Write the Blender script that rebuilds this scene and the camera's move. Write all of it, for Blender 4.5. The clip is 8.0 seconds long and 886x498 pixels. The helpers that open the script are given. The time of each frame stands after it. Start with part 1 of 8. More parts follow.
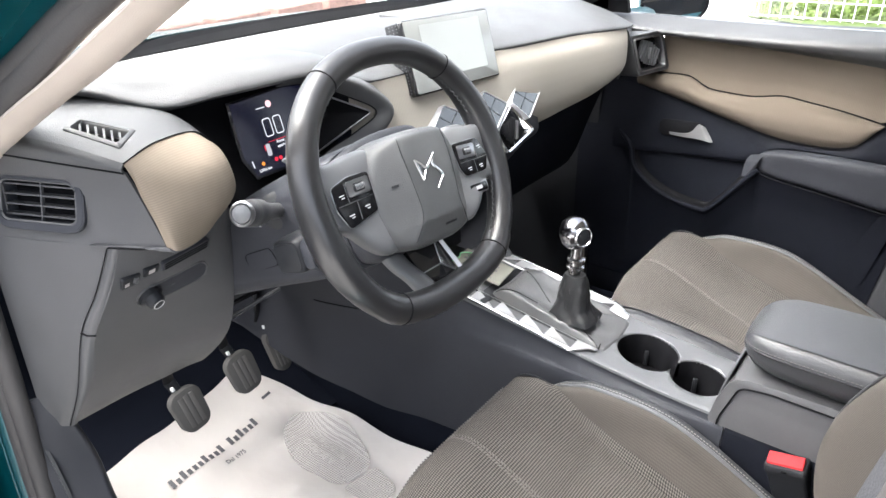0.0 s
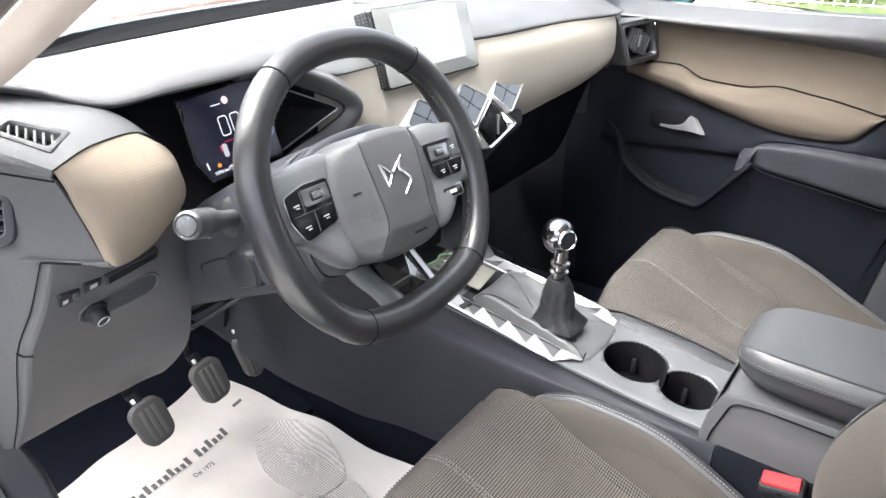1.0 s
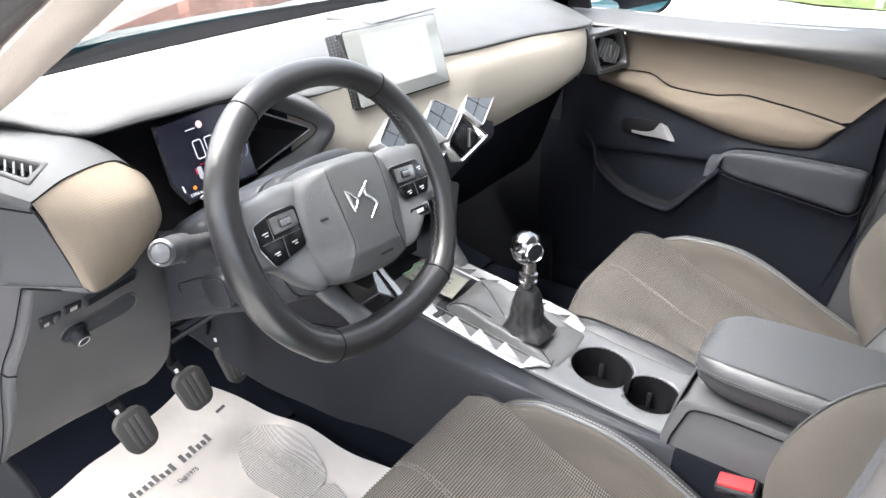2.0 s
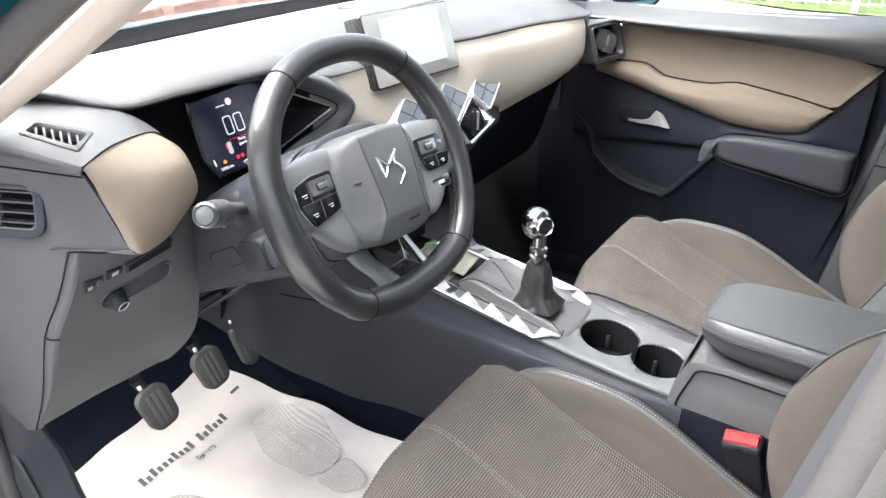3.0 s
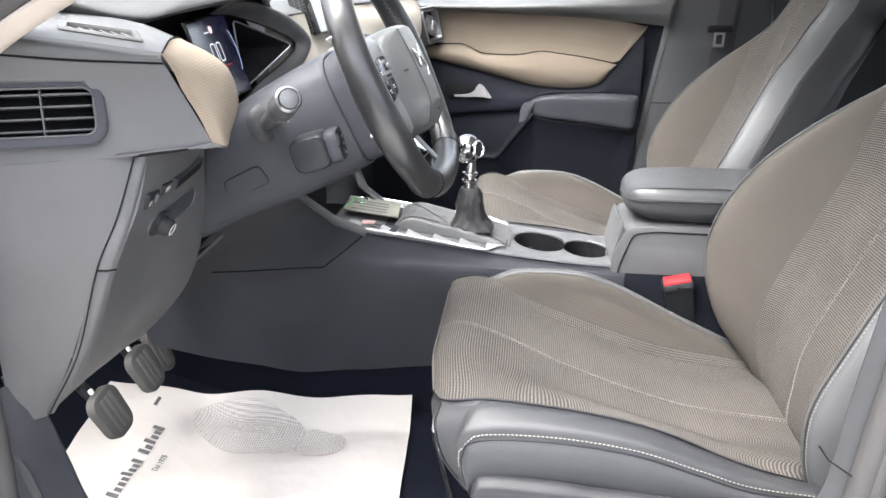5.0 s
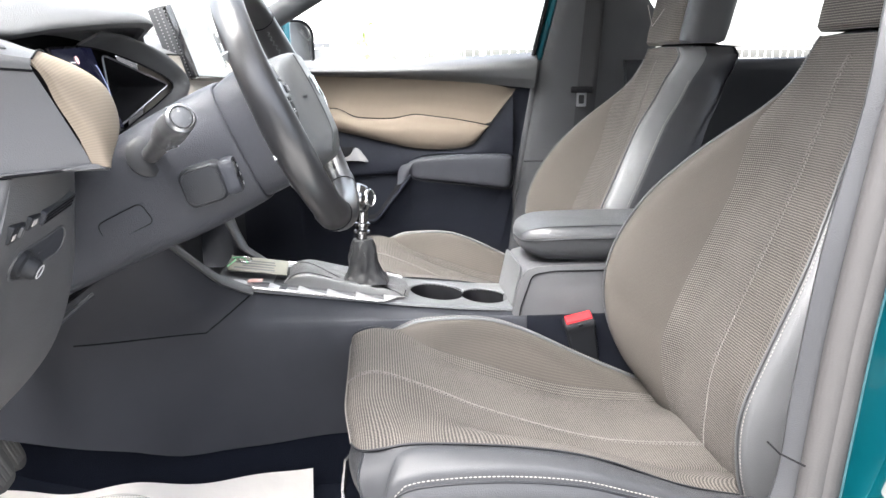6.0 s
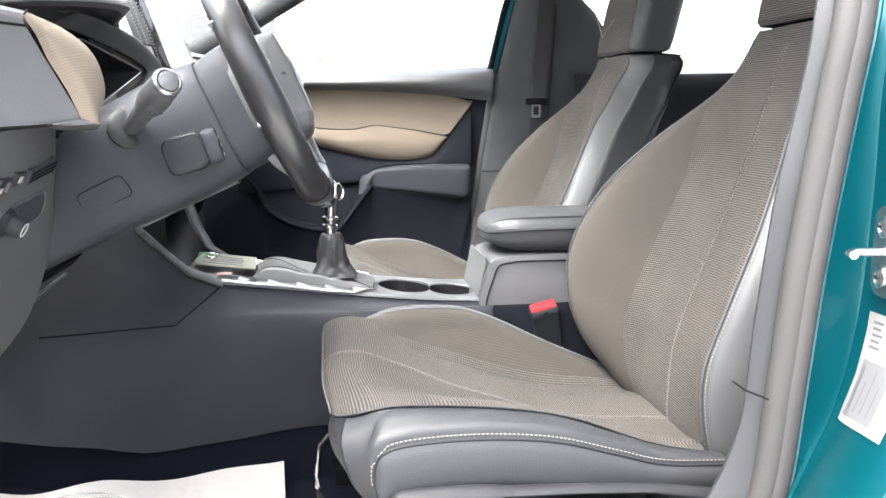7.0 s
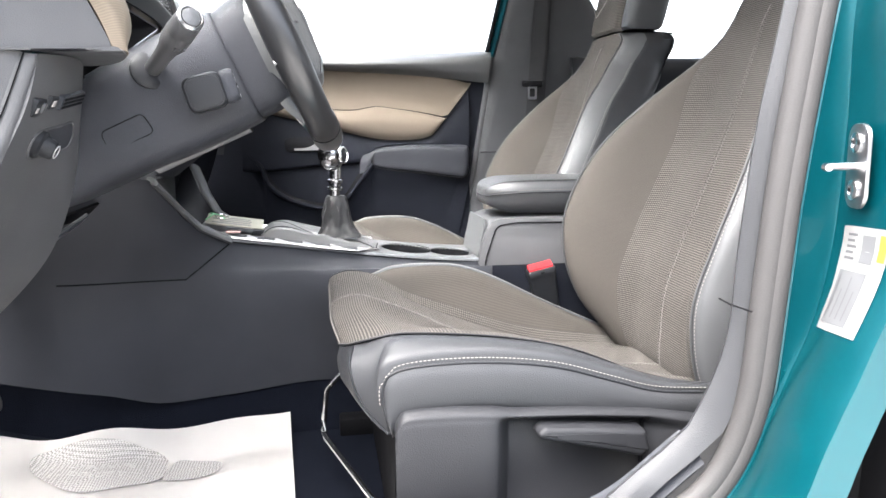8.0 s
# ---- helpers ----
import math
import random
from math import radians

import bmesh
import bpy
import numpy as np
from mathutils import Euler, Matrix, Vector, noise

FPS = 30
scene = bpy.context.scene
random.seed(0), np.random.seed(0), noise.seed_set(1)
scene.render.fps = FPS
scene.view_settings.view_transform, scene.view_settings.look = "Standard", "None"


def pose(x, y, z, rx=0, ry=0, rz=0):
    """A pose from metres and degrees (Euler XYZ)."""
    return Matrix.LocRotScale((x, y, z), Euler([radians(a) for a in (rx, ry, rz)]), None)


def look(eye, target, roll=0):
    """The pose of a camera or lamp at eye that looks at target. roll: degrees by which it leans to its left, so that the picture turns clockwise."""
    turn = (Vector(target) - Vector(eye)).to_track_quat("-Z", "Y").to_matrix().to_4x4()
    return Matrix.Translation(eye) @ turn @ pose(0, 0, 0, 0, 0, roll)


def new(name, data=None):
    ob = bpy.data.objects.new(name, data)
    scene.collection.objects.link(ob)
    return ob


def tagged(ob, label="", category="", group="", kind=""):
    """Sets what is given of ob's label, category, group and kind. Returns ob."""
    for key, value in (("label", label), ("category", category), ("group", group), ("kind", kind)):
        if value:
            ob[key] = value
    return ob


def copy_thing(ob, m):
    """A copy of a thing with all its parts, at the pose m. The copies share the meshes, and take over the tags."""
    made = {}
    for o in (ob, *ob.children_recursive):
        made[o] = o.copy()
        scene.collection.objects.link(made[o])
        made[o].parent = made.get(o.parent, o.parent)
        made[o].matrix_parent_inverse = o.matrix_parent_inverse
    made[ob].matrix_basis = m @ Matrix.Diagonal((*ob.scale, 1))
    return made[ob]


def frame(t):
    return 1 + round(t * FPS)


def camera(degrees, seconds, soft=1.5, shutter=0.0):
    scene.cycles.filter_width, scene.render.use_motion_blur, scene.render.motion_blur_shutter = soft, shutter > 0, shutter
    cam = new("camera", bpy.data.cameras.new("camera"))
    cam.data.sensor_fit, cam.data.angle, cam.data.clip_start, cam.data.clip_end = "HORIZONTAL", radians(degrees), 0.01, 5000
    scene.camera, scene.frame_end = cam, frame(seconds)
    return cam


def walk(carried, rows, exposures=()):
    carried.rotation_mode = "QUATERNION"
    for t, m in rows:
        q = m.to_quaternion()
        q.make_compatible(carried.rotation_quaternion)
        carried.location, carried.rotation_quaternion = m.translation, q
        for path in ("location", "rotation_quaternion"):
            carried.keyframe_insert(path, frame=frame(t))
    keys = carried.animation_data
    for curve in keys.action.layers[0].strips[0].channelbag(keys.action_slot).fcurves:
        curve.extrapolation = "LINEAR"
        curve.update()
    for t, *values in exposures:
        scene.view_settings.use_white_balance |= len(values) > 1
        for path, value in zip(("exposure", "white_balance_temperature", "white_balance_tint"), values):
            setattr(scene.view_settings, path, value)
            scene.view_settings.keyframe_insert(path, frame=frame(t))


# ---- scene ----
from mathutils.bvhtree import BVHTree

cam = camera(63.8, 8.0)
PATH = [
    (0, (-1.027, -0.524, 1.241), (0.407, 0.553, 0.357), -0.5),
    (0.5, (-0.953, -0.494, 1.238), (0.479, 0.566, 0.328), -0.4),
    (1, (-0.945, -0.498, 1.236), (0.485, 0.551, 0.313), -0.4),
    (1.5, (-0.94, -0.522, 1.284), (0.489, 0.513, 0.343), -0.4),
    (2.8, (-0.966, -0.54, 1.287), (0.493, 0.457, 0.351), -0.7),
    (3, (-1.03, -0.531, 1.261), (0.441, 0.458, 0.334), -0.5),
    (3.5, (-1.23, -0.48, 1.24), (0.282, 0.458, 0.328), -0.3),
    (4, (-1.303, -0.349, 1.226), (0.313, 0.432, 0.342), -0.2),
    (4.5, (-1.348, -0.238, 1.164), (0.4, 0.266, 0.334), -0.3),
    (5, (-1.365, -0.154, 1.054), (0.482, 0.064, 0.319), -0.3),
    (5.2, (-1.353, -0.123, 1.034), (0.522, -0.007, 0.346), -0.1),
    (6.3, (-1.334, -0.072, 0.942), (0.601, -0.313, 0.496), -0.4),
    (6.5, (-1.346, -0.058, 0.933), (0.588, -0.333, 0.505), -0.3),
    (7, (-1.381, -0.043, 0.882), (0.556, -0.36, 0.496), -0.3),
    (7.5, (-1.424, -0.022, 0.839), (0.514, -0.355, 0.476), -0.2),
    (8, (-1.447, -0.02, 0.795), (0.493, -0.352, 0.44), -0.2),
]
walk(cam, [(t, look(eye, target, roll)) for t, eye, target, roll in PATH], [(0, 3.06), (1.5, 3.19), (3.5, 3.19), (4.5, 3.18), (5, 3.34), (6.5, 3.53), (8, 3.56)])

# ---- light ----
world = bpy.data.worlds.new("sky")
scene.world = world
world.use_nodes = True
wn = world.node_tree
sky = wn.nodes.new("ShaderNodeTexSky")
sky.sky_type = "NISHITA"
sky.sun_disc = False
sky.sun_elevation = radians(62)
sky.sun_rotation = radians(-38)
sky.air_density, sky.dust_density, sky.ozone_density = 1.0, 5.0, 0.9
haze = wn.nodes.new("ShaderNodeHueSaturation")
haze.inputs["Saturation"].default_value = 0.42
wn.links.new(sky.outputs["Color"], haze.inputs["Color"])
wn.links.new(haze.outputs["Color"], wn.nodes["Background"].inputs["Color"])
wn.nodes["Background"].inputs["Strength"].default_value = 0.15
sun = new("sun", bpy.data.lights.new("sun", "SUN"))
sun.data.energy, sun.data.angle, sun.data.color = 1.2, radians(60), (1.0, 0.99, 0.98)
sun.matrix_world = look((-1.97, 2.52, 6.0), (0, 0, 0))


# ---- materials ----
def nodes(name, base=(0.5, 0.5, 0.5), rough=0.5, metal=0.0, coat=0.0, spec=0.5):
    m = bpy.data.materials.new(name)
    m.use_nodes = True
    b = m.node_tree.nodes["Principled BSDF"]
    b.inputs["Base Color"].default_value = (*base, 1)
    b.inputs["Roughness"].default_value = rough
    b.inputs["Metallic"].default_value = metal
    b.inputs["Coat Weight"].default_value = coat
    b.inputs["Specular IOR Level"].default_value = spec
    return m, m.node_tree, b


def add(nt, kind, **sets):
    n = nt.nodes.new("ShaderNode" + kind)
    for k, v in sets.items():
        if k == "op":
            n.operation = v
        elif k == "ins":
            for i, x in v.items():
                n.inputs[i].default_value = x
    return n


def coords(nt, sx=1.0, sy=1.0, sz=1.0):
    c = nt.nodes.new("ShaderNodeTexCoord")
    mp = nt.nodes.new("ShaderNodeMapping")
    mp.inputs["Scale"].default_value = (sx, sy, sz)
    nt.links.new(c.outputs["Object"], mp.inputs["Vector"])
    return mp.outputs["Vector"]


def noise_tex(nt, vec, scale, detail=3.0):
    n = nt.nodes.new("ShaderNodeTexNoise")
    n.inputs["Scale"].default_value, n.inputs["Detail"].default_value = scale, detail
    nt.links.new(vec, n.inputs["Vector"])
    return n.outputs["Fac"]


def ramp(nt, fac, stops):
    r = nt.nodes.new("ShaderNodeValToRGB")
    el = r.color_ramp.elements
    while len(el) < len(stops):
        el.new(0.5)
    for e, (p, c) in zip(el, stops):
        e.position, e.color = p, (*c, 1)
    nt.links.new(fac, r.inputs["Fac"])
    return r.outputs["Color"]


def shade(c, k):
    return tuple(min(1.0, v * k) for v in c)


def bump(nt, b, height, strength, dist):
    n = nt.nodes.new("ShaderNodeBump")
    n.inputs["Strength"].default_value, n.inputs["Distance"].default_value = strength, dist
    nt.links.new(height, n.inputs["Height"])
    nt.links.new(n.outputs["Normal"], b.inputs["Normal"])


def grained(name, base, rough=0.5, grain=900.0, relief=0.0004, wear=0.12, strength=0.5, spec=0.5, coat=0.0, metal=0.0):
    """Plain stuff with a fine grain and slow, faint stains."""
    m, nt, b = nodes(name, base, rough, metal, coat, spec)
    v = coords(nt)
    slow = noise_tex(nt, v, 6.0, 5.0)
    nt.links.new(ramp(nt, slow, [(0.3, shade(base, 1 - wear)), (0.7, shade(base, 1 + wear))]), b.inputs["Base Color"])
    r = nt.nodes.new("ShaderNodeMapRange")
    r.inputs["To Min"].default_value, r.inputs["To Max"].default_value = max(0.02, rough - min(0.08, 0.16 * rough)), min(1, rough + min(0.08, 0.16 * rough))
    nt.links.new(noise_tex(nt, v, 14.0, 6.0), r.inputs["Value"])
    nt.links.new(r.outputs["Result"], b.inputs["Roughness"])
    if relief:
        vo = nt.nodes.new("ShaderNodeTexVoronoi")
        vo.inputs["Scale"].default_value = grain
        nt.links.new(v, vo.inputs["Vector"])
        bump(nt, b, vo.outputs["Distance"], strength, relief)
    return m


def woven(name, light, dark, pitch, across=2.0, relief=0.0012, rough=0.9, mixing=0.5, strength=0.7):
    """Cloth with threads: fine rows along one axis, broken across by a second, wider set."""
    m, nt, b = nodes(name, light, rough, spec=0.2)
    v = coords(nt)
    uv = nt.nodes.new("ShaderNodeTexCoord").outputs["UV"]
    # the threads wander a little, which breaks up moire in the render
    wn = nt.nodes.new("ShaderNodeTexNoise")
    wn.inputs["Scale"].default_value, wn.inputs["Detail"].default_value = 140.0, 3.0
    nt.links.new(v, wn.inputs["Vector"])
    off = add(nt, "VectorMath", op="MULTIPLY_ADD", ins={1: (0.36 * pitch,) * 3, 2: (-0.18 * pitch,) * 3})
    nt.links.new(wn.outputs["Color"], off.inputs[0])
    pulled = add(nt, "VectorMath", op="ADD")
    nt.links.new(uv, pulled.inputs[0])
    nt.links.new(off.outputs[0], pulled.inputs[1])
    sep = nt.nodes.new("ShaderNodeSeparateXYZ")
    nt.links.new(pulled.outputs[0], sep.inputs["Vector"])

    def waves(a, step):
        mul = add(nt, "Math", op="MULTIPLY", ins={1: 2 * math.pi / step})
        nt.links.new(a, mul.inputs[0])
        sn = add(nt, "Math", op="SINE")
        nt.links.new(mul.outputs[0], sn.inputs[0])
        h = add(nt, "Math", op="MULTIPLY_ADD", ins={1: 0.5, 2: 0.5})
        nt.links.new(sn.outputs[0], h.inputs[0])
        return h.outputs[0]

    rows = waves(sep.outputs["Y"], pitch)
    other = waves(sep.outputs["X"], pitch * across)
    mix = add(nt, "Math", op="MULTIPLY_ADD", ins={1: mixing})
    nt.links.new(other, mix.inputs[0])
    nt.links.new(rows, mix.inputs[2])
    sc = add(nt, "Math", op="DIVIDE", ins={1: 1 + mixing})
    nt.links.new(mix.outputs[0], sc.inputs[0])
    slow = noise_tex(nt, v, 9.0, 4.0)
    j = add(nt, "Math", op="MULTIPLY_ADD", ins={1: 0.25, 2: -0.12})
    nt.links.new(slow, j.inputs[0])
    tot = add(nt, "Math", op="ADD")
    nt.links.new(sc.outputs[0], tot.inputs[0])
    nt.links.new(j.outputs[0], tot.inputs[1])
    nt.links.new(ramp(nt, tot.outputs[0], [(0.36, dark), (0.72, light)]), b.inputs["Base Color"])
    bump(nt, b, sc.outputs[0], strength, relief)
    return m


DASH = grained("soft dash skin", (0.044, 0.0453, 0.0475), 0.52, 700, 0.0005, spec=0.5)
PLASTIC = grained("grained grey plastic", (0.054, 0.0545, 0.0575), 0.46, 800, 0.0005, spec=0.35)
LOWER = grained("charcoal lower trim", (0.0265, 0.0280, 0.0335), 0.5, 800, 0.0005, spec=0.16)
GAITER = grained("black gaiter leather", (0.015, 0.0153, 0.0165), 0.40, 1300, 0.0004, strength=0.6, spec=0.22)
# near-black trim: the shade low in the cabin is put into its colour
SHADE = grained("lower trim darkened for shade", (0.0065, 0.0074, 0.0108), 0.6, 800, 0.0005, spec=0.07)
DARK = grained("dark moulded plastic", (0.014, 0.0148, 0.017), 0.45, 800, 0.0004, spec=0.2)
BLACK = grained("matt black", (0.006, 0.006, 0.007), 0.7, 600, 0.0003, spec=0.06)
KEYPAD = grained("satin black keys", (0.005, 0.005, 0.006), 0.22, 50, 0.0, spec=0.3)
GLOSS = grained("piano black", (0.008, 0.008, 0.009), 0.06, 50, 0.0, coat=0.6)
LEATHER = grained("black leather", (0.013, 0.013, 0.0142), 0.31, 1500, 0.0001, wear=0.05, strength=0.2, spec=0.52)
HUBSKIN = grained("charcoal wheel skin", (0.056, 0.058, 0.0605), 0.42, 900, 0.0006, strength=0.6)
TRIM = grained("dark grey pillar plastic", (0.030, 0.031, 0.034), 0.5, 800, 0.0004, spec=0.3)
LEATHERETTE = grained("charcoal leatherette", (0.0265, 0.0276, 0.0305), 0.44, 900, 0.0004, strength=0.6, spec=0.34)
# leatherette with the sky's sheen on the lid put into its base
LIDSKIN = grained("leatherette lightened for lid sheen", (0.036, 0.0372, 0.040), 0.36, 900, 0.0004, strength=0.6, spec=0.5)
# gaiter leather with the sky's reflection put into a paler grey
PLATE = grained("gaiter leather lightened for reflected sky", (0.058, 0.0585, 0.060), 0.36, 1300, 0.0004, strength=0.6, spec=0.6)
# leatherette lightened for the highlight along the backrest's edge
WING = grained("leatherette lightened for lit facing", (0.062, 0.0635, 0.067), 0.42, 900, 0.0004, strength=0.6, spec=0.5)
# one beige cloth, lighter or darker for each part's light; inlay also browner
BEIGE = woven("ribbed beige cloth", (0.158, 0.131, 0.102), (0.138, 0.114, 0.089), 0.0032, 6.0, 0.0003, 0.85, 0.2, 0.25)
BAND = woven("ribbed cloth lightened for light", (0.345, 0.318, 0.278), (0.312, 0.288, 0.252), 0.0032, 6.0, 0.0003, 0.85, 0.2, 0.25)
INLAY = woven("tan ribbed cloth darkened for shade", (0.108, 0.089, 0.071), (0.094, 0.078, 0.062), 0.0032, 6.0, 0.0003, 0.85, 0.2, 0.25)
TAUPE = woven("fine taupe cloth", (0.066, 0.059, 0.052), (0.045, 0.0405, 0.036), 0.0022, 1.0, 0.0004, 0.9, 1.0, 0.4)
RIBBED = woven("coarse ribbed cloth", (0.110, 0.0995, 0.0905), (0.021, 0.0194, 0.0182), 0.0039, 0.88, 0.0010, 0.92, 0.8, 0.7)
CHROME = grained("satin chrome", (0.72, 0.72, 0.73), 0.18, 50, 0.0, metal=1.0)
SILVER = grained("brushed silver", (0.30, 0.30, 0.31), 0.34, 50, 0.0, metal=1.0)
TRIMSILVER = grained("cast silver trim", (0.36, 0.36, 0.365), 0.48, 50, 0.0, metal=0.85)
KEYGLASS = grained("dark glass key", (0.012, 0.0125, 0.0125), 0.05, 50, 0.0, coat=0.5, spec=0.5)
FILM = grained("black pillar film", (0.004, 0.0035, 0.0035), 0.45, 300, 0.0, spec=0.12)
VALANCE = grained("charcoal seat plastic", (0.019, 0.0195, 0.022), 0.45, 800, 0.0005, spec=0.24)
SATIN = grained("satin chrome plastic", (0.62, 0.62, 0.63), 0.42, 50, 0.0, metal=0.5)
RUBBER = grained("grey door seal rubber", (0.043, 0.0412, 0.0415), 0.6, 400, 0.0003, spec=0.25)
CARPET = grained("black carpet", (0.006, 0.0072, 0.0115), 0.95, 700, 0.001, strength=0.6, spec=0.04)
PAPER = grained("white paper", (0.78, 0.745, 0.71), 0.75, 40, 0.002, 0.04, 0.4)
PRINT = grained("grey print", (0.33, 0.31, 0.30), 0.8, 300, 0.0)
INK = grained("dark print", (0.07, 0.07, 0.075), 0.8, 300, 0.0)
RED = grained("red plastic", (0.30, 0.012, 0.016), 0.6, 300, 0.0, spec=0.2)
TEAL = grained("teal metallic paint", (0.0, 0.052, 0.066), 0.30, 2500, 0.0002, 0.08, 0.3, coat=0.4, metal=0.45, spec=0.35)
WEB = woven("seat belt webbing", (0.026, 0.026, 0.028), (0.015, 0.015, 0.016), 0.002, 3.0, 0.0003, 0.7)
SEAM = grained("taupe thread", (0.098, 0.091, 0.084), 0.8, 300, 0.0)
STITCH = grained("pale thread", (0.21, 0.198, 0.186), 0.8, 300, 0.0)
PILLAR = grained("pale pillar cloth", (0.36, 0.315, 0.28), 0.9, 900, 0.0004)
LINING = grained("pale roof lining", (0.55, 0.53, 0.50), 0.9, 900, 0.0004)
CONCRETE = grained("pale concrete", (0.50, 0.49, 0.47), 0.9, 30, 0.004, 0.15)
WHITEPAINT = grained("white paint", (0.8, 0.8, 0.79), 0.4, 60, 0.0)
GRASS = grained("grass", (0.07, 0.105, 0.025), 0.9, 40, 0.02, 0.4)
EDGE_LIT = grained("light grey plastic", (0.15, 0.15, 0.155), 0.45, 800, 0.0003, spec=0.4)
SPOKE = grained("satin light grey plastic", (0.118, 0.121, 0.126), 0.36, 700, 0.0003)
GREY = grained("mid grey fascia", (0.070, 0.072, 0.076), 0.38, 700, 0.0004)


def glow(name, colour, strength):
    m, nt, b = nodes(name, (0.01, 0.01, 0.012), 0.2)
    b.inputs["Emission Color"].default_value = (*colour, 1)
    b.inputs["Emission Strength"].default_value = strength
    return m


def clear(name, tint=(1, 1, 1)):
    m, nt, b = nodes(name, tint, 0.0)
    b.inputs["Transmission Weight"].default_value = 1.0
    b.inputs["IOR"].default_value = 1.0 + 0.45
    return m


# ---- mesh helpers ----
def finish(bm, smooth=40):
    bmesh.ops.recalc_face_normals(bm, faces=bm.faces)
    me = bpy.data.meshes.new("mesh")
    bm.to_mesh(me)
    bm.free()
    for p in me.polygons:
        p.use_smooth = True
    me.set_sharp_from_angle(angle=radians(smooth))
    return me


def part(name, bm, material, parent=None, label="", smooth=40):
    me = bm if isinstance(bm, bpy.types.Mesh) else finish(bm, smooth)
    if material and not me.materials:
        me.materials.append(material)
    ob = new(name, me)
    if parent:
        ob.parent = parent
    if name in ("stitching", "perforation"):
        tagged(ob, label, kind="stuff")
    elif label:
        ob["label"] = label
    return ob


def thing(name, label, category, group="", kind="", at=(0, 0, 0)):
    ob = new(name)
    ob.empty_display_size = 0.05
    ob.location = at
    return tagged(ob, label, category, group, kind)


def spline(pts, n, closed=False):
    """n points along a smooth curve through pts (centripetal-free Catmull-Rom, even in parameter)."""
    p = np.array(pts, float)
    k = len(p)
    out = []
    spans = k if closed else k - 1
    for i in range(n):
        u = i / (n if closed else n - 1) * spans
        a = min(int(u), spans - 1)
        t = u - a
        if closed:
            q = [p[(a + d) % k] for d in (-1, 0, 1, 2)]
        else:
            q = [p[a - 1] if a else 2 * p[0] - p[1], p[a], p[a + 1], p[a + 2] if a + 2 < k else 2 * p[-1] - p[-2]]
        out.append(0.5 * (2 * q[1] + (q[2] - q[0]) * t + (2 * q[0] - 5 * q[1] + 4 * q[2] - q[3]) * t * t + (3 * q[1] - q[0] - 3 * q[2] + q[3]) * t**3))
    return [tuple(float(v) for v in q) for q in out]


def sheet(rows, bm=None, closed=False, cap=False):
    """Quads between rows of points, all of one length; closed: each row is a ring; cap: fill the first and last ring."""
    bm = bm or bmesh.new()
    vs = [[bm.verts.new(p) for p in r] for r in rows]
    n = len(vs[0])
    uv = bm.loops.layers.uv.verify()
    along = [0.0]
    for a, b in zip(vs, vs[1:]):
        along.append(along[-1] + sum((p.co - q.co).length for p, q in zip(a, b)) / n)
    middle = vs[len(vs) // 2]
    across = [0.0]
    for i in range(n):
        across.append(across[-1] + (middle[(i + 1) % n].co - middle[i].co).length)
    for k, (a, b) in enumerate(zip(vs, vs[1:])):
        for i in range(n if closed else n - 1):
            j = (i + 1) % n
            f = bm.faces.new((a[i], a[j], b[j], b[i]))
            for loop, place in zip(f.loops, ((across[i], along[k]), (across[i + 1], along[k]), (across[i + 1], along[k + 1]), (across[i], along[k + 1]))):
                loop[uv].uv = place
    if cap:
        bm.faces.new(vs[0][::-1])
        bm.faces.new(vs[-1])
    return bm


def loft(rows, nu, nv, thick=0.0, bm=None):
    """A smooth surface through rows of points, resampled to nu by nv, with thickness."""
    rows = [spline(r, nv) for r in rows]
    cols = [spline([r[j] for r in rows], nu) for j in range(nv)]
    out = sheet([[c[i] for c in cols] for i in range(nu)], bm)
    if thick:
        bmesh.ops.recalc_face_normals(out, faces=out.faces)
        bmesh.ops.solidify(out, geom=out.faces[:], thickness=thick)
    return out


def ring(c, ax, ay, profile):
    return [tuple(Vector(c) + Vector(ax) * u + Vector(ay) * v) for u, v in profile]


def round_profile(w, h, r, n=4):
    """A rounded rectangle, w by h, counter-clockwise."""
    out = []
    for cx, cy, a0 in ((w / 2 - r, h / 2 - r, 0), (-w / 2 + r, h / 2 - r, 90), (-w / 2 + r, -h / 2 + r, 180), (w / 2 - r, -h / 2 + r, 270)):
        for i in range(n + 1):
            a = radians(a0 + 90 * i / n)
            out.append((cx + r * math.cos(a), cy + r * math.sin(a)))
    return out


def circle(r, n=16):
    return [(r * math.cos(2 * math.pi * i / n), r * math.sin(2 * math.pi * i / n)) for i in range(n)]


def sweep(path, profile, up=(0, 0, 1), closed=False, bm=None, scales=None):
    """A profile carried along a path, held upright to up."""
    p = [Vector(q) for q in path]
    n = len(p)
    rows = []
    for i in range(n):
        a, b = (p[i - 1], p[(i + 1) % n]) if closed else (p[max(i - 1, 0)], p[min(i + 1, n - 1)])
        t = (b - a).normalized()
        side = t.cross(Vector(up))
        side = side.normalized() if side.length > 1e-4 else Vector((1, 0, 0))
        top = side.cross(t)
        k = scales[i] if scales else 1.0
        rows.append(ring(p[i], side * k, top * k, profile))
    if closed:
        rows.append(rows[0])
    out = sheet(rows, bm, closed=True, cap=not closed)
    if closed:
        bmesh.ops.remove_doubles(out, verts=out.verts, dist=1e-6)
    return out


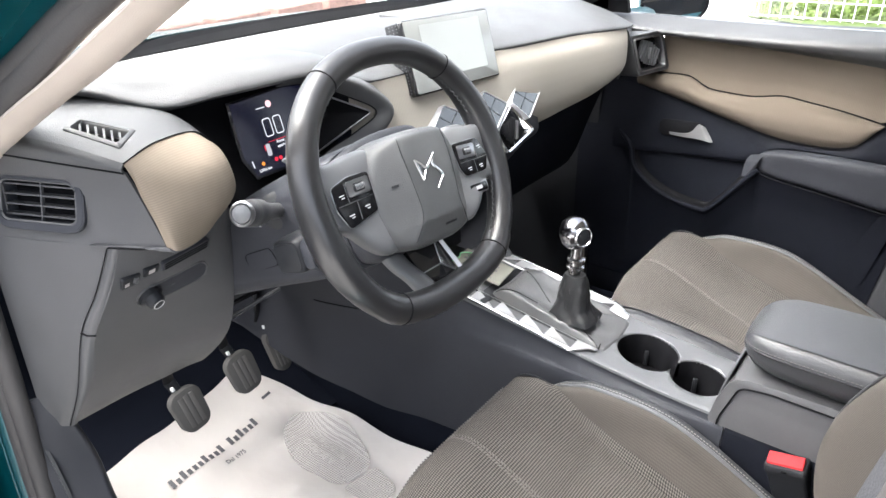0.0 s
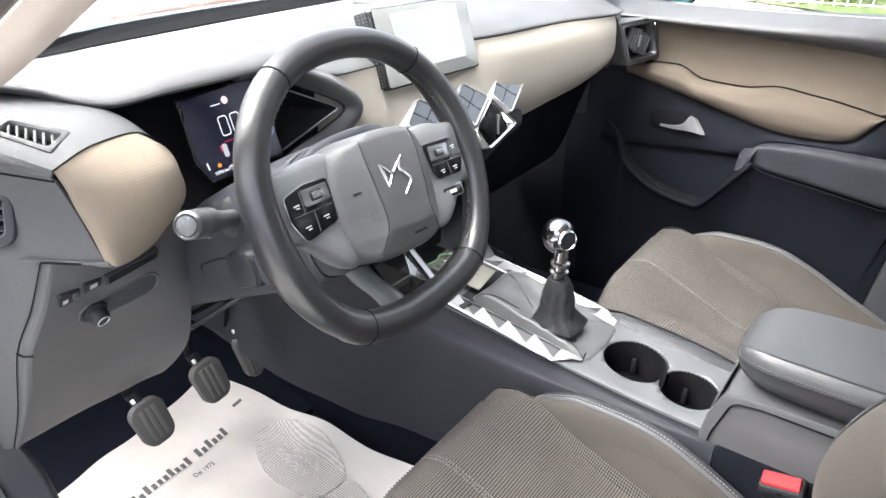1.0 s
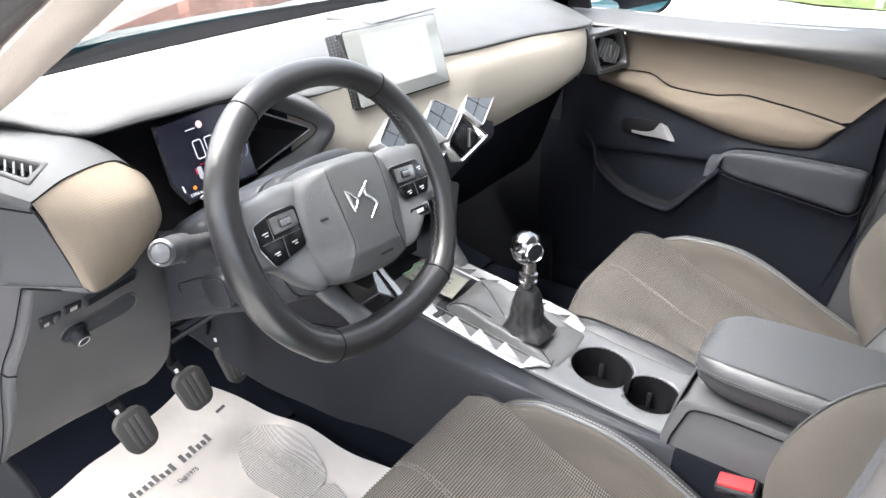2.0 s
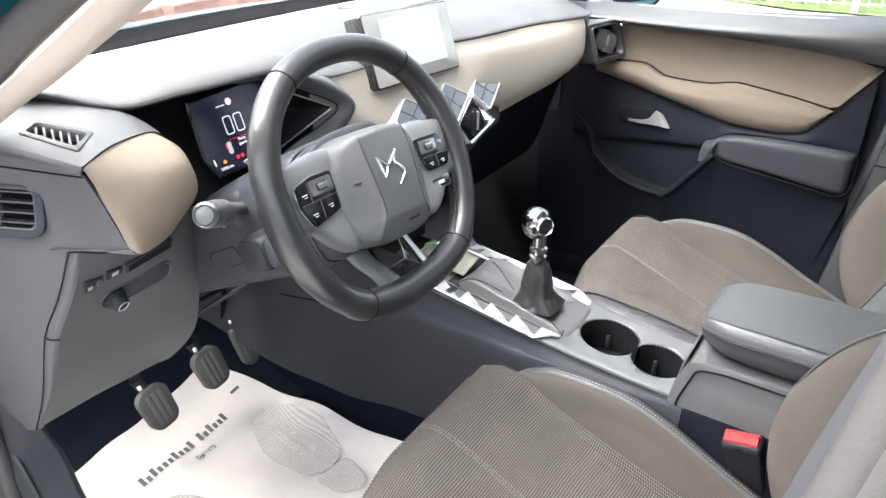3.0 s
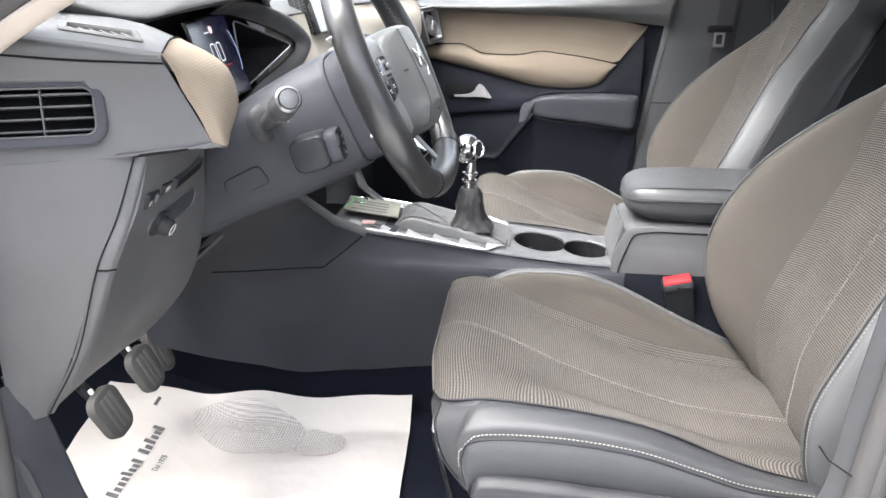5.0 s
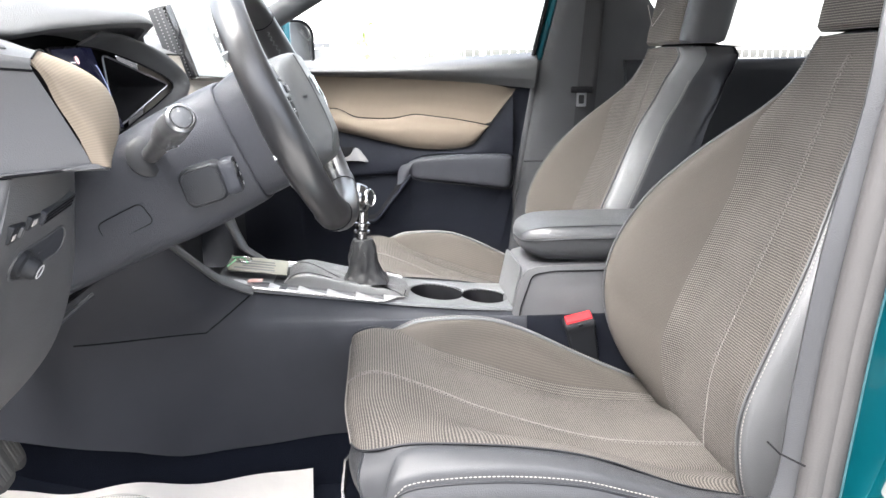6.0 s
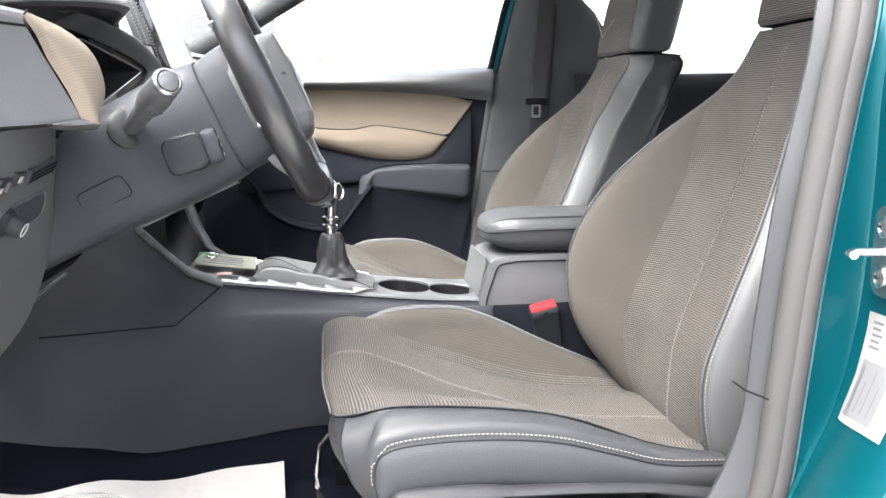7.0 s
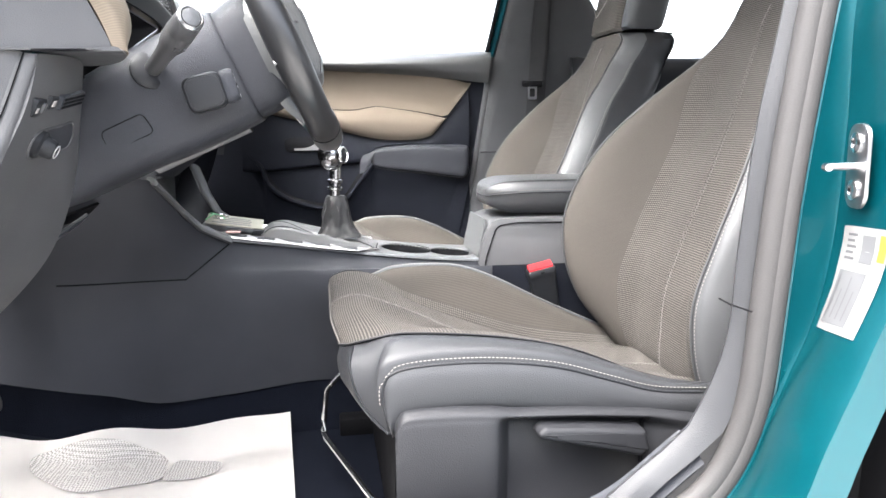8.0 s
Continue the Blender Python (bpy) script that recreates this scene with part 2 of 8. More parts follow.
def slab(outline, m, depth, bevel=0.0, bm=None, segs=2):
    """A flat outline (u, v) in the plane of the pose m, depth thick along its z, with a bevelled top edge."""
    bm = bm or bmesh.new()
    cx = sum(u for u, _ in outline) / len(outline)
    cy = sum(v for _, v in outline) / len(outline)

    def inset(k):
        out = []
        n = len(outline)
        for i in range(n):
            a, b, c = (Vector(outline[(i + d) % n]) for d in (-1, 0, 1))
            e, f = (b - a), (c - b)
            if e.length < 1e-9 or f.length < 1e-9:
                out.append(tuple(b))
                continue
            n1, n2 = Vector((-e.y, e.x)).normalized(), Vector((-f.y, f.x)).normalized()
            d = n1 + n2
            d = d / max(d.length_squared / 2, 0.3)
            q = b + d * k
            out.append((q.x, q.y))
        return out

    area = sum(a[0] * b[1] - b[0] * a[1] for a, b in zip(outline, outline[1:] + outline[:1]))
    sgn = 1 if area > 0 else -1
    rows = [[m @ Vector((u, v, 0)) for u, v in outline]]
    if bevel:
        for i in range(segs + 1):
            a = math.pi / 2 * i / segs
            rows.append([m @ Vector((u, v, depth - bevel + bevel * math.sin(a))) for u, v in inset(sgn * bevel * (1 - math.cos(a)))])
    else:
        rows.append([m @ Vector((u, v, depth)) for u, v in outline])
    return sheet(rows, bm, closed=True, cap=True)


def rbox(cx, cy, cz, sx, sy, sz, r=0.004, segs=2, bm=None, m=None):
    """A box with rounded edges, centred."""
    own = bmesh.new()
    bmesh.ops.create_cube(own, size=1.0)
    bmesh.ops.scale(own, vec=(sx, sy, sz), verts=own.verts)
    if r:
        bmesh.ops.bevel(own, geom=own.edges[:], offset=min(r, 0.49 * min(sx, sy, sz)), segments=segs, profile=0.5, affect="EDGES")
    bmesh.ops.transform(own, matrix=(m or Matrix()) @ Matrix.Translation((cx, cy, cz)), verts=own.verts)
    if bm is None:
        return own
    join(bm, own)
    return bm


def join(bm, other):
    me = bpy.data.meshes.new("joined")
    other.to_mesh(me)
    other.free()
    bm.from_mesh(me)
    bpy.data.meshes.remove(me)
    return bm


def lathe(profile, m, n=24, bm=None, cap=True):
    """A profile of (radius, height) turned about the z of the pose m."""
    rows = [[m @ Vector((max(r, 1e-4) * math.cos(2 * math.pi * i / n), max(r, 1e-4) * math.sin(2 * math.pi * i / n), h)) for i in range(n)] for r, h in profile]
    return sheet(rows, bm, closed=True, cap=cap)


def frame_of(o, ex, ey):
    """The pose at o whose x runs along ex and whose y lies towards ey."""
    x = Vector(ex).normalized()
    z = x.cross(Vector(ey)).normalized()
    y = z.cross(x)
    m = Matrix((x, y, z)).transposed().to_4x4()
    m.translation = o
    return m


def corner_path(points, r, n=5):
    out = []
    k = len(points)
    for i in range(k):
        a, b, c = points[i - 1], points[i], points[(i + 1) % k]
        p, q = b + (a - b).normalized() * r, b + (c - b).normalized() * r
        for j in range(n + 1):
            t = j / n
            out.append(p * (1 - t) ** 2 + b * 2 * t * (1 - t) + q * t * t)
    return out


def lerp(a, b, t):
    return a + (b - a) * t


def curve_at(table, x):
    """A smooth value from a table of (x, value)."""
    xs = [a for a, _ in table]
    if x <= xs[0]:
        return table[0][1]
    if x >= xs[-1]:
        return table[-1][1]
    i = max(k for k in range(len(xs)) if xs[k] <= x)
    i = min(i, len(xs) - 2)
    p = [table[max(i - 1, 0)], table[i], table[i + 1], table[min(i + 2, len(xs) - 1)]]
    t = (x - xs[i]) / (xs[i + 1] - xs[i])
    m1 = (p[2][1] - p[0][1]) / max(p[2][0] - p[0][0], 1e-9) * (p[2][0] - p[1][0])
    m2 = (p[3][1] - p[1][1]) / max(p[3][0] - p[1][0], 1e-9) * (p[2][0] - p[1][0])
    return (2 * t**3 - 3 * t**2 + 1) * p[1][1] + (t**3 - 2 * t**2 + t) * m1 + (-2 * t**3 + 3 * t**2) * p[2][1] + (t**3 - t**2) * m2


def tube(path, r, n=8, closed=False, bm=None):
    up = (0.13, 0.31, 0.94)
    return sweep(path, circle(r, n), up, closed, bm)


def threads(path, step=0.006, r=0.0009, fill=0.65, lift=(0, 0, 0), bm=None):
    """A row of short thread stitches along a path."""
    bm = bm or bmesh.new()
    p = [Vector(q) + Vector(lift) for q in path]
    total = sum((b - a).length for a, b in zip(p, p[1:]))
    cum = [0.0]
    for a, b in zip(p, p[1:]):
        cum.append(cum[-1] + (b - a).length)

    def spot(d):
        i = max(k for k in range(len(cum) - 1) if cum[k] <= d + 1e-9)
        return p[i].lerp(p[i + 1], min(1, (d - cum[i]) / max(cum[i + 1] - cum[i], 1e-9)))

    for k in range(int(total / step)):
        a, b = spot(k * step), spot(k * step + fill * step)
        sweep([a, a.lerp(b, 0.5) , b], circle(r, 5), (0.2, 0.3, 0.93), False, bm, [0.6, 1.0, 0.6])
    return bm


def zigzag(path, step, width, side, bm):
    """Two rows of slanting stitches that point at one another, as a decorative double seam has."""
    p = [Vector(q) for q in path]
    cum = [0.0]
    for a, b in zip(p, p[1:]):
        cum.append(cum[-1] + (b - a).length)
    side = Vector(side).normalized()

    def spot(d):
        i = max(k for k in range(len(cum) - 1) if cum[k] <= d + 1e-9)
        return p[i].lerp(p[i + 1], min(1, (d - cum[i]) / max(cum[i + 1] - cum[i], 1e-9)))

    for k in range(int(cum[-1] / step) - 1):
        for s in (-1, 1):
            a, b = spot(k * step) + side * (s * width * 0.95), spot(k * step + 0.75 * step) + side * (s * width * 0.22)
            sweep([a, a.lerp(b, 0.5), b], circle(0.0010, 5), (0.2, 0.3, 0.93), False, bm, [0.6, 1.0, 0.6])
    return bm


def cut(ob, cutter_bm):
    """Takes the cutter's body out of ob's mesh for good."""
    cutter = part("cutter", cutter_bm, None)
    mod = ob.modifiers.new("hole", "BOOLEAN")
    mod.object, mod.operation, mod.solver = cutter, "DIFFERENCE", "EXACT"
    me = bpy.data.meshes.new_from_object(ob.evaluated_get(bpy.context.evaluated_depsgraph_get()))
    ob.modifiers.remove(mod)
    ob.data = me
    bpy.data.objects.remove(cutter)


# ---- front seats ----
MID = [(-0.17, 0.365), (-0.112, 0.412), (-0.054, 0.462), (-0.028, 0.503), (-0.048, 0.521), (-0.085, 0.521), (-0.16, 0.490), (-0.24, 0.453), (-0.41, 0.396), (-0.57, 0.378), (-0.65, 0.372)]
CREST_L = [(-0.185, 0.365), (-0.128, 0.405), (-0.074, 0.447), (-0.044, 0.484), (-0.058, 0.508), (-0.10, 0.520), (-0.15, 0.520), (-0.255, 0.509), (-0.35, 0.487), (-0.467, 0.441), (-0.62, 0.408)]
CREST_R = [(-0.17, 0.365), (-0.115, 0.41), (-0.080, 0.44), (-0.068, 0.470), (-0.088, 0.494), (-0.12, 0.511), (-0.16, 0.522), (-0.26, 0.521), (-0.34, 0.496), (-0.455, 0.438), (-0.64, 0.352)]


def smooth(k):
    k = min(1.0, max(0.0, k))
    return k * k * (3 - 2 * k)


def cushion_line(x, n=44):
    """The cushion's cover from its lower front edge to the back, at x from the seat's middle."""
    m, l, r = (np.array(spline([(0, *q) for q in c], n)) for c in (MID, CREST_L, CREST_R))
    if x < 0:
        p = m + (l - m) * smooth((-x - 0.06) / 0.14)
    else:
        k = (x - 0.193) / 0.033
        dip = np.array([0.018 * smooth((x - 0.07) / 0.12) * smooth((-0.09 - q[1]) / 0.09) for q in m])
        m[:, 2] -= dip
        p = m + (r - m) * (math.sin(min(1, max(0, k)) * math.pi / 2))
    p[:, 0] = x
    return p


BACK_Z = [0.345 + 0.66 * i / 39 for i in range(40)]


def back_half(z):
    return curve_at([(0.34, 0.222), (0.45, 0.232), (0.6, 0.240), (0.69, 0.234), (0.74, 0.222), (0.80, 0.194), (0.84, 0.168), (0.875, 0.142), (0.91, 0.116), (0.935, 0.104), (0.96, 0.106), (0.985, 0.106), (0.998, 0.098), (1.005, 0.088)], z)


def back_y(f, z):
    """Where the backrest's cover stands; f from -1 to 1 across it."""
    mid = curve_at([(0.34, -0.605), (0.38, -0.585), (0.45, -0.583), (0.513, -0.588), (0.60, -0.616), (0.69, -0.650), (0.80, -0.690), (0.90, -0.720), (0.96, -0.738), (0.985, -0.752)], z)
    if f > 0:
        edge = curve_at([(0.34, -0.61), (0.38, -0.578), (0.45, -0.524), (0.54, -0.493), (0.63, -0.498), (0.74, -0.552), (0.83, -0.628), (0.90, -0.70), (0.96, -0.745), (0.985, -0.758)], z)
    else:
        edge = curve_at([(0.34, -0.60), (0.38, -0.565), (0.442, -0.530), (0.529, -0.515), (0.592, -0.527), (0.714, -0.578), (0.83, -0.645), (0.90, -0.705), (0.96, -0.745), (0.985, -0.758)], z)
    k = smooth((abs(f) - 0.38) / 0.55)
    return lerp(mid, edge, k)


def car_seat(at):
    seat = thing("car_seat", "front car seat in ribbed taupe cloth with charcoal leatherette bolsters", "car seat", "front seats", at=at)

    # cushion cover: columns across, rows from the lower front edge to the back
    grid_x = np.linspace(-0.212, 0.226, 48)
    grid = np.array([cushion_line(x) for x in grid_x])

    def on_cushion(x, i):
        f = min(max((x - grid_x[0]) / (grid_x[1] - grid_x[0]), 0), len(grid_x) - 1.001)
        k = int(f)
        return grid[k][i] * (1 - (f - k)) + grid[k + 1][i] * (f - k)

    def cloth_left(i):
        """The cloth's edge against the leatherette, which comes round the front corner."""
        return curve_at([(9, -0.100), (10, -0.108), (12, -0.128), (14, -0.158), (16, -0.184), (18, -0.200), (20, -0.206), (43, -0.208)], i)

    n = len(grid[0])
    rows = [[tuple(on_cushion(x, i) + np.array((0, 0, 0.003 * min(1, (i - 9) / 3)))) for x in np.linspace(cloth_left(i), 0.196, 32)] for i in range(9, n)]
    cushion = part("cushion", sheet(rows), RIBBED, seat, "coarse ribbed taupe cloth cushion")
    rows = [[tuple(on_cushion(x, i) - np.array((0, 0.004, 0))) for x in np.linspace(-0.20, 0.20, 20)] for i in range(0, 11)]
    part("front_apron", sheet(rows), LEATHERETTE, seat, "charcoal leatherette front apron")
    part("piping", tube([tuple(on_cushion(x, 9) + np.array((0, 0.001, 0))) for x in np.linspace(-0.104, 0.190, 24)], 0.0030), GREY, seat)
    bolster = [cushion_line(x) for x in np.linspace(0.1935, 0.226, 12)]
    part("inner_bolster", sheet([[tuple(c[i]) for c in bolster] for i in range(n)]), TAUPE, seat, "fine taupe cloth cushion bolster")
    # leatherette beyond the crest of the inner bolster
    crest = cushion_line(0.226)
    rows = [[tuple(p), tuple(p + np.array((0.014, 0, 0.002))), tuple(p + np.array((0.026, 0, -0.012))), (0.262, p[1], lerp(p[2], 0.36, 0.5)), (0.255, min(p[1], -0.1), 0.35)] for p in crest]
    part("inner_side", loft(rows, 60, 16), LEATHERETTE, seat, "charcoal leatherette cushion side")
    # piping coloured paler for the light caught along the crest
    part("piping", tube(crest[4:42], 0.0034), GREY, seat, "leatherette piping, coloured paler for light on the crest")
    part("piping", tube([tuple(bolster[0][i] + np.array((0, 0, 0.003))) for i in range(10, 42)], 0.0012, 6), DARK, seat)
    bm = threads([tuple(p + np.array((0.007, 0, 0.0025))) for p in crest[6:42]], 0.0055, 0.0009)
    part("stitching", bm, STITCH, seat, "pale thread stitching")
    # outer bolster: a corner piece in front, a long roll along the cloth, and the side below its stitched seam
    edge = [on_cushion(cloth_left(i), i) for i in range(n)]

    def edge_at(y):
        i = max(18, min(range(18, n - 1), key=lambda q: abs(edge[q][1] - y)))
        return np.array((-0.207, y, edge[i][2] + (y - edge[i][1]) * (edge[i + 1][2] - edge[i - 1][2]) / (edge[i + 1][1] - edge[i - 1][1])))

    TIP = np.array((-0.243, -0.094, 0.404))
    low_front = [edge[9] + np.array((0, 0.002, -0.004)), np.array((-0.150, -0.047, 0.441)), np.array((-0.190, -0.062, 0.424)), np.array((-0.222, -0.080, 0.410))]
    rows = []
    for k, i in enumerate((9, 11, 13, 15)):
        p, q = edge[i], low_front[k]
        rows.append([tuple(p), tuple(lerp(p, q, 0.3) + np.array((-0.006, 0.008, 0.003)) * min(1, k)), tuple(lerp(p, q, 0.7) + np.array((-0.005, 0.008, 0.0)) * min(1, k)), tuple(q)])
    fold = [edge[17], lerp(edge[17], TIP, 0.25) + np.array((-0.012, 0.016, 0.003)), lerp(edge[17], TIP, 0.62) + np.array((-0.006, 0.017, -0.002)), TIP]
    rows.append([tuple(p) for p in fold])
    part("corner_wrap", loft(rows, 20, 14), LEATHERETTE, seat, "charcoal leatherette corner wrap")
    SEAM_LINE = [(-0.097, 0.406), (-0.088, 0.440), (-0.088, 0.466), (-0.098, 0.484), (-0.135, 0.4925), (-0.22, 0.4925), (-0.31, 0.481), (-0.39, 0.457), (-0.454, 0.438), (-0.54, 0.430)]
    TOP_Y = [None, -0.095, -0.112, -0.135, -0.175, -0.25, -0.33, -0.41, -0.47, -0.545]
    rows = [[tuple(p) for p in fold]]
    for (y, z), ty in zip(SEAM_LINE[1:], TOP_Y[1:]):
        p, q = edge_at(ty), np.array((-0.249, y, z))
        front = smooth((y + 0.16) / 0.06)
        rows.append([tuple(p), tuple(lerp(p, q, 0.3) + np.array((-0.004, 0.008 * front, 0.009))), tuple(lerp(p, q, 0.68) + np.array((-0.008, 0.012 * front, 0.010 - 0.004 * front))), tuple(q)])
    part("outer_bolster", loft(rows, 64, 16), LEATHERETTE, seat, "charcoal leatherette cushion bolster")
    seam = spline([(-0.2495, y, z) for y, z in SEAM_LINE], 70)
    LOW_LINE = [(-0.099, 0.402), (-0.101, 0.410), (-0.106, 0.419), (-0.116, 0.427), (-0.15, 0.433), (-0.22, 0.4335), (-0.31, 0.424), (-0.39, 0.413), (-0.454, 0.405), (-0.54, 0.394)]
    rows = []
    for (y, z), (yl, zl) in zip(SEAM_LINE, LOW_LINE):
        rows.append([(-0.249, y, z), (-0.2555, lerp(y, yl, 0.25), lerp(z, zl, 0.25)), (-0.2575, lerp(y, yl, 0.6), lerp(z, zl, 0.6)), (-0.2525, yl, zl), (-0.236, yl - 0.004, zl - 0.006)])
    part("outer_side", loft(rows, 60, 16), LEATHERETTE, seat, "charcoal leatherette cushion side")
    part("piping", tube(seam, 0.0017, 6), DARK, seat)
    part("piping", tube(spline([tuple(p + np.array((-0.001, 0.002, 0))) for p in fold], 24), 0.0012, 6), DARK, seat)
    part("piping", tube(spline([tuple(p) for p in low_front] + [tuple(TIP)], 24), 0.0022, 6), GREY, seat)
    part("piping", tube([tuple(p + np.array((0, 0.001, 0.0026))) for p in edge[9:n - 1]], 0.0014, 6), DARK, seat)
    bm = threads([(x + 0.0012, y + (0.004 if z < 0.47 and y > -0.1 else 0), z + (0.0062 if y < -0.1 else 0.003)) for x, y, z in seam[8:]], 0.0055, 0.0008)
    part("stitching", bm, STITCH, seat, "pale thread stitching")
    # the double seam along the middle of cushion and backrest
    mid = cushion_line(0.0)
    bm = bmesh.new()
    zigzag([tuple(p + np.array((0, 0, 0.0036))) for p in mid[14:42]], 0.0056, 0.0052, (1, 0, 0), bm)
    zigzag([tuple(on_cushion(x, 14) + np.array((0, 0.0012, 0.003))) for x in np.linspace(-0.150, 0.160, 30)], 0.0056, 0.0042, (0, 0.3, -1), bm)
    part("stitching", bm, SEAM, cushion, "pale double seam along the cushion")

    def back(f0, f1, n, lift=0.0):
        return sheet([[(f * back_half(z), back_y(f, z) + lift, z) for f in np.linspace(f0, f1, n)] for z in BACK_Z])

    def cloth_edge(z):
        return curve_at([(0.34, 0.56), (0.45, 0.58), (0.6, 0.54), (0.75, 0.54), (0.80, 0.59), (0.85, 0.69), (0.90, 0.89), (0.935, 0.985), (0.985, 0.99)], z)

    rest = part("backrest", sheet([[(f * back_half(z), back_y(f, z) + 0.002, z) for f in np.linspace(-0.93, cloth_edge(z), 26)] for z in BACK_Z]), RIBBED, seat, "coarse ribbed taupe cloth backrest")
    part("backrest_bolster", sheet([[(f * back_half(z), back_y(f, z) + 0.012 * math.sin(math.pi * (f - cloth_edge(z)) / max(1.0 - cloth_edge(z), 0.02)) * min(1, 4 * (1 - cloth_edge(z))), z) for f in np.linspace(cloth_edge(z), 1.0, 14)] for z in BACK_Z]), TAUPE, seat, "fine taupe cloth backrest bolster")
    for s, f in ((1, 1.0), (-1, -0.93)):
        rows, sides, pipe = [], [], []
        for z in BACK_Z:
            h, y = abs(f) * back_half(z), back_y(f, z)
            d = curve_at([(0.34, 0.10), (0.6, 0.15), (0.8, 0.155), (1.005, 0.125)], z)
            rows.append([(s * h, y, z), (s * (h + 0.012), y - 0.009, z), (s * (h + 0.023), y - 0.034, z), (s * (h + 0.0265), y - 0.050, z)])
            sides.append([(s * (h + 0.0265), y - 0.0505, z), (s * (h + 0.0285), y - 0.062, z), (s * (h + 0.027), y - 0.75 * d, z), (s * (h + 0.012), y - d, z)])
            pipe.append((s * (h + 0.001), y + 0.002, z))
        # lit facing and shaded side of one leatherette, told apart by colour
        part("backrest_facing", loft(rows, 40, 10), WING, seat, "leatherette facing, coloured paler where light falls")
        part("backrest_side", loft(sides, 40, 12), VALANCE, seat, "leatherette backrest side, coloured darker for shade")
        part("piping", tube(pipe, 0.0020), DASH, seat)
        part("stitching", threads([(x + s * 0.007, y - 0.0015, z) for x, y, z in pipe], 0.0055, 0.0006), STITCH, seat)
        part("stitching", threads([(x + s * 0.0262, y - 0.046, z) for x, y, z in pipe[4:36]], 0.0055, 0.0006), STITCH, seat)
    rows = [[(f * (back_half(z) + 0.012), back_y(abs(f), z) * abs(f) + back_y(1, z) * (1 - abs(f)) - curve_at([(0.34, 0.10), (0.6, 0.15), (0.8, 0.155), (1.005, 0.125)], z) - 0.03 * (1 - f * f), z) for f in np.linspace(-1, 1, 11)] for z in BACK_Z]
    part("backrest_shell", sheet(rows), DARK, seat, "dark plastic backrest shell")
    z = BACK_Z[-1]
    rows = [[(f * back_half(z), lerp(back_y(f, z), back_y(f, z) - 0.135, k), z + 0.014 * math.sin(math.pi * min(1, k)) * (1 - 0.5 * f * f)) for f in np.linspace(-1.18, 1.18, 13)] for k in np.linspace(0, 1, 8)]
    part("backrest_top", sheet(rows), LEATHERETTE, seat)
    mid = [(-0.004, back_y(0, z) + 0.003, z) for z in BACK_Z[2:-1]]
    bm = bmesh.new()
    zigzag(mid, 0.0056, 0.0052, (1, 0, 0), bm)
    part("stitching", bm, SEAM, rest, "pale double seam along the backrest")
    # headrest: a cloth front pad between leatherette cheeks
    levels = ((1.012, 0.80), (1.019, 0.95), (1.045, 1.0), (1.12, 1.02), (1.18, 0.98), (1.205, 0.88), (1.215, 0.6))

    def pad(x0, x1, y0, y1, r):
        rows = []
        for z, k in levels:
            cx, cy = (x0 + x1) / 2, (y0 + y1) / 2 - 0.22 * (z - 1.0)
            rows.append([(cx + u * (0.85 + 0.15 * k), cy + v * k, z) for u, v in round_profile(x1 - x0, y1 - y0, r, 5)])
        return sheet(rows, closed=True, cap=True)

    head = part("headrest", pad(-0.075, 0.115, -0.845, -0.742, 0.035), RIBBED, seat, "ribbed cloth headrest")
    part("headrest_cheek", pad(-0.125, -0.062, -0.855, -0.752, 0.028), LEATHERETTE, head, "charcoal leatherette headrest cheek")
    bm = threads([(-0.03, -0.742, 1.09), (0.03, -0.739, 1.055), (0.085, -0.745, 1.11)], 0.006, 0.001, 0.8)
    part("stitching", bm, STITCH, head)
    for s in (-1, 1):
        part("headrest_post", sweep([(s * 0.055, -0.80, 0.96), (s * 0.055, -0.80, 1.03)], circle(0.0065, 10), up=(0, 1, 0)), CHROME, seat)
    # plastic base: outer valance with its recess and the height lever
    rows = []
    for y, zt in ((-0.100, 0.412), (-0.104, 0.428), (-0.118, 0.4385), (-0.17, 0.439), (-0.222, 0.436), (-0.236, 0.434), (-0.250, 0.432), (-0.262, 0.431), (-0.34, 0.427), (-0.43, 0.419), (-0.438, 0.418), (-0.446, 0.417), (-0.54, 0.400), (-0.63, 0.38)):
        deep = 0.034 * smooth((-0.226 - y) / 0.030) * smooth((y + 0.452) / 0.012)
        rows.append([(-0.240, y, zt - 0.002), (-0.258, y, zt + 0.0005), (-0.2695, y, zt - 0.006), (-0.272 + 0.35 * deep, y, zt - 0.013), (-0.274 + deep, y, zt - 0.024), (-0.276 + deep, y, 0.37), (-0.272 + deep, y, 0.30), (-0.264 + 0.5 * deep, y, 0.23)])
    part("side_valance", loft(rows, 90, 30), VALANCE, seat, "grey plastic seat side valance")
    rows = [[(x, y, z) for y, z in ((-0.104, 0.412), (-0.10, 0.35), (-0.10, 0.23))] for x in (-0.262, -0.24, 0.0, 0.24)]
    part("front_valance", sheet(rows), BLACK, seat)
    grip = [(-0.279, 0.4045), (-0.288, 0.4125), (-0.36, 0.4065), (-0.425, 0.399), (-0.433, 0.370), (-0.42, 0.3625), (-0.36, 0.379), (-0.31, 0.3905), (-0.284, 0.397)]
    ring_zy = [(q.y, q.x) for q in corner_path([Vector(p) for p in grip], 0.004, 3)]
    lever = part("height_lever", slab(ring_zy, frame_of((-0.258, 0, 0), (0, 0, 1), (0, 1, 0)), 0.026, 0.006, segs=3), VALANCE, seat, "grey plastic height lever")
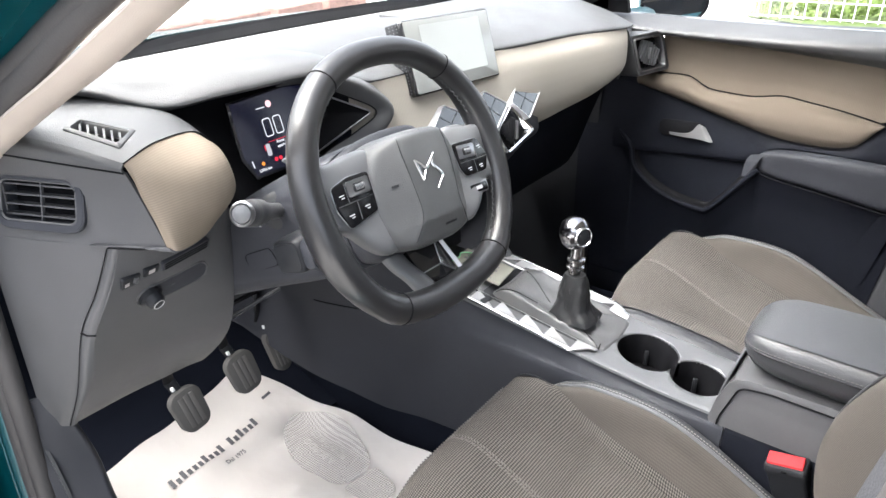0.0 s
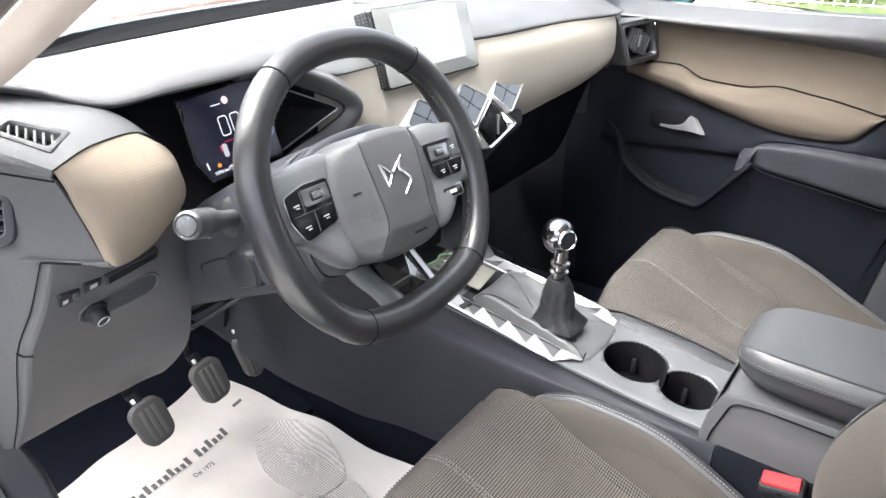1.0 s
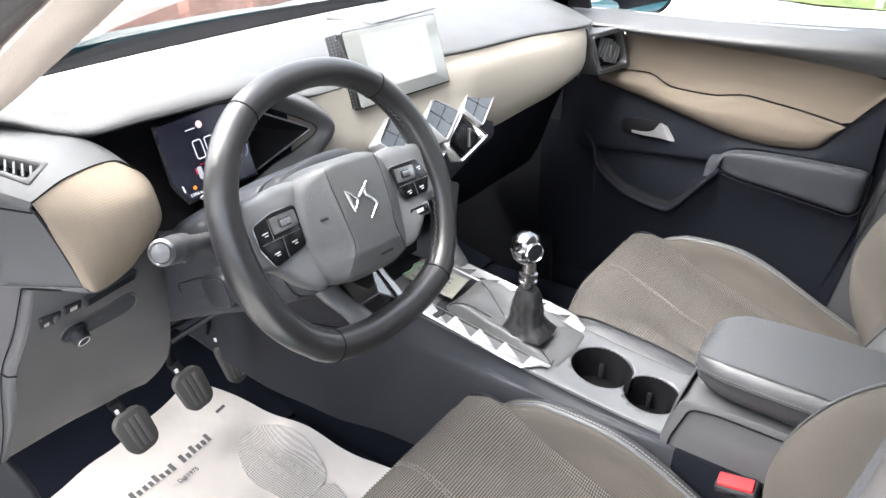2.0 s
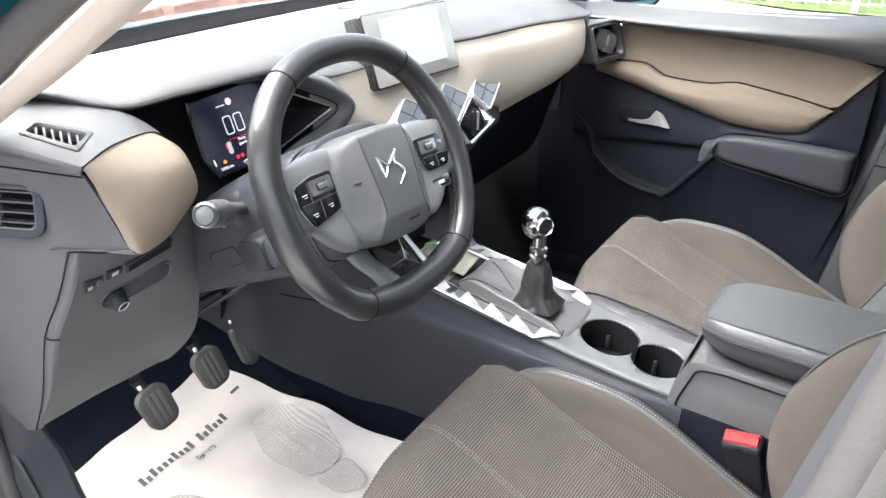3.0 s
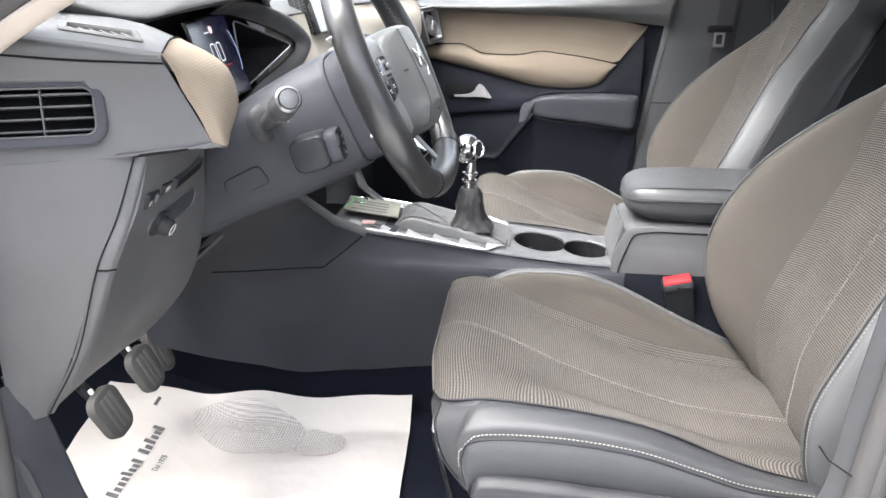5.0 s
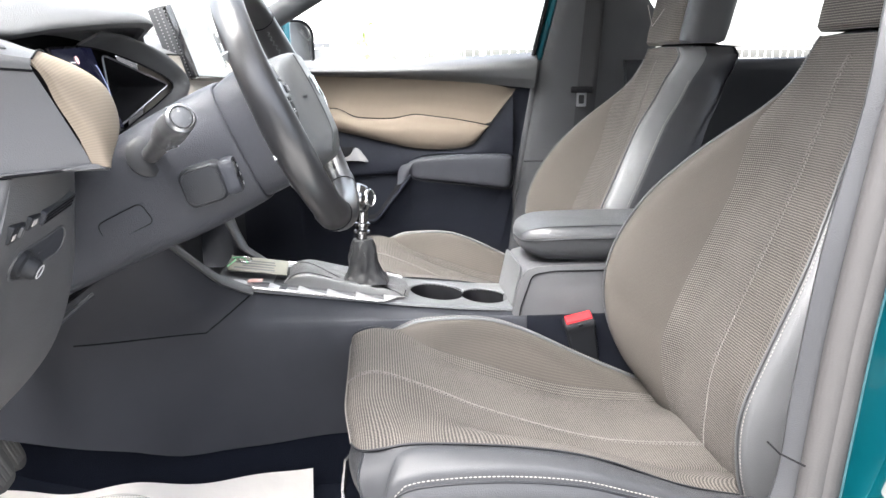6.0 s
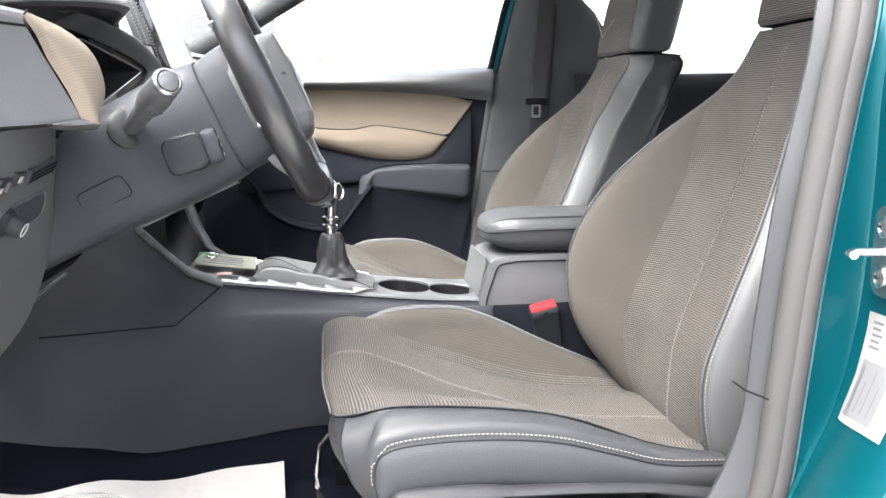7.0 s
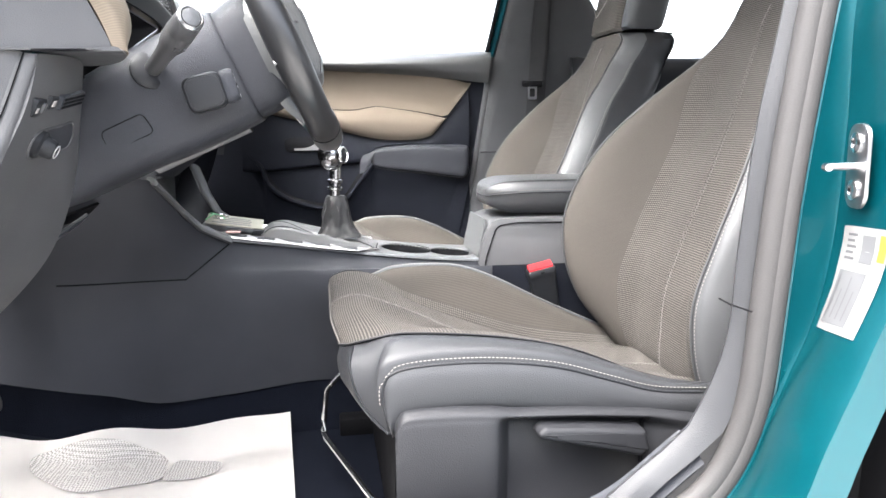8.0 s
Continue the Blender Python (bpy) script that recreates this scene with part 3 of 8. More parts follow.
    part("lever_dish", slab([(0.403, -0.30), (0.398, -0.395), (0.382, -0.40), (0.389, -0.36), (0.397, -0.31)], frame_of((-0.2835, 0, 0), (0, 0, 1), (0, 1, 0)), 0.0012), VALANCE, lever)
    for s in (-1, 1):
        part("seat_rail", rbox(s * 0.20, -0.32, 0.225, 0.04, 0.56, 0.035, 0.004), BLACK, seat, "black steel floor rail")
    # bent handle bar under the front edge
    bar = [(0.055, -0.06, 0.40), (0.055, -0.018, 0.353), (0.055, -0.012, 0.30), (0.048, -0.011, 0.281), (0.03, -0.015, 0.277), (-0.175, -0.077, 0.276), (-0.20, -0.10, 0.276)]
    part("adjust_bar", tube(bar, 0.0045), CHROME, seat, "bent chrome adjusting bar")
    return seat


driver_seat = car_seat((-0.355, 0, 0))
copy_thing(driver_seat, pose(0.352, 0, 0))



# ---- dashboard ----
dash = thing("dashboard", "dark grey car dashboard with beige cloth bands and two screens", "dashboard")

# padded top, with the brow over the instruments
rows = []
for x in np.linspace(-0.66, 0.62, 52):
    yf = curve_at([(-0.66, 0.46), (-0.60, 0.402), (-0.56, 0.365), (-0.516, 0.318), (-0.45, 0.275), (-0.38, 0.240), (-0.32, 0.219), (-0.285, 0.218), (-0.25, 0.245), (-0.20, 0.236), (-0.12, 0.230), (0.0, 0.230), (0.10, 0.220), (0.17, 0.200), (0.35, 0.168), (0.47, 0.133), (0.54, 0.13), (0.62, 0.15)], x)
    zf = curve_at([(-0.66, 1.02), (-0.60, 1.028), (-0.56, 1.018), (-0.516, 1.0), (-0.45, 1.010), (-0.38, 1.019), (-0.32, 1.023), (-0.285, 1.021), (-0.25, 1.004), (-0.20, 0.985), (0.0, 0.986), (0.35, 0.986), (0.5, 0.982), (0.62, 0.972)], x)
    lift = curve_at([(-0.66, 0.0), (-0.5, 0.022), (-0.35, 0.020), (-0.25, 0.008), (0, 0.004), (0.62, 0.004)], x)
    rows.append([(x, 0.585, 1.006), (x, 0.55, 1.016), (x, lerp(yf, 0.55, 0.55), 1.03), (x, lerp(yf, 0.55, 0.22), lerp(zf, 1.03, 0.5) + lift), (x, yf + 0.018, zf + 0.007 + 0.45 * lift), (x, yf, zf), (x, yf + 0.012, zf - 0.008)])
part("upper_pad", loft(rows, 90, 30, 0.006), DASH, dash, "soft dark grey upper dash pad")
# thin seam joint along the pad on the passenger's side
part("joint", tube([(x, curve_at([(-0.2, 0.2365), (-0.12, 0.2305), (0.0, 0.2305), (0.1, 0.2205), (0.17, 0.2005), (0.35, 0.1685), (0.47, 0.1335), (0.55, 0.1325)], x) - 0.004, curve_at([(-0.2, 0.984), (0.35, 0.9845), (0.47, 0.982), (0.55, 0.977)], x)) for x in np.linspace(-0.19, 0.53, 30)], 0.0012, 6), BLACK, dash)

# beige band
rows = []
for x in np.linspace(-0.225, 0.585, 34):
    yt = curve_at([(-0.225, 0.262), (-0.20, 0.238), (-0.12, 0.218), (0.0, 0.209), (0.2, 0.197), (0.35, 0.169), (0.47, 0.136), (0.54, 0.134), (0.585, 0.150)], x)
    zb = curve_at([(-0.225, 0.85), (-0.1, 0.82), (0.0, 0.80), (0.2, 0.795), (0.3, 0.80), (0.42, 0.823), (0.52, 0.845), (0.585, 0.858)], x)
    g = curve_at([(-0.225, 0.0), (-0.1, 0.012), (0.3, 0.02), (0.5, 0.012), (0.585, 0.0)], x)
    back = curve_at([(-0.225, 0.0), (-0.12, 0.011), (0.0, 0.021), (0.10, 0.015), (0.17, 0.003), (0.2, 0.0)], x)
    rows.append([(x, yt + back, 0.984 - 0.10 * max(0, x - 0.47)), (x, yt + back - g, 0.945), (x, yt - 0.8 * g, lerp(zb, 0.945, 0.45)), (x, yt + 0.022, zb + 0.012), (x, yt + 0.05, zb), (x, yt + 0.14, zb - 0.006)])
part("trim_band", loft(rows, 60, 24, 0.004), BAND, dash, "beige ribbed cloth dash band, lightened for its light")

# end pod beside the driver's door: top, cloth face and flank
TOP = [[(-0.70, 0.46, 1.0), (-0.62, 0.46, 1.018), (-0.54, 0.41, 1.012), (-0.505, 0.40, 0.985), (-0.49, 0.40, 0.95)], [(-0.69, 0.385, 0.997), (-0.612, 0.372, 1.003), (-0.525, 0.335, 1.0), (-0.490, 0.325, 0.972), (-0.475, 0.325, 0.94)], [(-0.655, 0.315, 0.987), (-0.592, 0.312, 0.995), (-0.515, 0.30, 0.99), (-0.482, 0.296, 0.962), (-0.468, 0.296, 0.93)], [(-0.627, 0.232, 0.972), (-0.575, 0.248, 0.980), (-0.512, 0.265, 0.974), (-0.478, 0.272, 0.951), (-0.462, 0.276, 0.92)]]
EDGE_W = [[(-0.70, 0.46, 1.0), (-0.69, 0.385, 0.997), (-0.655, 0.315, 0.987), (-0.627, 0.232, 0.972)], [(-0.716, 0.46, 0.996), (-0.702, 0.382, 0.993), (-0.665, 0.309, 0.981), (-0.632, 0.231, 0.966)], [(-0.722, 0.46, 0.982), (-0.705, 0.380, 0.978), (-0.666, 0.307, 0.968), (-0.6305, 0.2305, 0.961)]]
part("pod_edge", loft(EDGE_W, 10, 20, 0.003), DASH, dash)
part("joint", tube(spline(EDGE_W[2], 24), 0.0012, 6), BLACK, dash)
pod_top = part("pod_top", loft(TOP, 20, 20, 0.004), DASH, dash, "soft dark grey pod over the side vent")
FACE = [[(-0.627, 0.232, 0.970), (-0.618, 0.2335, 0.974), (-0.577, 0.2465, 0.9795), (-0.540, 0.257, 0.979), (-0.510, 0.2645, 0.974), (-0.478, 0.272, 0.951)],
        [(-0.6235, 0.2235, 0.951), (-0.620, 0.215, 0.957), (-0.575, 0.216, 0.964), (-0.530, 0.225, 0.962), (-0.495, 0.244, 0.954), (-0.470, 0.268, 0.940)],
        [(-0.622, 0.217, 0.931), (-0.619, 0.203, 0.936), (-0.575, 0.196, 0.942), (-0.527, 0.202, 0.940), (-0.492, 0.224, 0.933), (-0.466, 0.262, 0.922)],
        [(-0.619, 0.203, 0.901), (-0.615, 0.187, 0.906), (-0.580, 0.184, 0.906), (-0.532, 0.193, 0.902), (-0.494, 0.217, 0.896), (-0.468, 0.257, 0.888)],
        [(-0.617, 0.193, 0.872), (-0.611, 0.180, 0.869), (-0.590, 0.186, 0.866), (-0.560, 0.200, 0.864), (-0.532, 0.220, 0.863), (-0.508, 0.247, 0.863)]]
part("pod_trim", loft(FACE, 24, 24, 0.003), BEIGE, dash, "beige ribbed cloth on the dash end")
part("joint", tube(spline([(-0.628, 0.231, 0.972), (-0.576, 0.246, 0.981), (-0.51, 0.265, 0.975), (-0.478, 0.272, 0.952)], 20), 0.0010, 6), BLACK, dash)
FLANK = [[(-0.735, 0.45, 0.978), (-0.702, 0.378, 0.976), (-0.664, 0.306, 0.966), (-0.629, 0.231, 0.961)],
         [(-0.725, 0.44, 0.93), (-0.690, 0.37, 0.93), (-0.655, 0.295, 0.93), (-0.6235, 0.2185, 0.931)],
         [(-0.722, 0.43, 0.885), (-0.690, 0.36, 0.885), (-0.656, 0.286, 0.885), (-0.6185, 0.198, 0.885)],
         [(-0.722, 0.43, 0.862), (-0.692, 0.36, 0.862), (-0.660, 0.288, 0.865), (-0.617, 0.194, 0.872)]]
end_panel = part("end_panel", loft(FLANK, 24, 24, 0.004), PLASTIC, dash, "grained grey end panel")
FLANK = [[(-0.722, 0.43, 0.865), (-0.693, 0.36, 0.865), (-0.670, 0.310, 0.865), (-0.648, 0.272, 0.865)],
         [(-0.722, 0.43, 0.81), (-0.700, 0.37, 0.81), (-0.682, 0.325, 0.81), (-0.664, 0.291, 0.81)],
         [(-0.722, 0.43, 0.74), (-0.706, 0.38, 0.74), (-0.697, 0.350, 0.74), (-0.686, 0.318, 0.74)],
         [(-0.722, 0.43, 0.64), (-0.712, 0.40, 0.64), (-0.705, 0.38, 0.64), (-0.695, 0.358, 0.64)],
         [(-0.72, 0.44, 0.55), (-0.71, 0.43, 0.55), (-0.705, 0.42, 0.55), (-0.697, 0.41, 0.55)]]
part("end_panel", loft(FLANK, 30, 24, 0.004), PLASTIC, dash, "grained grey lower end panel")
UNDER = [[(-0.617, 0.195, 0.8725), (-0.611, 0.182, 0.8695), (-0.590, 0.188, 0.8665), (-0.560, 0.202, 0.8645), (-0.532, 0.222, 0.8635), (-0.508, 0.249, 0.8635)], [(-0.665, 0.285, 0.868), (-0.645, 0.276, 0.870), (-0.60, 0.270, 0.872), (-0.56, 0.272, 0.871), (-0.525, 0.28, 0.869), (-0.485, 0.30, 0.868)]]
part("pod_underside", loft(UNDER, 8, 24, 0.003), PLASTIC, dash)
# shut line under the pod
part("joint", tube([(-0.618, 0.195, 0.871), (-0.635, 0.225, 0.868), (-0.652, 0.262, 0.866)], 0.0015, 6), BLACK, dash)


def grille(o, ex, ey, w, h, bars, posts, r, parent, depth=0.03, rim=0.007, frame_mat=PLASTIC, slant=0.0):
    """An air vent: rounded frame, dark box, slats across and posts."""
    m = frame_of(o, ex, ey)
    outer, inner = round_profile(w, h, r, 5), round_profile(w - 2 * rim, h - 2 * rim, max(r - rim, 0.004), 5)
    bm = bmesh.new()
    rows = []
    for prof, z in ((outer, -0.016), (outer, 0.003), (round_profile(w - 0.004, h - 0.004, r, 5), 0.0055), (round_profile(w - 2 * rim + 0.003, h - 2 * rim + 0.003, max(r - rim, 0.005), 5), 0.0055), (inner, 0.003), (inner, -depth)):
        rows.append([tuple(m @ Vector((u, v, z))) for u, v in prof])
    vent = part("vent", sheet(rows, closed=True), frame_mat, parent)
    part("vent_box", slab(inner, m @ pose(0, 0, -depth), 0.001), BLACK, vent)
    part("vent_lip", tube([tuple(m @ Vector((u, v, 0.0035))) for u, v in inner], 0.0016, 6, True), DASH, vent, "paler inner lip")
    part("vent_lip", tube([tuple(m @ Vector((u * (w - 0.003) / w, v * (h - 0.003) / h, 0.0035))) for u, v in outer], 0.0018, 6, True), frame_mat, vent)
    for i in range(bars):
        v = (-0.5 + (i + 0.5) / bars) * (h - 2 * rim)
        part("slat", rbox(0, v, -0.010, w - 2 * rim - 0.001, 0.0024, 0.016, 0.0006, 1, m=m @ pose(0, 0, 0, 0, 0, slant)), PLASTIC, vent)
    for i in range(posts):
        u = (-0.5 + (i + 1) / (posts + 1)) * (w - 2 * rim)
        part("post", rbox(u, 0, -0.004, 0.0022, h - 2 * rim - 0.002, 0.006, 0.0006, 1, m=m), PLASTIC, vent)
    return vent


# air outlet on the end panel, feeding the door
VENT_AT = ((-0.680, 0.345, 0.916), (0.048, -0.096, -0.003), (0.012, 0.008, 0.06))
cut(end_panel, slab(round_profile(0.100, 0.060, 0.012, 5), frame_of(*VENT_AT) @ pose(0, 0, -0.05), 0.09))
grille(*VENT_AT, 0.123, 0.072, 4, 1, 0.022, dash, 0.025, 0.011, LOWER)

# demister outlet on the pod
DEM = frame_of((-0.607, 0.311, 0.9915), (0.034, -0.076, -0.014), (0.033, 0.026, 0.007))
prof = [(-0.045, 0.0195), (0.038, 0.0205), (0.047, -0.027), (-0.038, -0.0165)]
small = [(-0.031, 0.0105), (0.033, 0.0115), (0.037, -0.0185), (-0.029, -0.0115)]
cut(pod_top, slab([(u * 1.02, v * 1.02) for u, v in small], DEM @ pose(0, 0, -0.02), 0.04))
rows = [[tuple(DEM @ Vector((q.x, q.y, z))) for q in corner_path([Vector(c) for c in p], 0.005, 3)] for p, z in ((prof, -0.008), (prof, 0.0010), ([(u * 0.97, v * 0.92) for u, v in prof], 0.0028), ([(u * 1.05, v * 1.12) for u, v in small], 0.0035), (small, 0.0005), (small, -0.012))]
dem = part("demister_vent", sheet(rows, closed=True), DASH, dash, "soft grey demister outlet")
part("vent_box", slab(small, DEM @ pose(0, 0, -0.013), 0.001), BLACK, dem)
for i in range(6):
    part("slat", rbox(0, 0, -0.004, 0.0028, lerp(0.024, 0.031, i / 5), 0.008, 0.0004, 1, m=DEM @ pose(-0.025 + 0.0112 * i, lerp(-0.0005, -0.0035, i / 5), 0, 0, 0, 38)), DASH, dem)

# switch panel below the pod, its raised edge and the lower knee panel
KNEE = [[(-0.640, 0.262, 0.864), (-0.60, 0.252, 0.866), (-0.545, 0.252, 0.866), (-0.490, 0.266, 0.864), (-0.462, 0.290, 0.862)],
        [(-0.656, 0.274, 0.81), (-0.60, 0.268, 0.81), (-0.545, 0.266, 0.81), (-0.492, 0.272, 0.81), (-0.462, 0.286, 0.81)],
        [(-0.677, 0.303, 0.74), (-0.60, 0.303, 0.74), (-0.545, 0.299, 0.735), (-0.492, 0.293, 0.73), (-0.466, 0.292, 0.73)],
        [(-0.684, 0.350, 0.64), (-0.60, 0.355, 0.64), (-0.545, 0.350, 0.635), (-0.492, 0.341, 0.63), (-0.460, 0.336, 0.625)],
        [(-0.694, 0.408, 0.558), (-0.60, 0.415, 0.552), (-0.545, 0.418, 0.545), (-0.492, 0.42, 0.54), (-0.462, 0.42, 0.535)],
        [(-0.69, 0.435, 0.55), (-0.60, 0.44, 0.545), (-0.545, 0.445, 0.54), (-0.492, 0.445, 0.535), (-0.462, 0.445, 0.53)]]
knee = part("knee_panel", loft(KNEE, 40, 30, 0.004), PLASTIC, dash, "grained grey knee panel with switches")
KNEE2 = [[(x, y, z) for x in (-0.462, -0.40, -0.30, -0.20)] for y, z in ((0.335, 0.668), (0.365, 0.645), (0.43, 0.632), (0.54, 0.628))]
# black sheet stands in for the shade in the hollow under the column
part("column_hollow_shade", loft(KNEE2, 24, 20, 0.004), BLACK, dash)
rows = [[(-0.437, 0.355, 0.629), (-0.402, 0.333, 0.647), (-0.366, 0.311, 0.665)], [(-0.428, 0.375, 0.612), (-0.392, 0.355, 0.630), (-0.352, 0.335, 0.648)], [(-0.425, 0.42, 0.585), (-0.385, 0.40, 0.602), (-0.335, 0.38, 0.620)]]
shelf = part("slot_shelf", loft(rows, 12, 16, 0.004), LOWER, dash, "lower edge of the open slot")
part("lip", tube(rows[0], 0.0022, 6), DASH, shelf, "paler edge along the slot")
EDGE = [[(-0.649, 0.270, 0.864), (-0.637, 0.257, 0.862)], [(-0.667, 0.291, 0.80), (-0.656, 0.275, 0.80)], [(-0.686, 0.315, 0.743), (-0.678, 0.297, 0.741)], [(-0.696, 0.352, 0.64), (-0.680, 0.343, 0.64)], [(-0.699, 0.405, 0.555), (-0.690, 0.402, 0.555)]]
part("raised_edge", loft([[tuple(np.array(a) + np.array((0, 0.004, 0))), tuple((np.array(a) + np.array(b)) / 2 + np.array((-0.003, -0.003, 0))), b] for a, b in EDGE], 30, 8, 0.003), PLASTIC, dash)
part("joint", tube(spline([(a[0] - 0.001, a[1] - 0.001, a[2]) for a, b in EDGE], 30), 0.0008, 6), BLACK, dash)
part("joint", tube([(-0.688, 0.314, 0.743), (-0.6855, 0.303, 0.742), (-0.678, 0.2955, 0.741)], 0.0012, 6), BLACK, dash)
part("joint", tube(spline([(-0.672, 0.3005, 0.740), (-0.60, 0.3015, 0.740), (-0.545, 0.2975, 0.737), (-0.492, 0.2915, 0.733)], 20), 0.0008, 6), BLACK, dash)
SWITCH = frame_of((-0.590, 0.284, 0.773), (1, 0.02, 0.04), (0, -0.49, 0.9))
knee_tree = BVHTree.FromPolygons([v.co for v in knee.data.vertices], [p.vertices[:] for p in knee.data.polygons])


def on_knee(u, v, lift=0.0, turn=0.0):
    """The pose on the knee panel's skin at (u, v) of the switch field."""
    n = SWITCH.to_3x3() @ Vector((0, 0, 1))
    spot = knee_tree.ray_cast(SWITCH @ Vector((u, v, 0.06)), -n)[0]
    m = SWITCH.copy()
    m.translation = (spot if spot is not None else SWITCH @ Vector((u, v, 0))) + n * lift
    return m @ pose(0, 0, 0, 0, 0, turn)


# long oval dish with the dimmer knob
oval = [(0.020 + u * math.cos(0.14) - v * math.sin(0.14), 0.004 + u * math.sin(0.14) + v * math.cos(0.14)) for u, v in round_profile(0.104, 0.034, 0.0165, 8)]
part("dish_lip", tube([tuple(on_knee(u, v, 0.0006).translation) for u, v in oval], 0.0016, 6, True), PLASTIC, dash)
mid_o = (sum(u for u, _ in oval) / len(oval), sum(v for _, v in oval) / len(oval))
# flat darker patch puts the dish's shading into colour; same plastic as panel
part("dish", sheet([[tuple(on_knee(lerp(mid_o[0], u, k), lerp(mid_o[1], v, k), 0.0008).translation) for u, v in oval] for k in (0.98, 0.7, 0.4, 0.05)], closed=True), LOWER, dash)
KN = on_knee(-0.014, 0.001)
knob = part("dimmer_knob", lathe([(0.016, -0.004), (0.016, 0.006), (0.0125, 0.008), (0.011, 0.018), (0.009, 0.020), (0.001, 0.0202)], KN, 24), DARK, dash)
part("ring", lathe([(0.0072, 0.0203), (0.0082, 0.0210), (0.0072, 0.0216)], KN, 24, cap=False), SATIN, knob)
lamp_switch = part("lamp_switch", slab(round_profile(0.026, 0.020, 0.003), on_knee(-0.041, 0.041, -0.004), 0.006, 0.001), DARK, dash)
part("wheel", rbox(0.006, 0.001, 0.002, 0.007, 0.012, 0.006, 0.002, m=on_knee(-0.041, 0.041)), PLASTIC, lamp_switch)
part("icon", rbox(-0.006, -0.002, 0.0022, 0.006, 0.006, 0.0008, 0.0, m=on_knee(-0.041, 0.041)), PRINT, lamp_switch)
lane = part("lane_switch", slab(round_profile(0.022, 0.015, 0.002), on_knee(-0.014, 0.048, -0.004), 0.006, 0.001), DARK, dash)
part("icon", rbox(0, 0, 0.0022, 0.009, 0.007, 0.0008, 0.0, m=on_knee(-0.014, 0.048)), PRINT, lane)
slot = part("coin_slot", slab(round_profile(0.074, 0.017, 0.003), on_knee(0.036, 0.052, -0.006, 5), 0.0085, 0.001), LOWER, dash)
for k in (-1, 0, 1):
    part("slot_bar", rbox(0.0, 0.0048 * k, 0.0026, 0.066, 0.0026, 0.001, 0.0, m=on_knee(0.036, 0.052, 0.0, 5)), BLACK, slot)

# instrument cowl: dark recess, display, chrome-edged triangle
INNER = [[(-0.54, 0.36, 0.995), (-0.43, 0.345, 1.0), (-0.33, 0.33, 1.005), (-0.25, 0.29, 0.99)], [(-0.53, 0.32, 0.985), (-0.44, 0.33, 0.96), (-0.33, 0.335, 0.95), (-0.23, 0.28, 0.95)], [(-0.50, 0.265, 0.95), (-0.44, 0.30, 0.91), (-0.33, 0.31, 0.89), (-0.24, 0.28, 0.89)], [(-0.485, 0.265, 0.87), (-0.44, 0.275, 0.85), (-0.33, 0.285, 0.83), (-0.22, 0.29, 0.83)]]
part("cowl_recess", loft(INNER, 24, 24, 0.004), BLACK, dash)
DISPLAY = frame_of((-0.362, 0.290, 0.938), (1, 0.02, 0.01), (0, 0.30, 1))
panel = [(-0.066, 0.052), (-0.070, -0.030), (-0.055, -0.062), (0.073, -0.062), (0.075, 0.058)]
display = part("instrument_display", slab(panel, DISPLAY, 0.004, 0.001), GLOSS, dash, "lit digital instrument display")
face = [(u * 0.95 + 0.001, v * 0.93) for u, v in panel]
NAVY = glow("navy display", (0.012, 0.013, 0.045), 0.05)
part("screen", slab(face, DISPLAY @ pose(0, 0, 0.003), 0.0016), NAVY, display)


def writing(text, size, m, material, parent, name="lettering", align="CENTER"):
    cu = bpy.data.curves.new(name, "FONT")
    cu.body, cu.size, cu.align_x, cu.align_y, cu.extrude = text, size, align, "CENTER", 0.0002
    tmp = new("tmp", cu)
    me = bpy.data.meshes.new_from_object(tmp)
    bpy.data.objects.remove(tmp)
    me.transform(m)
    me.materials.clear()
    me.materials.append(material)
    ob = new(name, me)
    ob.parent = parent
    return ob


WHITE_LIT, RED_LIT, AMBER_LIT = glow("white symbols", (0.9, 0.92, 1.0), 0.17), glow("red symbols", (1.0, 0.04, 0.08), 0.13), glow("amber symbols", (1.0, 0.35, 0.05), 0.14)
FRONT = DISPLAY @ pose(0, 0, 0.005)
digits = bmesh.new()
for dx in (-0.009, 0.011):
    o, i = round_profile(0.0155, 0.027, 0.004, 3), round_profile(0.0125, 0.024, 0.0025, 3)
    sheet([[tuple(FRONT @ Vector((dx + u, 0.004 + v, 0))) for u, v in p] for p in (o, i)], digits, closed=True)
part("speed_digits", digits, WHITE_LIT, display, "white zero digits")
part("sign_lamp", slab(circle(0.0052, 16), FRONT @ pose(0.004, 0.036, 0), 0.0004), glow("pink lamp", (1.0, 0.62, 0.66), 0.17), display)
part("sign_bar", rbox(-0.012, 0.033, 0, 0.016, 0.0012, 0.0004, 0, m=FRONT), WHITE_LIT, display)
part("rule", rbox(0.008, -0.0165, 0, 0.05, 0.0007, 0.0004, 0, m=FRONT), RED_LIT, display)
car = bmesh.new()
slab(round_profile(0.008, 0.018, 0.003), FRONT @ pose(-0.020, -0.027, 0), 0.0004, bm=car)
part("car_icon", car, glow("grey symbol", (0.5, 0.5, 0.55), 0.15), display)
part("door_icon", rbox(-0.0255, -0.023, 0, 0.0015, 0.008, 0.0004, 0, m=FRONT @ pose(0, 0, 0, 0, 0, 0)), RED_LIT, display)
writing("Porte\naperte", 0.0065, FRONT @ pose(0.006, -0.023, 0), WHITE_LIT, display)
part("warning_lamp", slab(circle(0.0032, 10), FRONT @ pose(-0.012, -0.043, 0), 0.0004), RED_LIT, display)
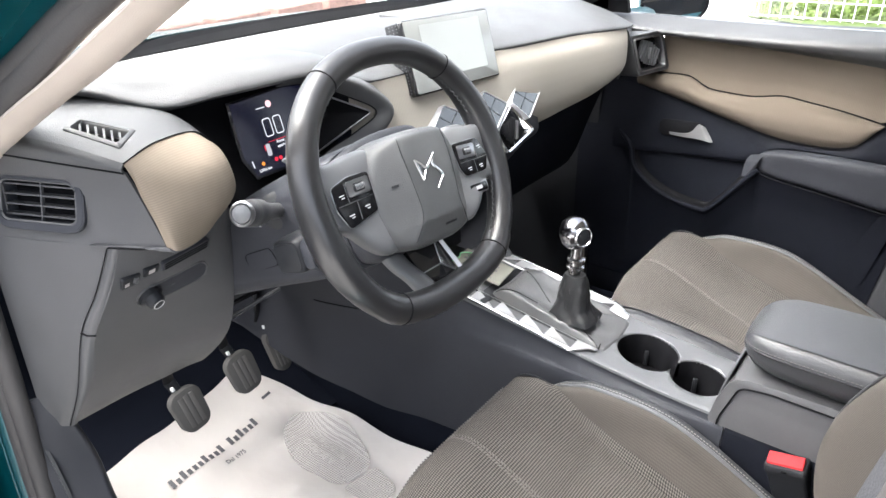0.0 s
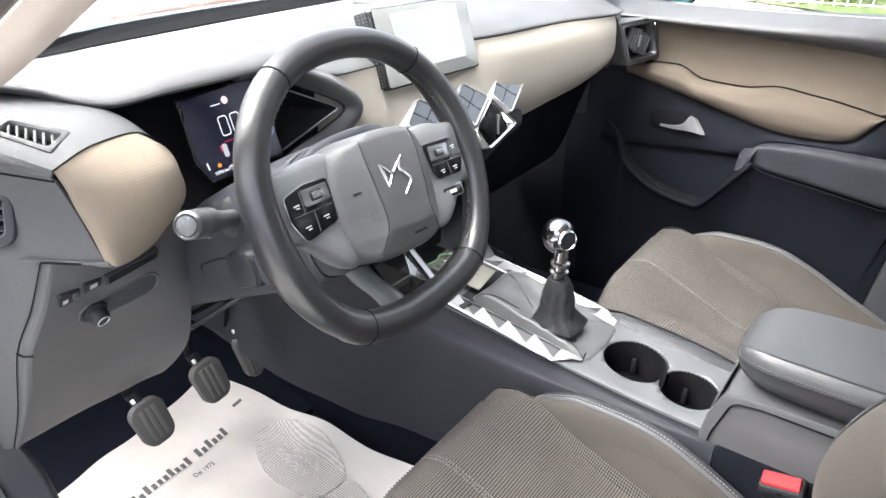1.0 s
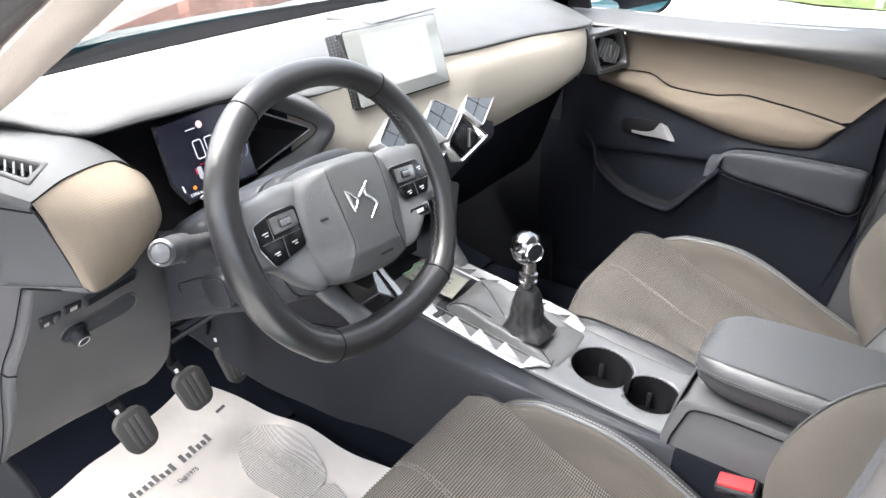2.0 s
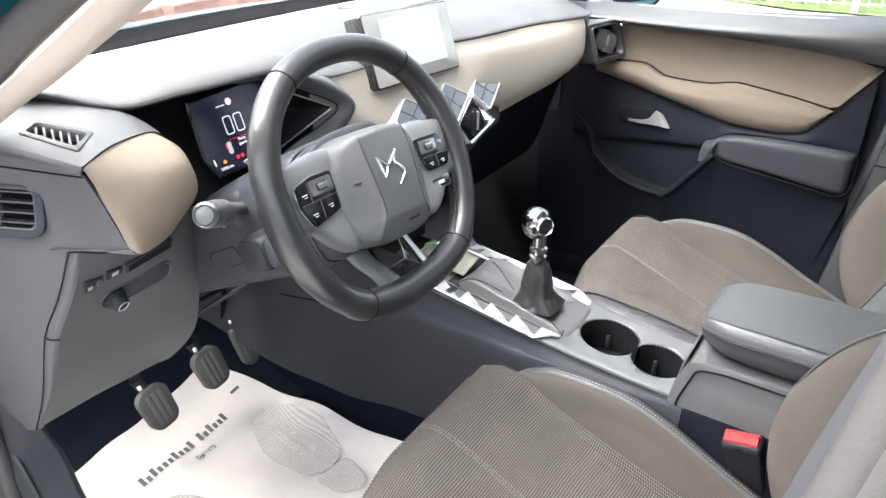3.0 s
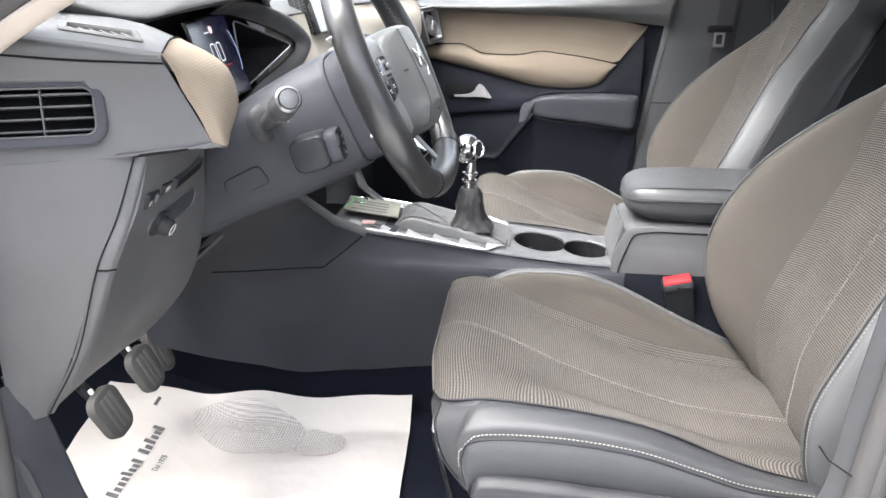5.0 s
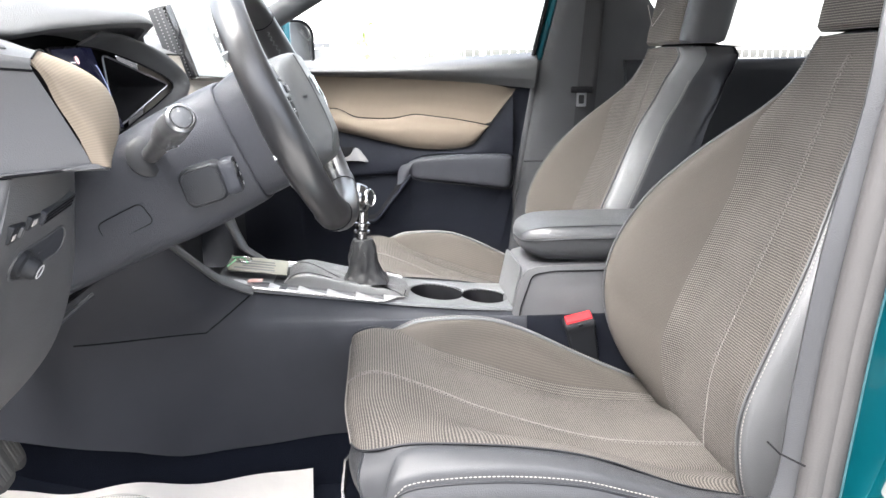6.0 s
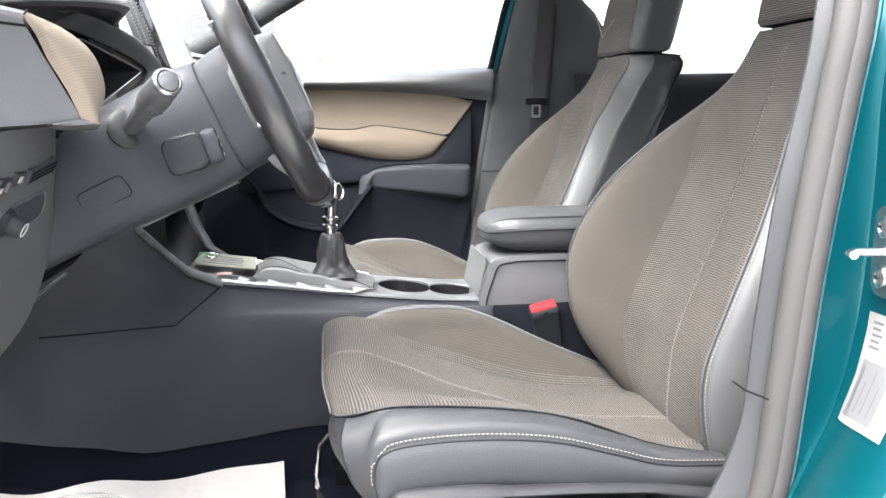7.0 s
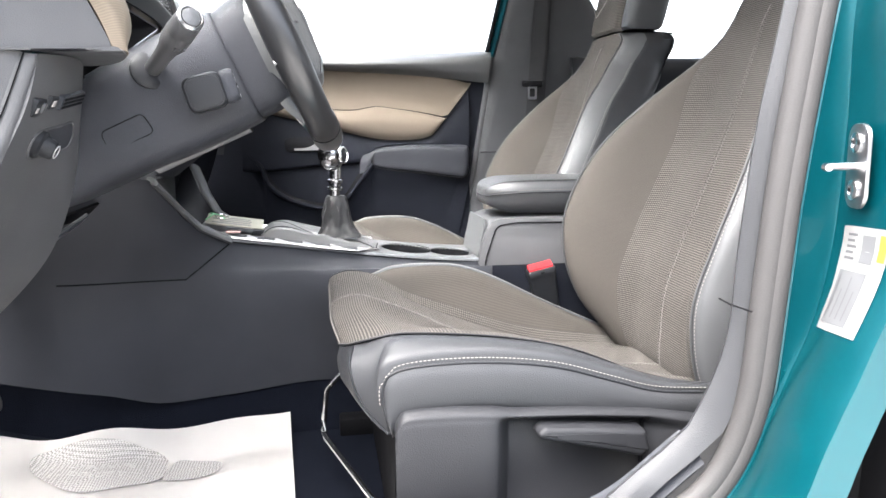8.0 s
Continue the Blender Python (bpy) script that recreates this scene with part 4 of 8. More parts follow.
part("warning_lamp", slab(circle(0.0032, 10), FRONT @ pose(-0.0035, -0.043, 0), 0.0004), RED_LIT, display)
part("warning_lamp", slab(circle(0.0030, 10), FRONT @ pose(-0.037, -0.043, 0), 0.0004), AMBER_LIT, display)
writing("53956 km", 0.0058, FRONT @ pose(-0.036, -0.052, 0), WHITE_LIT, display)
part("gauge", sweep([tuple(FRONT @ Vector((0.060 + 0.012 * math.cos(a), 0.030 * math.sin(a), 0))) for a in np.linspace(-1.4, 1.4, 14)], circle(0.0005, 5)), glow("pale blue symbols", (0.45, 0.55, 0.9), 0.10), display)
part("fuel_bar", rbox(-0.058, -0.034, 0, 0.002, 0.010, 0.0004, 0, m=FRONT @ pose(0, 0, 0, 0, 0, 6)), WHITE_LIT, display)

TRI = [Vector((-0.287, 0.290, 0.982)), Vector((-0.212, 0.226, 0.940)), Vector((-0.286, 0.282, 0.881))]
tri_mid = sum(TRI, Vector()) / 3
back_mid = tri_mid + Vector((-0.01, 0.04, 0.0))


ring0 = corner_path(TRI, 0.008)
rows = [[tuple(p) for p in ring0], [tuple(p.lerp(tri_mid, 0.18) + Vector((0.0, 0.004, 0))) for p in ring0], [tuple(p.lerp(back_mid, 0.5) + Vector((0, 0.014, 0))) for p in ring0]]
tri = part("side_gauge_frame", sheet(rows, closed=True, cap=False), BLACK, dash, "matt black triangular instrument surround")
part("backing", sheet([rows[2], [tuple(Vector(p).lerp(back_mid + Vector((0, 0.014, 0)), 0.97)) for p in rows[2]]], closed=True, cap=False), BLACK, tri)
part("chrome_edge", sweep([tuple(p.lerp(tri_mid, -0.01)) for p in ring0], circle(0.0014, 8), (0.3, -0.9, 0.2), closed=True), SILVER, tri)
# rounded end of the cowl round the triangle
TIP = [[(-0.335, 0.302, 0.992), (-0.286, 0.290, 0.988), (-0.240, 0.248, 0.966), (-0.206, 0.221, 0.940), (-0.232, 0.240, 0.912), (-0.262, 0.264, 0.890), (-0.30, 0.282, 0.866), (-0.36, 0.285, 0.858)],
       [(-0.33, 0.272, 1.010), (-0.274, 0.256, 1.004), (-0.225, 0.222, 0.982), (-0.189, 0.200, 0.943), (-0.205, 0.218, 0.900), (-0.245, 0.240, 0.868), (-0.29, 0.258, 0.846), (-0.36, 0.268, 0.842)],
       [(-0.32, 0.30, 1.014), (-0.255, 0.272, 1.008), (-0.205, 0.240, 0.985), (-0.166, 0.235, 0.943), (-0.182, 0.25, 0.89), (-0.232, 0.265, 0.852), (-0.29, 0.28, 0.83), (-0.36, 0.29, 0.826)]]
part("cowl_end", loft(TIP, 16, 40, 0.003), DASH, dash, "rounded grey instrument cowl end")
part("joint", tube(spline(TIP[0], 30), 0.0012, 6), BLACK, dash)

# touchscreen
SCREEN = frame_of((-0.006, 0.217, 1.004), (0.229, -0.008, -0.006), (0, 0.035, 0.11))
shell = part("touchscreen", slab(round_profile(0.236, 0.122, 0.005), SCREEN @ pose(0, 0, -0.012), 0.014, 0.002), GLOSS, dash, "standing touchscreen, switched off")
# the bright reflection on the switched-off screen is put into pale base colours
part("glass", slab(round_profile(0.231, 0.117, 0.004), SCREEN @ pose(0, 0, 0.001), 0.0018, 0.0006), grained("glass with painted reflection", (0.20, 0.207, 0.20), 0.2, 40, 0.0, 0.02, coat=0.2), shell, "glass with its bright reflection painted pale grey")
part("active_area", slab(round_profile(0.165, 0.088, 0.001), SCREEN @ pose(0.004, 0.006, 0.0026), 0.0005), grained("screen with painted reflection", (0.32, 0.33, 0.315), 0.2, 40, 0.0, 0.02, coat=0.2), shell)
part("speaker_strip", rbox(-0.114, 0.001, -0.020, 0.008, 0.116, 0.032, 0.002, m=SCREEN), DARK, shell, "dark perforated strip")
bm = bmesh.new()
for i in range(22):
    for j in range(3):
        slab(circle(0.0012, 5), SCREEN @ pose(-0.1182, -0.054 + 0.0052 * i, -0.010 - 0.008 * j, 0, -90, 0), 0.0006, bm=bm)
part("perforation", bm, GREY, shell)
part("rear_cover", slab(round_profile(0.222, 0.112, 0.01), SCREEN @ pose(0.003, 0, -0.036), 0.026, 0.0), DARK, shell)

# diamond keys and diamond air vents


def diamond(corners, y0):
    """A touch key: four corners (x, z) from the upper left round to the lower left, standing proud of the band."""
    v = [Vector((x, y0 + 0.56 * (z - 0.88), z)) for x, z in corners]
    o = sum(v, Vector()) / 4
    n = (v[3] - v[0]).cross(v[1] - v[0]).normalized()
    n = n if n.y < 0 else -n

    def ring_at(k, d):
        return [tuple(o + (p - o) * k + n * d) for p in corner_path(v, 0.006, 3)]

    edge = part("key_bezel", sheet([ring_at(1.0, -0.03), ring_at(1.0, 0.003), ring_at(0.975, 0.0045), ring_at(0.94, 0.004), ring_at(0.93, 0.0)], closed=True), SATIN, dash, "bright satin chrome diamond frame")
    part("key", sheet([ring_at(0.935, 0.0005), ring_at(0.92, 0.0022), ring_at(0.02, 0.0026)], closed=True), KEYGLASS, edge, "gloss black touch key")
    for a, b in ((0, 1), (1, 2)):
        p, q = (v[a] + v[b]) / 2, (v[(a + 2) % 4] + v[(b + 2) % 4]) / 2
        part("key_groove", tube([p.lerp(o, 0.1) + n * 0.0026, q.lerp(o, 0.1) + n * 0.0026], 0.0006, 5), BLACK, edge)
    m = frame_of(o.lerp((v[1] + v[2]) / 2, 0.5) + n * 0.003, v[1] - v[0], v[0] - v[3])
    part("mark", rbox(0, 0, 0, 0.012, 0.0025, 0.0006, 0, m=m), GREY, edge)
    return edge


diamond([(-0.060, 0.922), (0.003, 0.889), (-0.068, 0.857), (-0.110, 0.893)], 0.179)
diamond([(0.062, 0.922), (0.121, 0.888), (0.049, 0.853), (0.016, 0.896)], 0.177)
diamond([(0.173, 0.922), (0.239, 0.891), (0.160, 0.852), (0.123, 0.890)], 0.172)


def diamond_vent(corners, y0):
    v = [Vector((x, y0 + 0.30 * (z - 0.85), z)) for x, z in corners]
    o = sum(v, Vector()) / 4
    n = (v[3] - v[0]).cross(v[1] - v[0]).normalized()
    n = n if n.y < 0 else -n

    def ring_at(k, d):
        return [tuple(o + (p - o) * k + n * d) for p in corner_path(v, 0.008, 3)]

    vent = part("diamond_vent", sheet([ring_at(1.0, -0.03), ring_at(1.0, 0.002), ring_at(0.96, 0.0045), ring_at(0.86, 0.002), ring_at(0.78, -0.012)], closed=True), CHROME, dash, "chrome diamond air vent")
    part("vent_box", sheet([ring_at(0.80, -0.010), ring_at(0.02, -0.012)], closed=True), BLACK, vent)
    for k in range(-3, 4):
        h = 0.066 * (1 - abs(k) / 4.4)
        part("slat", rbox(o.x + 0.0095 * k, o.y - 0.001, o.z - 0.0035 * k, 0.0020, 0.012, h * 0.80, 0.0004, 1), DARK, vent)
    part("thumb_tab", rbox(o.x + 0.004, o.y - 0.008, o.z + 0.002, 0.006, 0.008, 0.036, 0.0015), SILVER, vent)
    return vent


diamond_vent([(0.123, 0.886), (0.190, 0.825), (0.083, 0.803), (0.057, 0.846)], 0.168)
diamond_vent([(0.004, 0.886), (0.058, 0.832), (-0.036, 0.803), (-0.062, 0.846)], 0.172)
CC = [[(-0.10, 0.20, 0.845), (0.05, 0.186, 0.862), (0.15, 0.182, 0.868), (0.25, 0.19, 0.83)], [(-0.09, 0.190, 0.80), (0.05, 0.180, 0.80), (0.15, 0.178, 0.81), (0.235, 0.182, 0.805)], [(-0.08, 0.22, 0.755), (0.05, 0.20, 0.75), (0.14, 0.20, 0.76), (0.20, 0.215, 0.78)], [(-0.08, 0.28, 0.70), (0.05, 0.27, 0.69), (0.12, 0.27, 0.70), (0.17, 0.28, 0.74)]]
part("centre_fascia", loft(CC, 20, 20, 0.004), LOWER, dash, "dark lower centre fascia")
GLOVE = [[(0.16, 0.26, 0.80), (0.35, 0.24, 0.815), (0.50, 0.22, 0.84), (0.66, 0.22, 0.85)], [(0.16, 0.28, 0.72), (0.35, 0.265, 0.72), (0.50, 0.26, 0.73), (0.66, 0.26, 0.74)], [(0.15, 0.34, 0.60), (0.35, 0.33, 0.58), (0.50, 0.33, 0.58), (0.66, 0.33, 0.58)], [(0.15, 0.48, 0.55), (0.35, 0.48, 0.54), (0.50, 0.48, 0.54), (0.66, 0.48, 0.54)]]
part("glovebox_lid", loft(GLOVE, 20, 20, 0.004), SHADE, dash, "glovebox lid, darkened for shade")
# corner piece with a small side-window demister and speaker
CORNER = [[(0.50, 0.45, 1.01), (0.56, 0.40, 1.005), (0.64, 0.36, 0.995)], [(0.50, 0.22, 1.0), (0.55, 0.2, 0.99), (0.64, 0.22, 0.98)], [(0.545, 0.132, 0.972), (0.565, 0.137, 0.968), (0.63, 0.16, 0.965)], [(0.575, 0.150, 0.90), (0.592, 0.152, 0.90), (0.64, 0.17, 0.90)], [(0.588, 0.16, 0.85), (0.60, 0.165, 0.85), (0.65, 0.18, 0.85)]]
part("corner_pad", loft(CORNER, 24, 16, 0.004), DASH, dash)
dm = part("corner_vent", rbox(0.525, 0.235, 1.0, 0.09, 0.028, 0.008, 0.002), DASH, dash)
for i in range(4):
    part("slat", rbox(0.492 + 0.022 * i, 0.235, 1.004, 0.010, 0.018, 0.005, 0.001), BLACK, dm)
# speaker grille behind the screen, dotted
sp = part("speaker_grille", rbox(0.20, 0.42, 1.0275, 0.20, 0.12, 0.006, 0.002), DASH, dash, "perforated speaker cover")

# ---- steering column ----
AXIS = Vector((0, -0.914, 0.407))
column = thing("steering_column", "grey plastic steering column cover with two control stalks", "steering column")


def column_ring(s, w, top, bottom, dx=0.0):
    """A cross-section of the cover, s metres ahead of the wheel's plane."""
    o = Vector((-0.352 + dx, 0.03, 0.915)) - AXIS * s
    up = Vector((0, 0.407, 0.914))
    pts = [(-w, -0.2 * bottom), (-w * 0.97, top * 0.45), (-w * 0.75, top * 0.88), (-w * 0.3, top), (w * 0.3, top), (w * 0.75, top * 0.88), (w * 0.97, top * 0.45), (w, -0.2 * bottom), (w * 0.96, -0.8 * bottom), (w * 0.7, -bottom), (0, -1.03 * bottom), (-w * 0.7, -bottom), (-w * 0.96, -0.8 * bottom)]
    return [tuple(o + Vector((1, 0, 0)) * u + up * v) for u, v in pts]


def smooth_rings(rings, n, k):
    rings = [spline(r, n, True) for r in rings]
    cols = [spline([r[j] for r in rings], k) for j in range(n)]
    return sheet([[c[i] for c in cols] for i in range(k)], closed=True, cap=True)


part("cover", smooth_rings([column_ring(0.072, 0.078, 0.060, 0.088), column_ring(0.082, 0.084, 0.066, 0.094), column_ring(0.16, 0.098, 0.062, 0.097), column_ring(0.25, 0.112, 0.05, 0.094), column_ring(0.36, 0.122, 0.03, 0.094)], 48, 24), LOWER, column, "dark grey plastic column cover")
part("collar", smooth_rings([column_ring(0.014, 0.058, 0.050, 0.060), column_ring(0.020, 0.078, 0.064, 0.080), column_ring(0.034, 0.086, 0.070, 0.088), column_ring(0.070, 0.080, 0.062, 0.090), column_ring(0.076, 0.074, 0.056, 0.086)], 48, 16), LOWER, column, "dark collar behind the wheel")
# outlined cover plate on the flank
part("joint", tube(corner_path([Vector(p) for p in ((-0.4657, 0.256, 0.781), (-0.4597, 0.205, 0.806), (-0.4567, 0.191, 0.782), (-0.4637, 0.246, 0.756))], 0.008), 0.0006, 5, True), BLACK, column)


def stalk(root, tip, r, ring_mat, label):
    root, tip = Vector(root), Vector(tip)
    d = (tip - root).normalized()
    side = d.cross(Vector((0, 0, 1)))
    m = frame_of(root, side, d.cross(side) * -1)
    z = m.to_3x3() @ Vector((0, 0, 1))
    if z.dot(d) < 0:
        m = m @ pose(0, 0, 0, 180, 0, 0)
    n = (tip - root).length
    s = part("stalk", lathe([(r * 0.62, -0.03), (r * 0.66, 0.25 * n), (r * 0.75, 0.45 * n), (r * 1.0, 0.58 * n), (r * 1.05, 0.75 * n), (r * 0.98, 0.80 * n), (r * 1.02, 0.81 * n), (r * 0.97, 0.97 * n), (r * 0.90, n), (r * 0.72, n + 0.002)], m, 28), PLASTIC, column, label)
    part("end_cap", lathe([(r * 0.70, n + 0.001), (r * 0.66, n + 0.004), (r * 0.4, n + 0.006), (r * 0.01, n + 0.0065)], m, 24), GREY, s)
    part("ring", lathe([(r * 0.93, n - 0.001), (r * 0.95, n + 0.0015), (r * 0.80, n + 0.0045), (r * 0.72, n + 0.003)], m, 28, cap=False), ring_mat, s)
    for k in range(3):
        part("mark", rbox(-r * 0.35 + 0.35 * r * k, 1.03 * r, 0.66 * n, 0.0018, 0.0012, 0.006, 0, m=m), SILVER, s)
    return s


stalk((-0.448, 0.190, 0.862), (-0.556, 0.122, 0.912), 0.0165, SILVER, "grey light stalk with silver ring")
part("stalk_boot", lathe([(0.024, 0.0), (0.026, 0.008), (0.021, 0.012), (0.012, 0.013)], frame_of((-0.440, 0.197, 0.858), (0.53, -0.84, 0), (0.3, 0.2, 0.93)) , 24), DARK, column)
stalk((-0.25, 0.150, 0.870), (-0.155, 0.10, 0.905), 0.016, SILVER, "grey wiper stalk with silver ring")
BOX = pose(-0.474, 0.122, 0.831, -16, 0, 6)
rows = [[tuple(BOX @ Vector((x, u * k, v * k))) for u, v in round_profile(0.050, 0.046, 0.012, 6)] for k, x in ((0.80, 0.026), (0.98, 0.020), (1.02, 0.0), (1.0, -0.018), (0.96, -0.023), (0.88, -0.025))]
pad = part("audio_control", sheet(rows, closed=True, cap=True), DARK, column, "charcoal remote control pod with black keys")
part("end_face", slab(round_profile(0.038, 0.042, 0.011, 6), BOX @ pose(-0.0245, 0, 0, 0, -90, 0), 0.002, 0.001), DARK, pad, "dark end face")
rows = [[tuple(BOX @ Vector((-0.001 + u * k, y, v * k))) for u, v in round_profile(0.047, 0.044, 0.012, 6)] for k, y in ((0.92, -0.0235), (0.96, -0.025), (0.98, -0.030), (0.97, -0.036), (0.90, -0.0395))]
cap = part("rear_cap", sheet(rows, closed=True, cap=True), LOWER, pad, "grey cap facing the driver")
part("key_face", rbox(0.008, -0.0385, -0.002, 0.020, 0.004, 0.030, 0.0015, m=BOX), KEYPAD, cap, "black keys")
for v in (-0.012, 0.0, 0.010):
    part("mark", rbox(0.008, -0.0408, v - 0.002, 0.005, 0.0006, 0.004, 0, m=BOX), SILVER, cap)
part("rocker", rbox(-0.011, -0.0385, 0.008, 0.014, 0.004, 0.014, 0.0015, m=BOX), PLASTIC, cap)
part("joint", tube([tuple(BOX @ Vector(p)) for p in ((-0.021, -0.0392, -0.002), (-0.003, -0.0402, -0.002), (-0.003, -0.0400, 0.017))], 0.0007, 5), BLACK, cap)
part("arm", sweep([(-0.455, 0.137, 0.827), (-0.40, 0.15, 0.83)], circle(0.012, 12)), PLASTIC, pad)
# paler strip added for the highlight on the column's lower edge
part("lower_edge_highlight", loft([[(x, 0.03 + 0.914 * q - 0.407 * d, 0.915 - 0.407 * q - 0.914 * d) for x, d in ((-0.345, 0.0965), (-0.325, 0.1035), (-0.300, 0.1015), (-0.288, 0.094))] for q in (0.100, 0.125, 0.16, 0.21, 0.25)], 16, 8), EDGE_LIT, column, "pale strip for the lit edge under the column")
part("ignition_lip", tube([(-0.352, 0.075, 0.792), (-0.31, 0.078, 0.794), (-0.285, 0.085, 0.802)], 0.004), SILVER, column, "bright metal lip under the column")

# ---- steering wheel ----
TILT = radians(24)
UPW = Vector((0, math.sin(TILT), math.cos(TILT)))
WHEEL = frame_of((-0.350, 0.030, 0.913), (1, 0, 0), UPW)
wheel = thing("steering_wheel", "black leather flat-bottomed steering wheel with chrome emblem", "steering wheel")


def rim_point(a):
    c, s = math.cos(a), math.sin(a)
    x = 0.1755 * math.copysign(abs(c) ** 0.90, c)
    y = 0.1685 * math.copysign(abs(s) ** 0.94, s)
    if y < -0.138:
        y = -0.138 + (y + 0.138) * 0.60
    return x, y


RIM = [WHEEL @ Vector((*rim_point(2 * math.pi * i / 96), 0)) for i in range(96)]
NORMAL = WHEEL.to_3x3() @ Vector((0, 0, 1))
fat = []
for i in range(96):
    a = 2 * math.pi * i / 96
    fat.append(1.0 + 0.12 * max(0, math.cos(2 * (a - 0.2))) ** 4 + (0.10 if math.sin(a) < -0.75 else 0))
rim = part("rim", sweep(RIM, [(0.0178 * u, 0.0195 * v) for u, v in circle(1, 18)], NORMAL, True, scales=fat), LEATHER, wheel, "black leather rim")
for a in (50, 119, -55, -123):
    i = round((a % 360) / 360 * 96) % 96
    p, t = RIM[i], (RIM[(i + 1) % 96] - RIM[i - 1]).normalized()
    side = t.cross(NORMAL).normalized()
    part("rim_seam", sweep([p + side * (0.0179 * fat[i] * u) + NORMAL * (0.0196 * fat[i] * v) for u, v in circle(1, 24)], circle(0.0009, 5), t, closed=True), BLACK, rim)
for lo, hi in ((-52, 46), (123, 232)):
    pts = []
    for k in range(60):
        a = radians(lerp(lo, hi, k / 59))
        x, y = rim_point(a)
        q = Vector((x, y, 0)) * (1 - 0.0186 / max(math.hypot(x, y), 0.01))
        pts.append(WHEEL @ Vector((q.x, q.y, 0.002 + 0.003 * (-1) ** k)))
    part("stitching", threads(pts, 0.0052, 0.0010, 0.9), DASH, rim, "grey cross stitching")

# airbag cover: a rounded square cushion with three creased facets
HUB = WHEEL @ pose(-0.008, -0.008, 0, 0, 0, -4)
HALF = [(0.0, 0.071), (0.045, 0.068), (0.072, 0.056), (0.085, 0.025), (0.086, -0.012), (0.080, -0.040), (0.066, -0.066), (0.035, -0.077), (0.0, -0.078)]
hub_ring = [(u, v) for _, u, v in spline([(0, u, v) for u, v in HALF + [(-u, v) for u, v in HALF[-2:0:-1]]], 96, True)]


def hub_height(u, v):
    """Height of the airbag cover over the wheel's plane, with its two creases."""
    fold = curve_at([(-0.080, 0.062), (-0.056, 0.046), (-0.034, 0.037), (0.0, 0.039), (0.04, 0.042), (0.071, 0.040)], v)
    z = 0.0425 - 0.9 * (v - 0.0) ** 2 - 1.2 * u * u
    z -= 0.42 * max(0.0, abs(u) - fold) + 0.0016 * smooth((abs(u) - fold) / 0.003)
    return z - 0.30 * max(0.0, -0.045 - v)


rows = []
for k, drop in ((0.97, None), (1.0, -0.006), (1.0, 0.35), (0.985, 0.62), (0.965, 0.80), (0.94, 0.91), (0.91, 0.97), (0.88, 1.0)) + tuple((q, 1.0) for q in np.linspace(0.84, 0.02, 26)):
    line = []
    for u, v in hub_ring:
        top = hub_height(u * k, v * k)
        line.append(tuple(HUB @ Vector((u * k, v * k, -0.034 if drop is None else max(-0.02, top * drop) if drop > 0 else -0.02))))
    rows.append(line)
cover = part("airbag_cover", sheet(rows, closed=True, cap=True), HUBSKIN, wheel, "charcoal leather-look airbag cover", smooth=60)
for s in (-1, 1):
    line = [(s * (curve_at([(-0.066, 0.052), (-0.056, 0.046), (-0.034, 0.037), (0.0, 0.039), (0.04, 0.042), (0.066, 0.041)], v) + 0.0008), v) for v in np.linspace(-0.066, 0.062, 30)]
    part("cover_crease", tube([tuple(HUB @ Vector((u, v, hub_height(u, v) + 0.0002))) for u, v in line], 0.0006, 6), DARK, cover, "fine crease line")
part("lettering_bar", rbox(0, 0, 0, 0.022, 0.0028, 0.0006, 0, m=HUB @ pose(0.012, -0.057, 0.0362, 14, 0, 0)), DARK, cover)
part("lettering_bar", rbox(0, 0, 0, 0.010, 0.0028, 0.0006, 0, m=HUB @ pose(-0.060, 0.008, 0.0288, 0, -24, 0)), DARK, cover)
bm = bmesh.new()
for path in ([(-0.034, 0.026), (-0.032, 0.014), (-0.030, -0.002)], [(-0.034, 0.026), (-0.026, 0.018), (-0.019, 0.011), (-0.008, 0.017), (0.004, 0.025)], [(0.002, 0.024), (-0.006, 0.013), (-0.001, 0.006), (0.007, -0.005), (0.000, -0.011), (-0.010, -0.018)]):
    pts = spline([(0, u, v) for u, v in path], 12)
    wide = [0.55 + 0.45 * math.sin(math.pi * i / 11) for i in range(12)]
    sweep([tuple(WHEEL @ Vector((u, v, hub_height(u + 0.008, v + 0.008) + 0.0012))) for _, u, v in pts], [(0.0021 * a, 0.0012 * b) for a, b in circle(1, 8)], NORMAL, bm=bm, scales=wide)
sweep([tuple(WHEEL @ Vector((u, v, hub_height(u + 0.008, v + 0.008) + 0.0008))) for u, v in ((-0.030, -0.002), (-0.024, 0.005), (-0.019, 0.011))], circle(0.0010, 6), NORMAL, bm=bm)
part("emblem", bm, CHROME, cover, "plain chrome emblem")

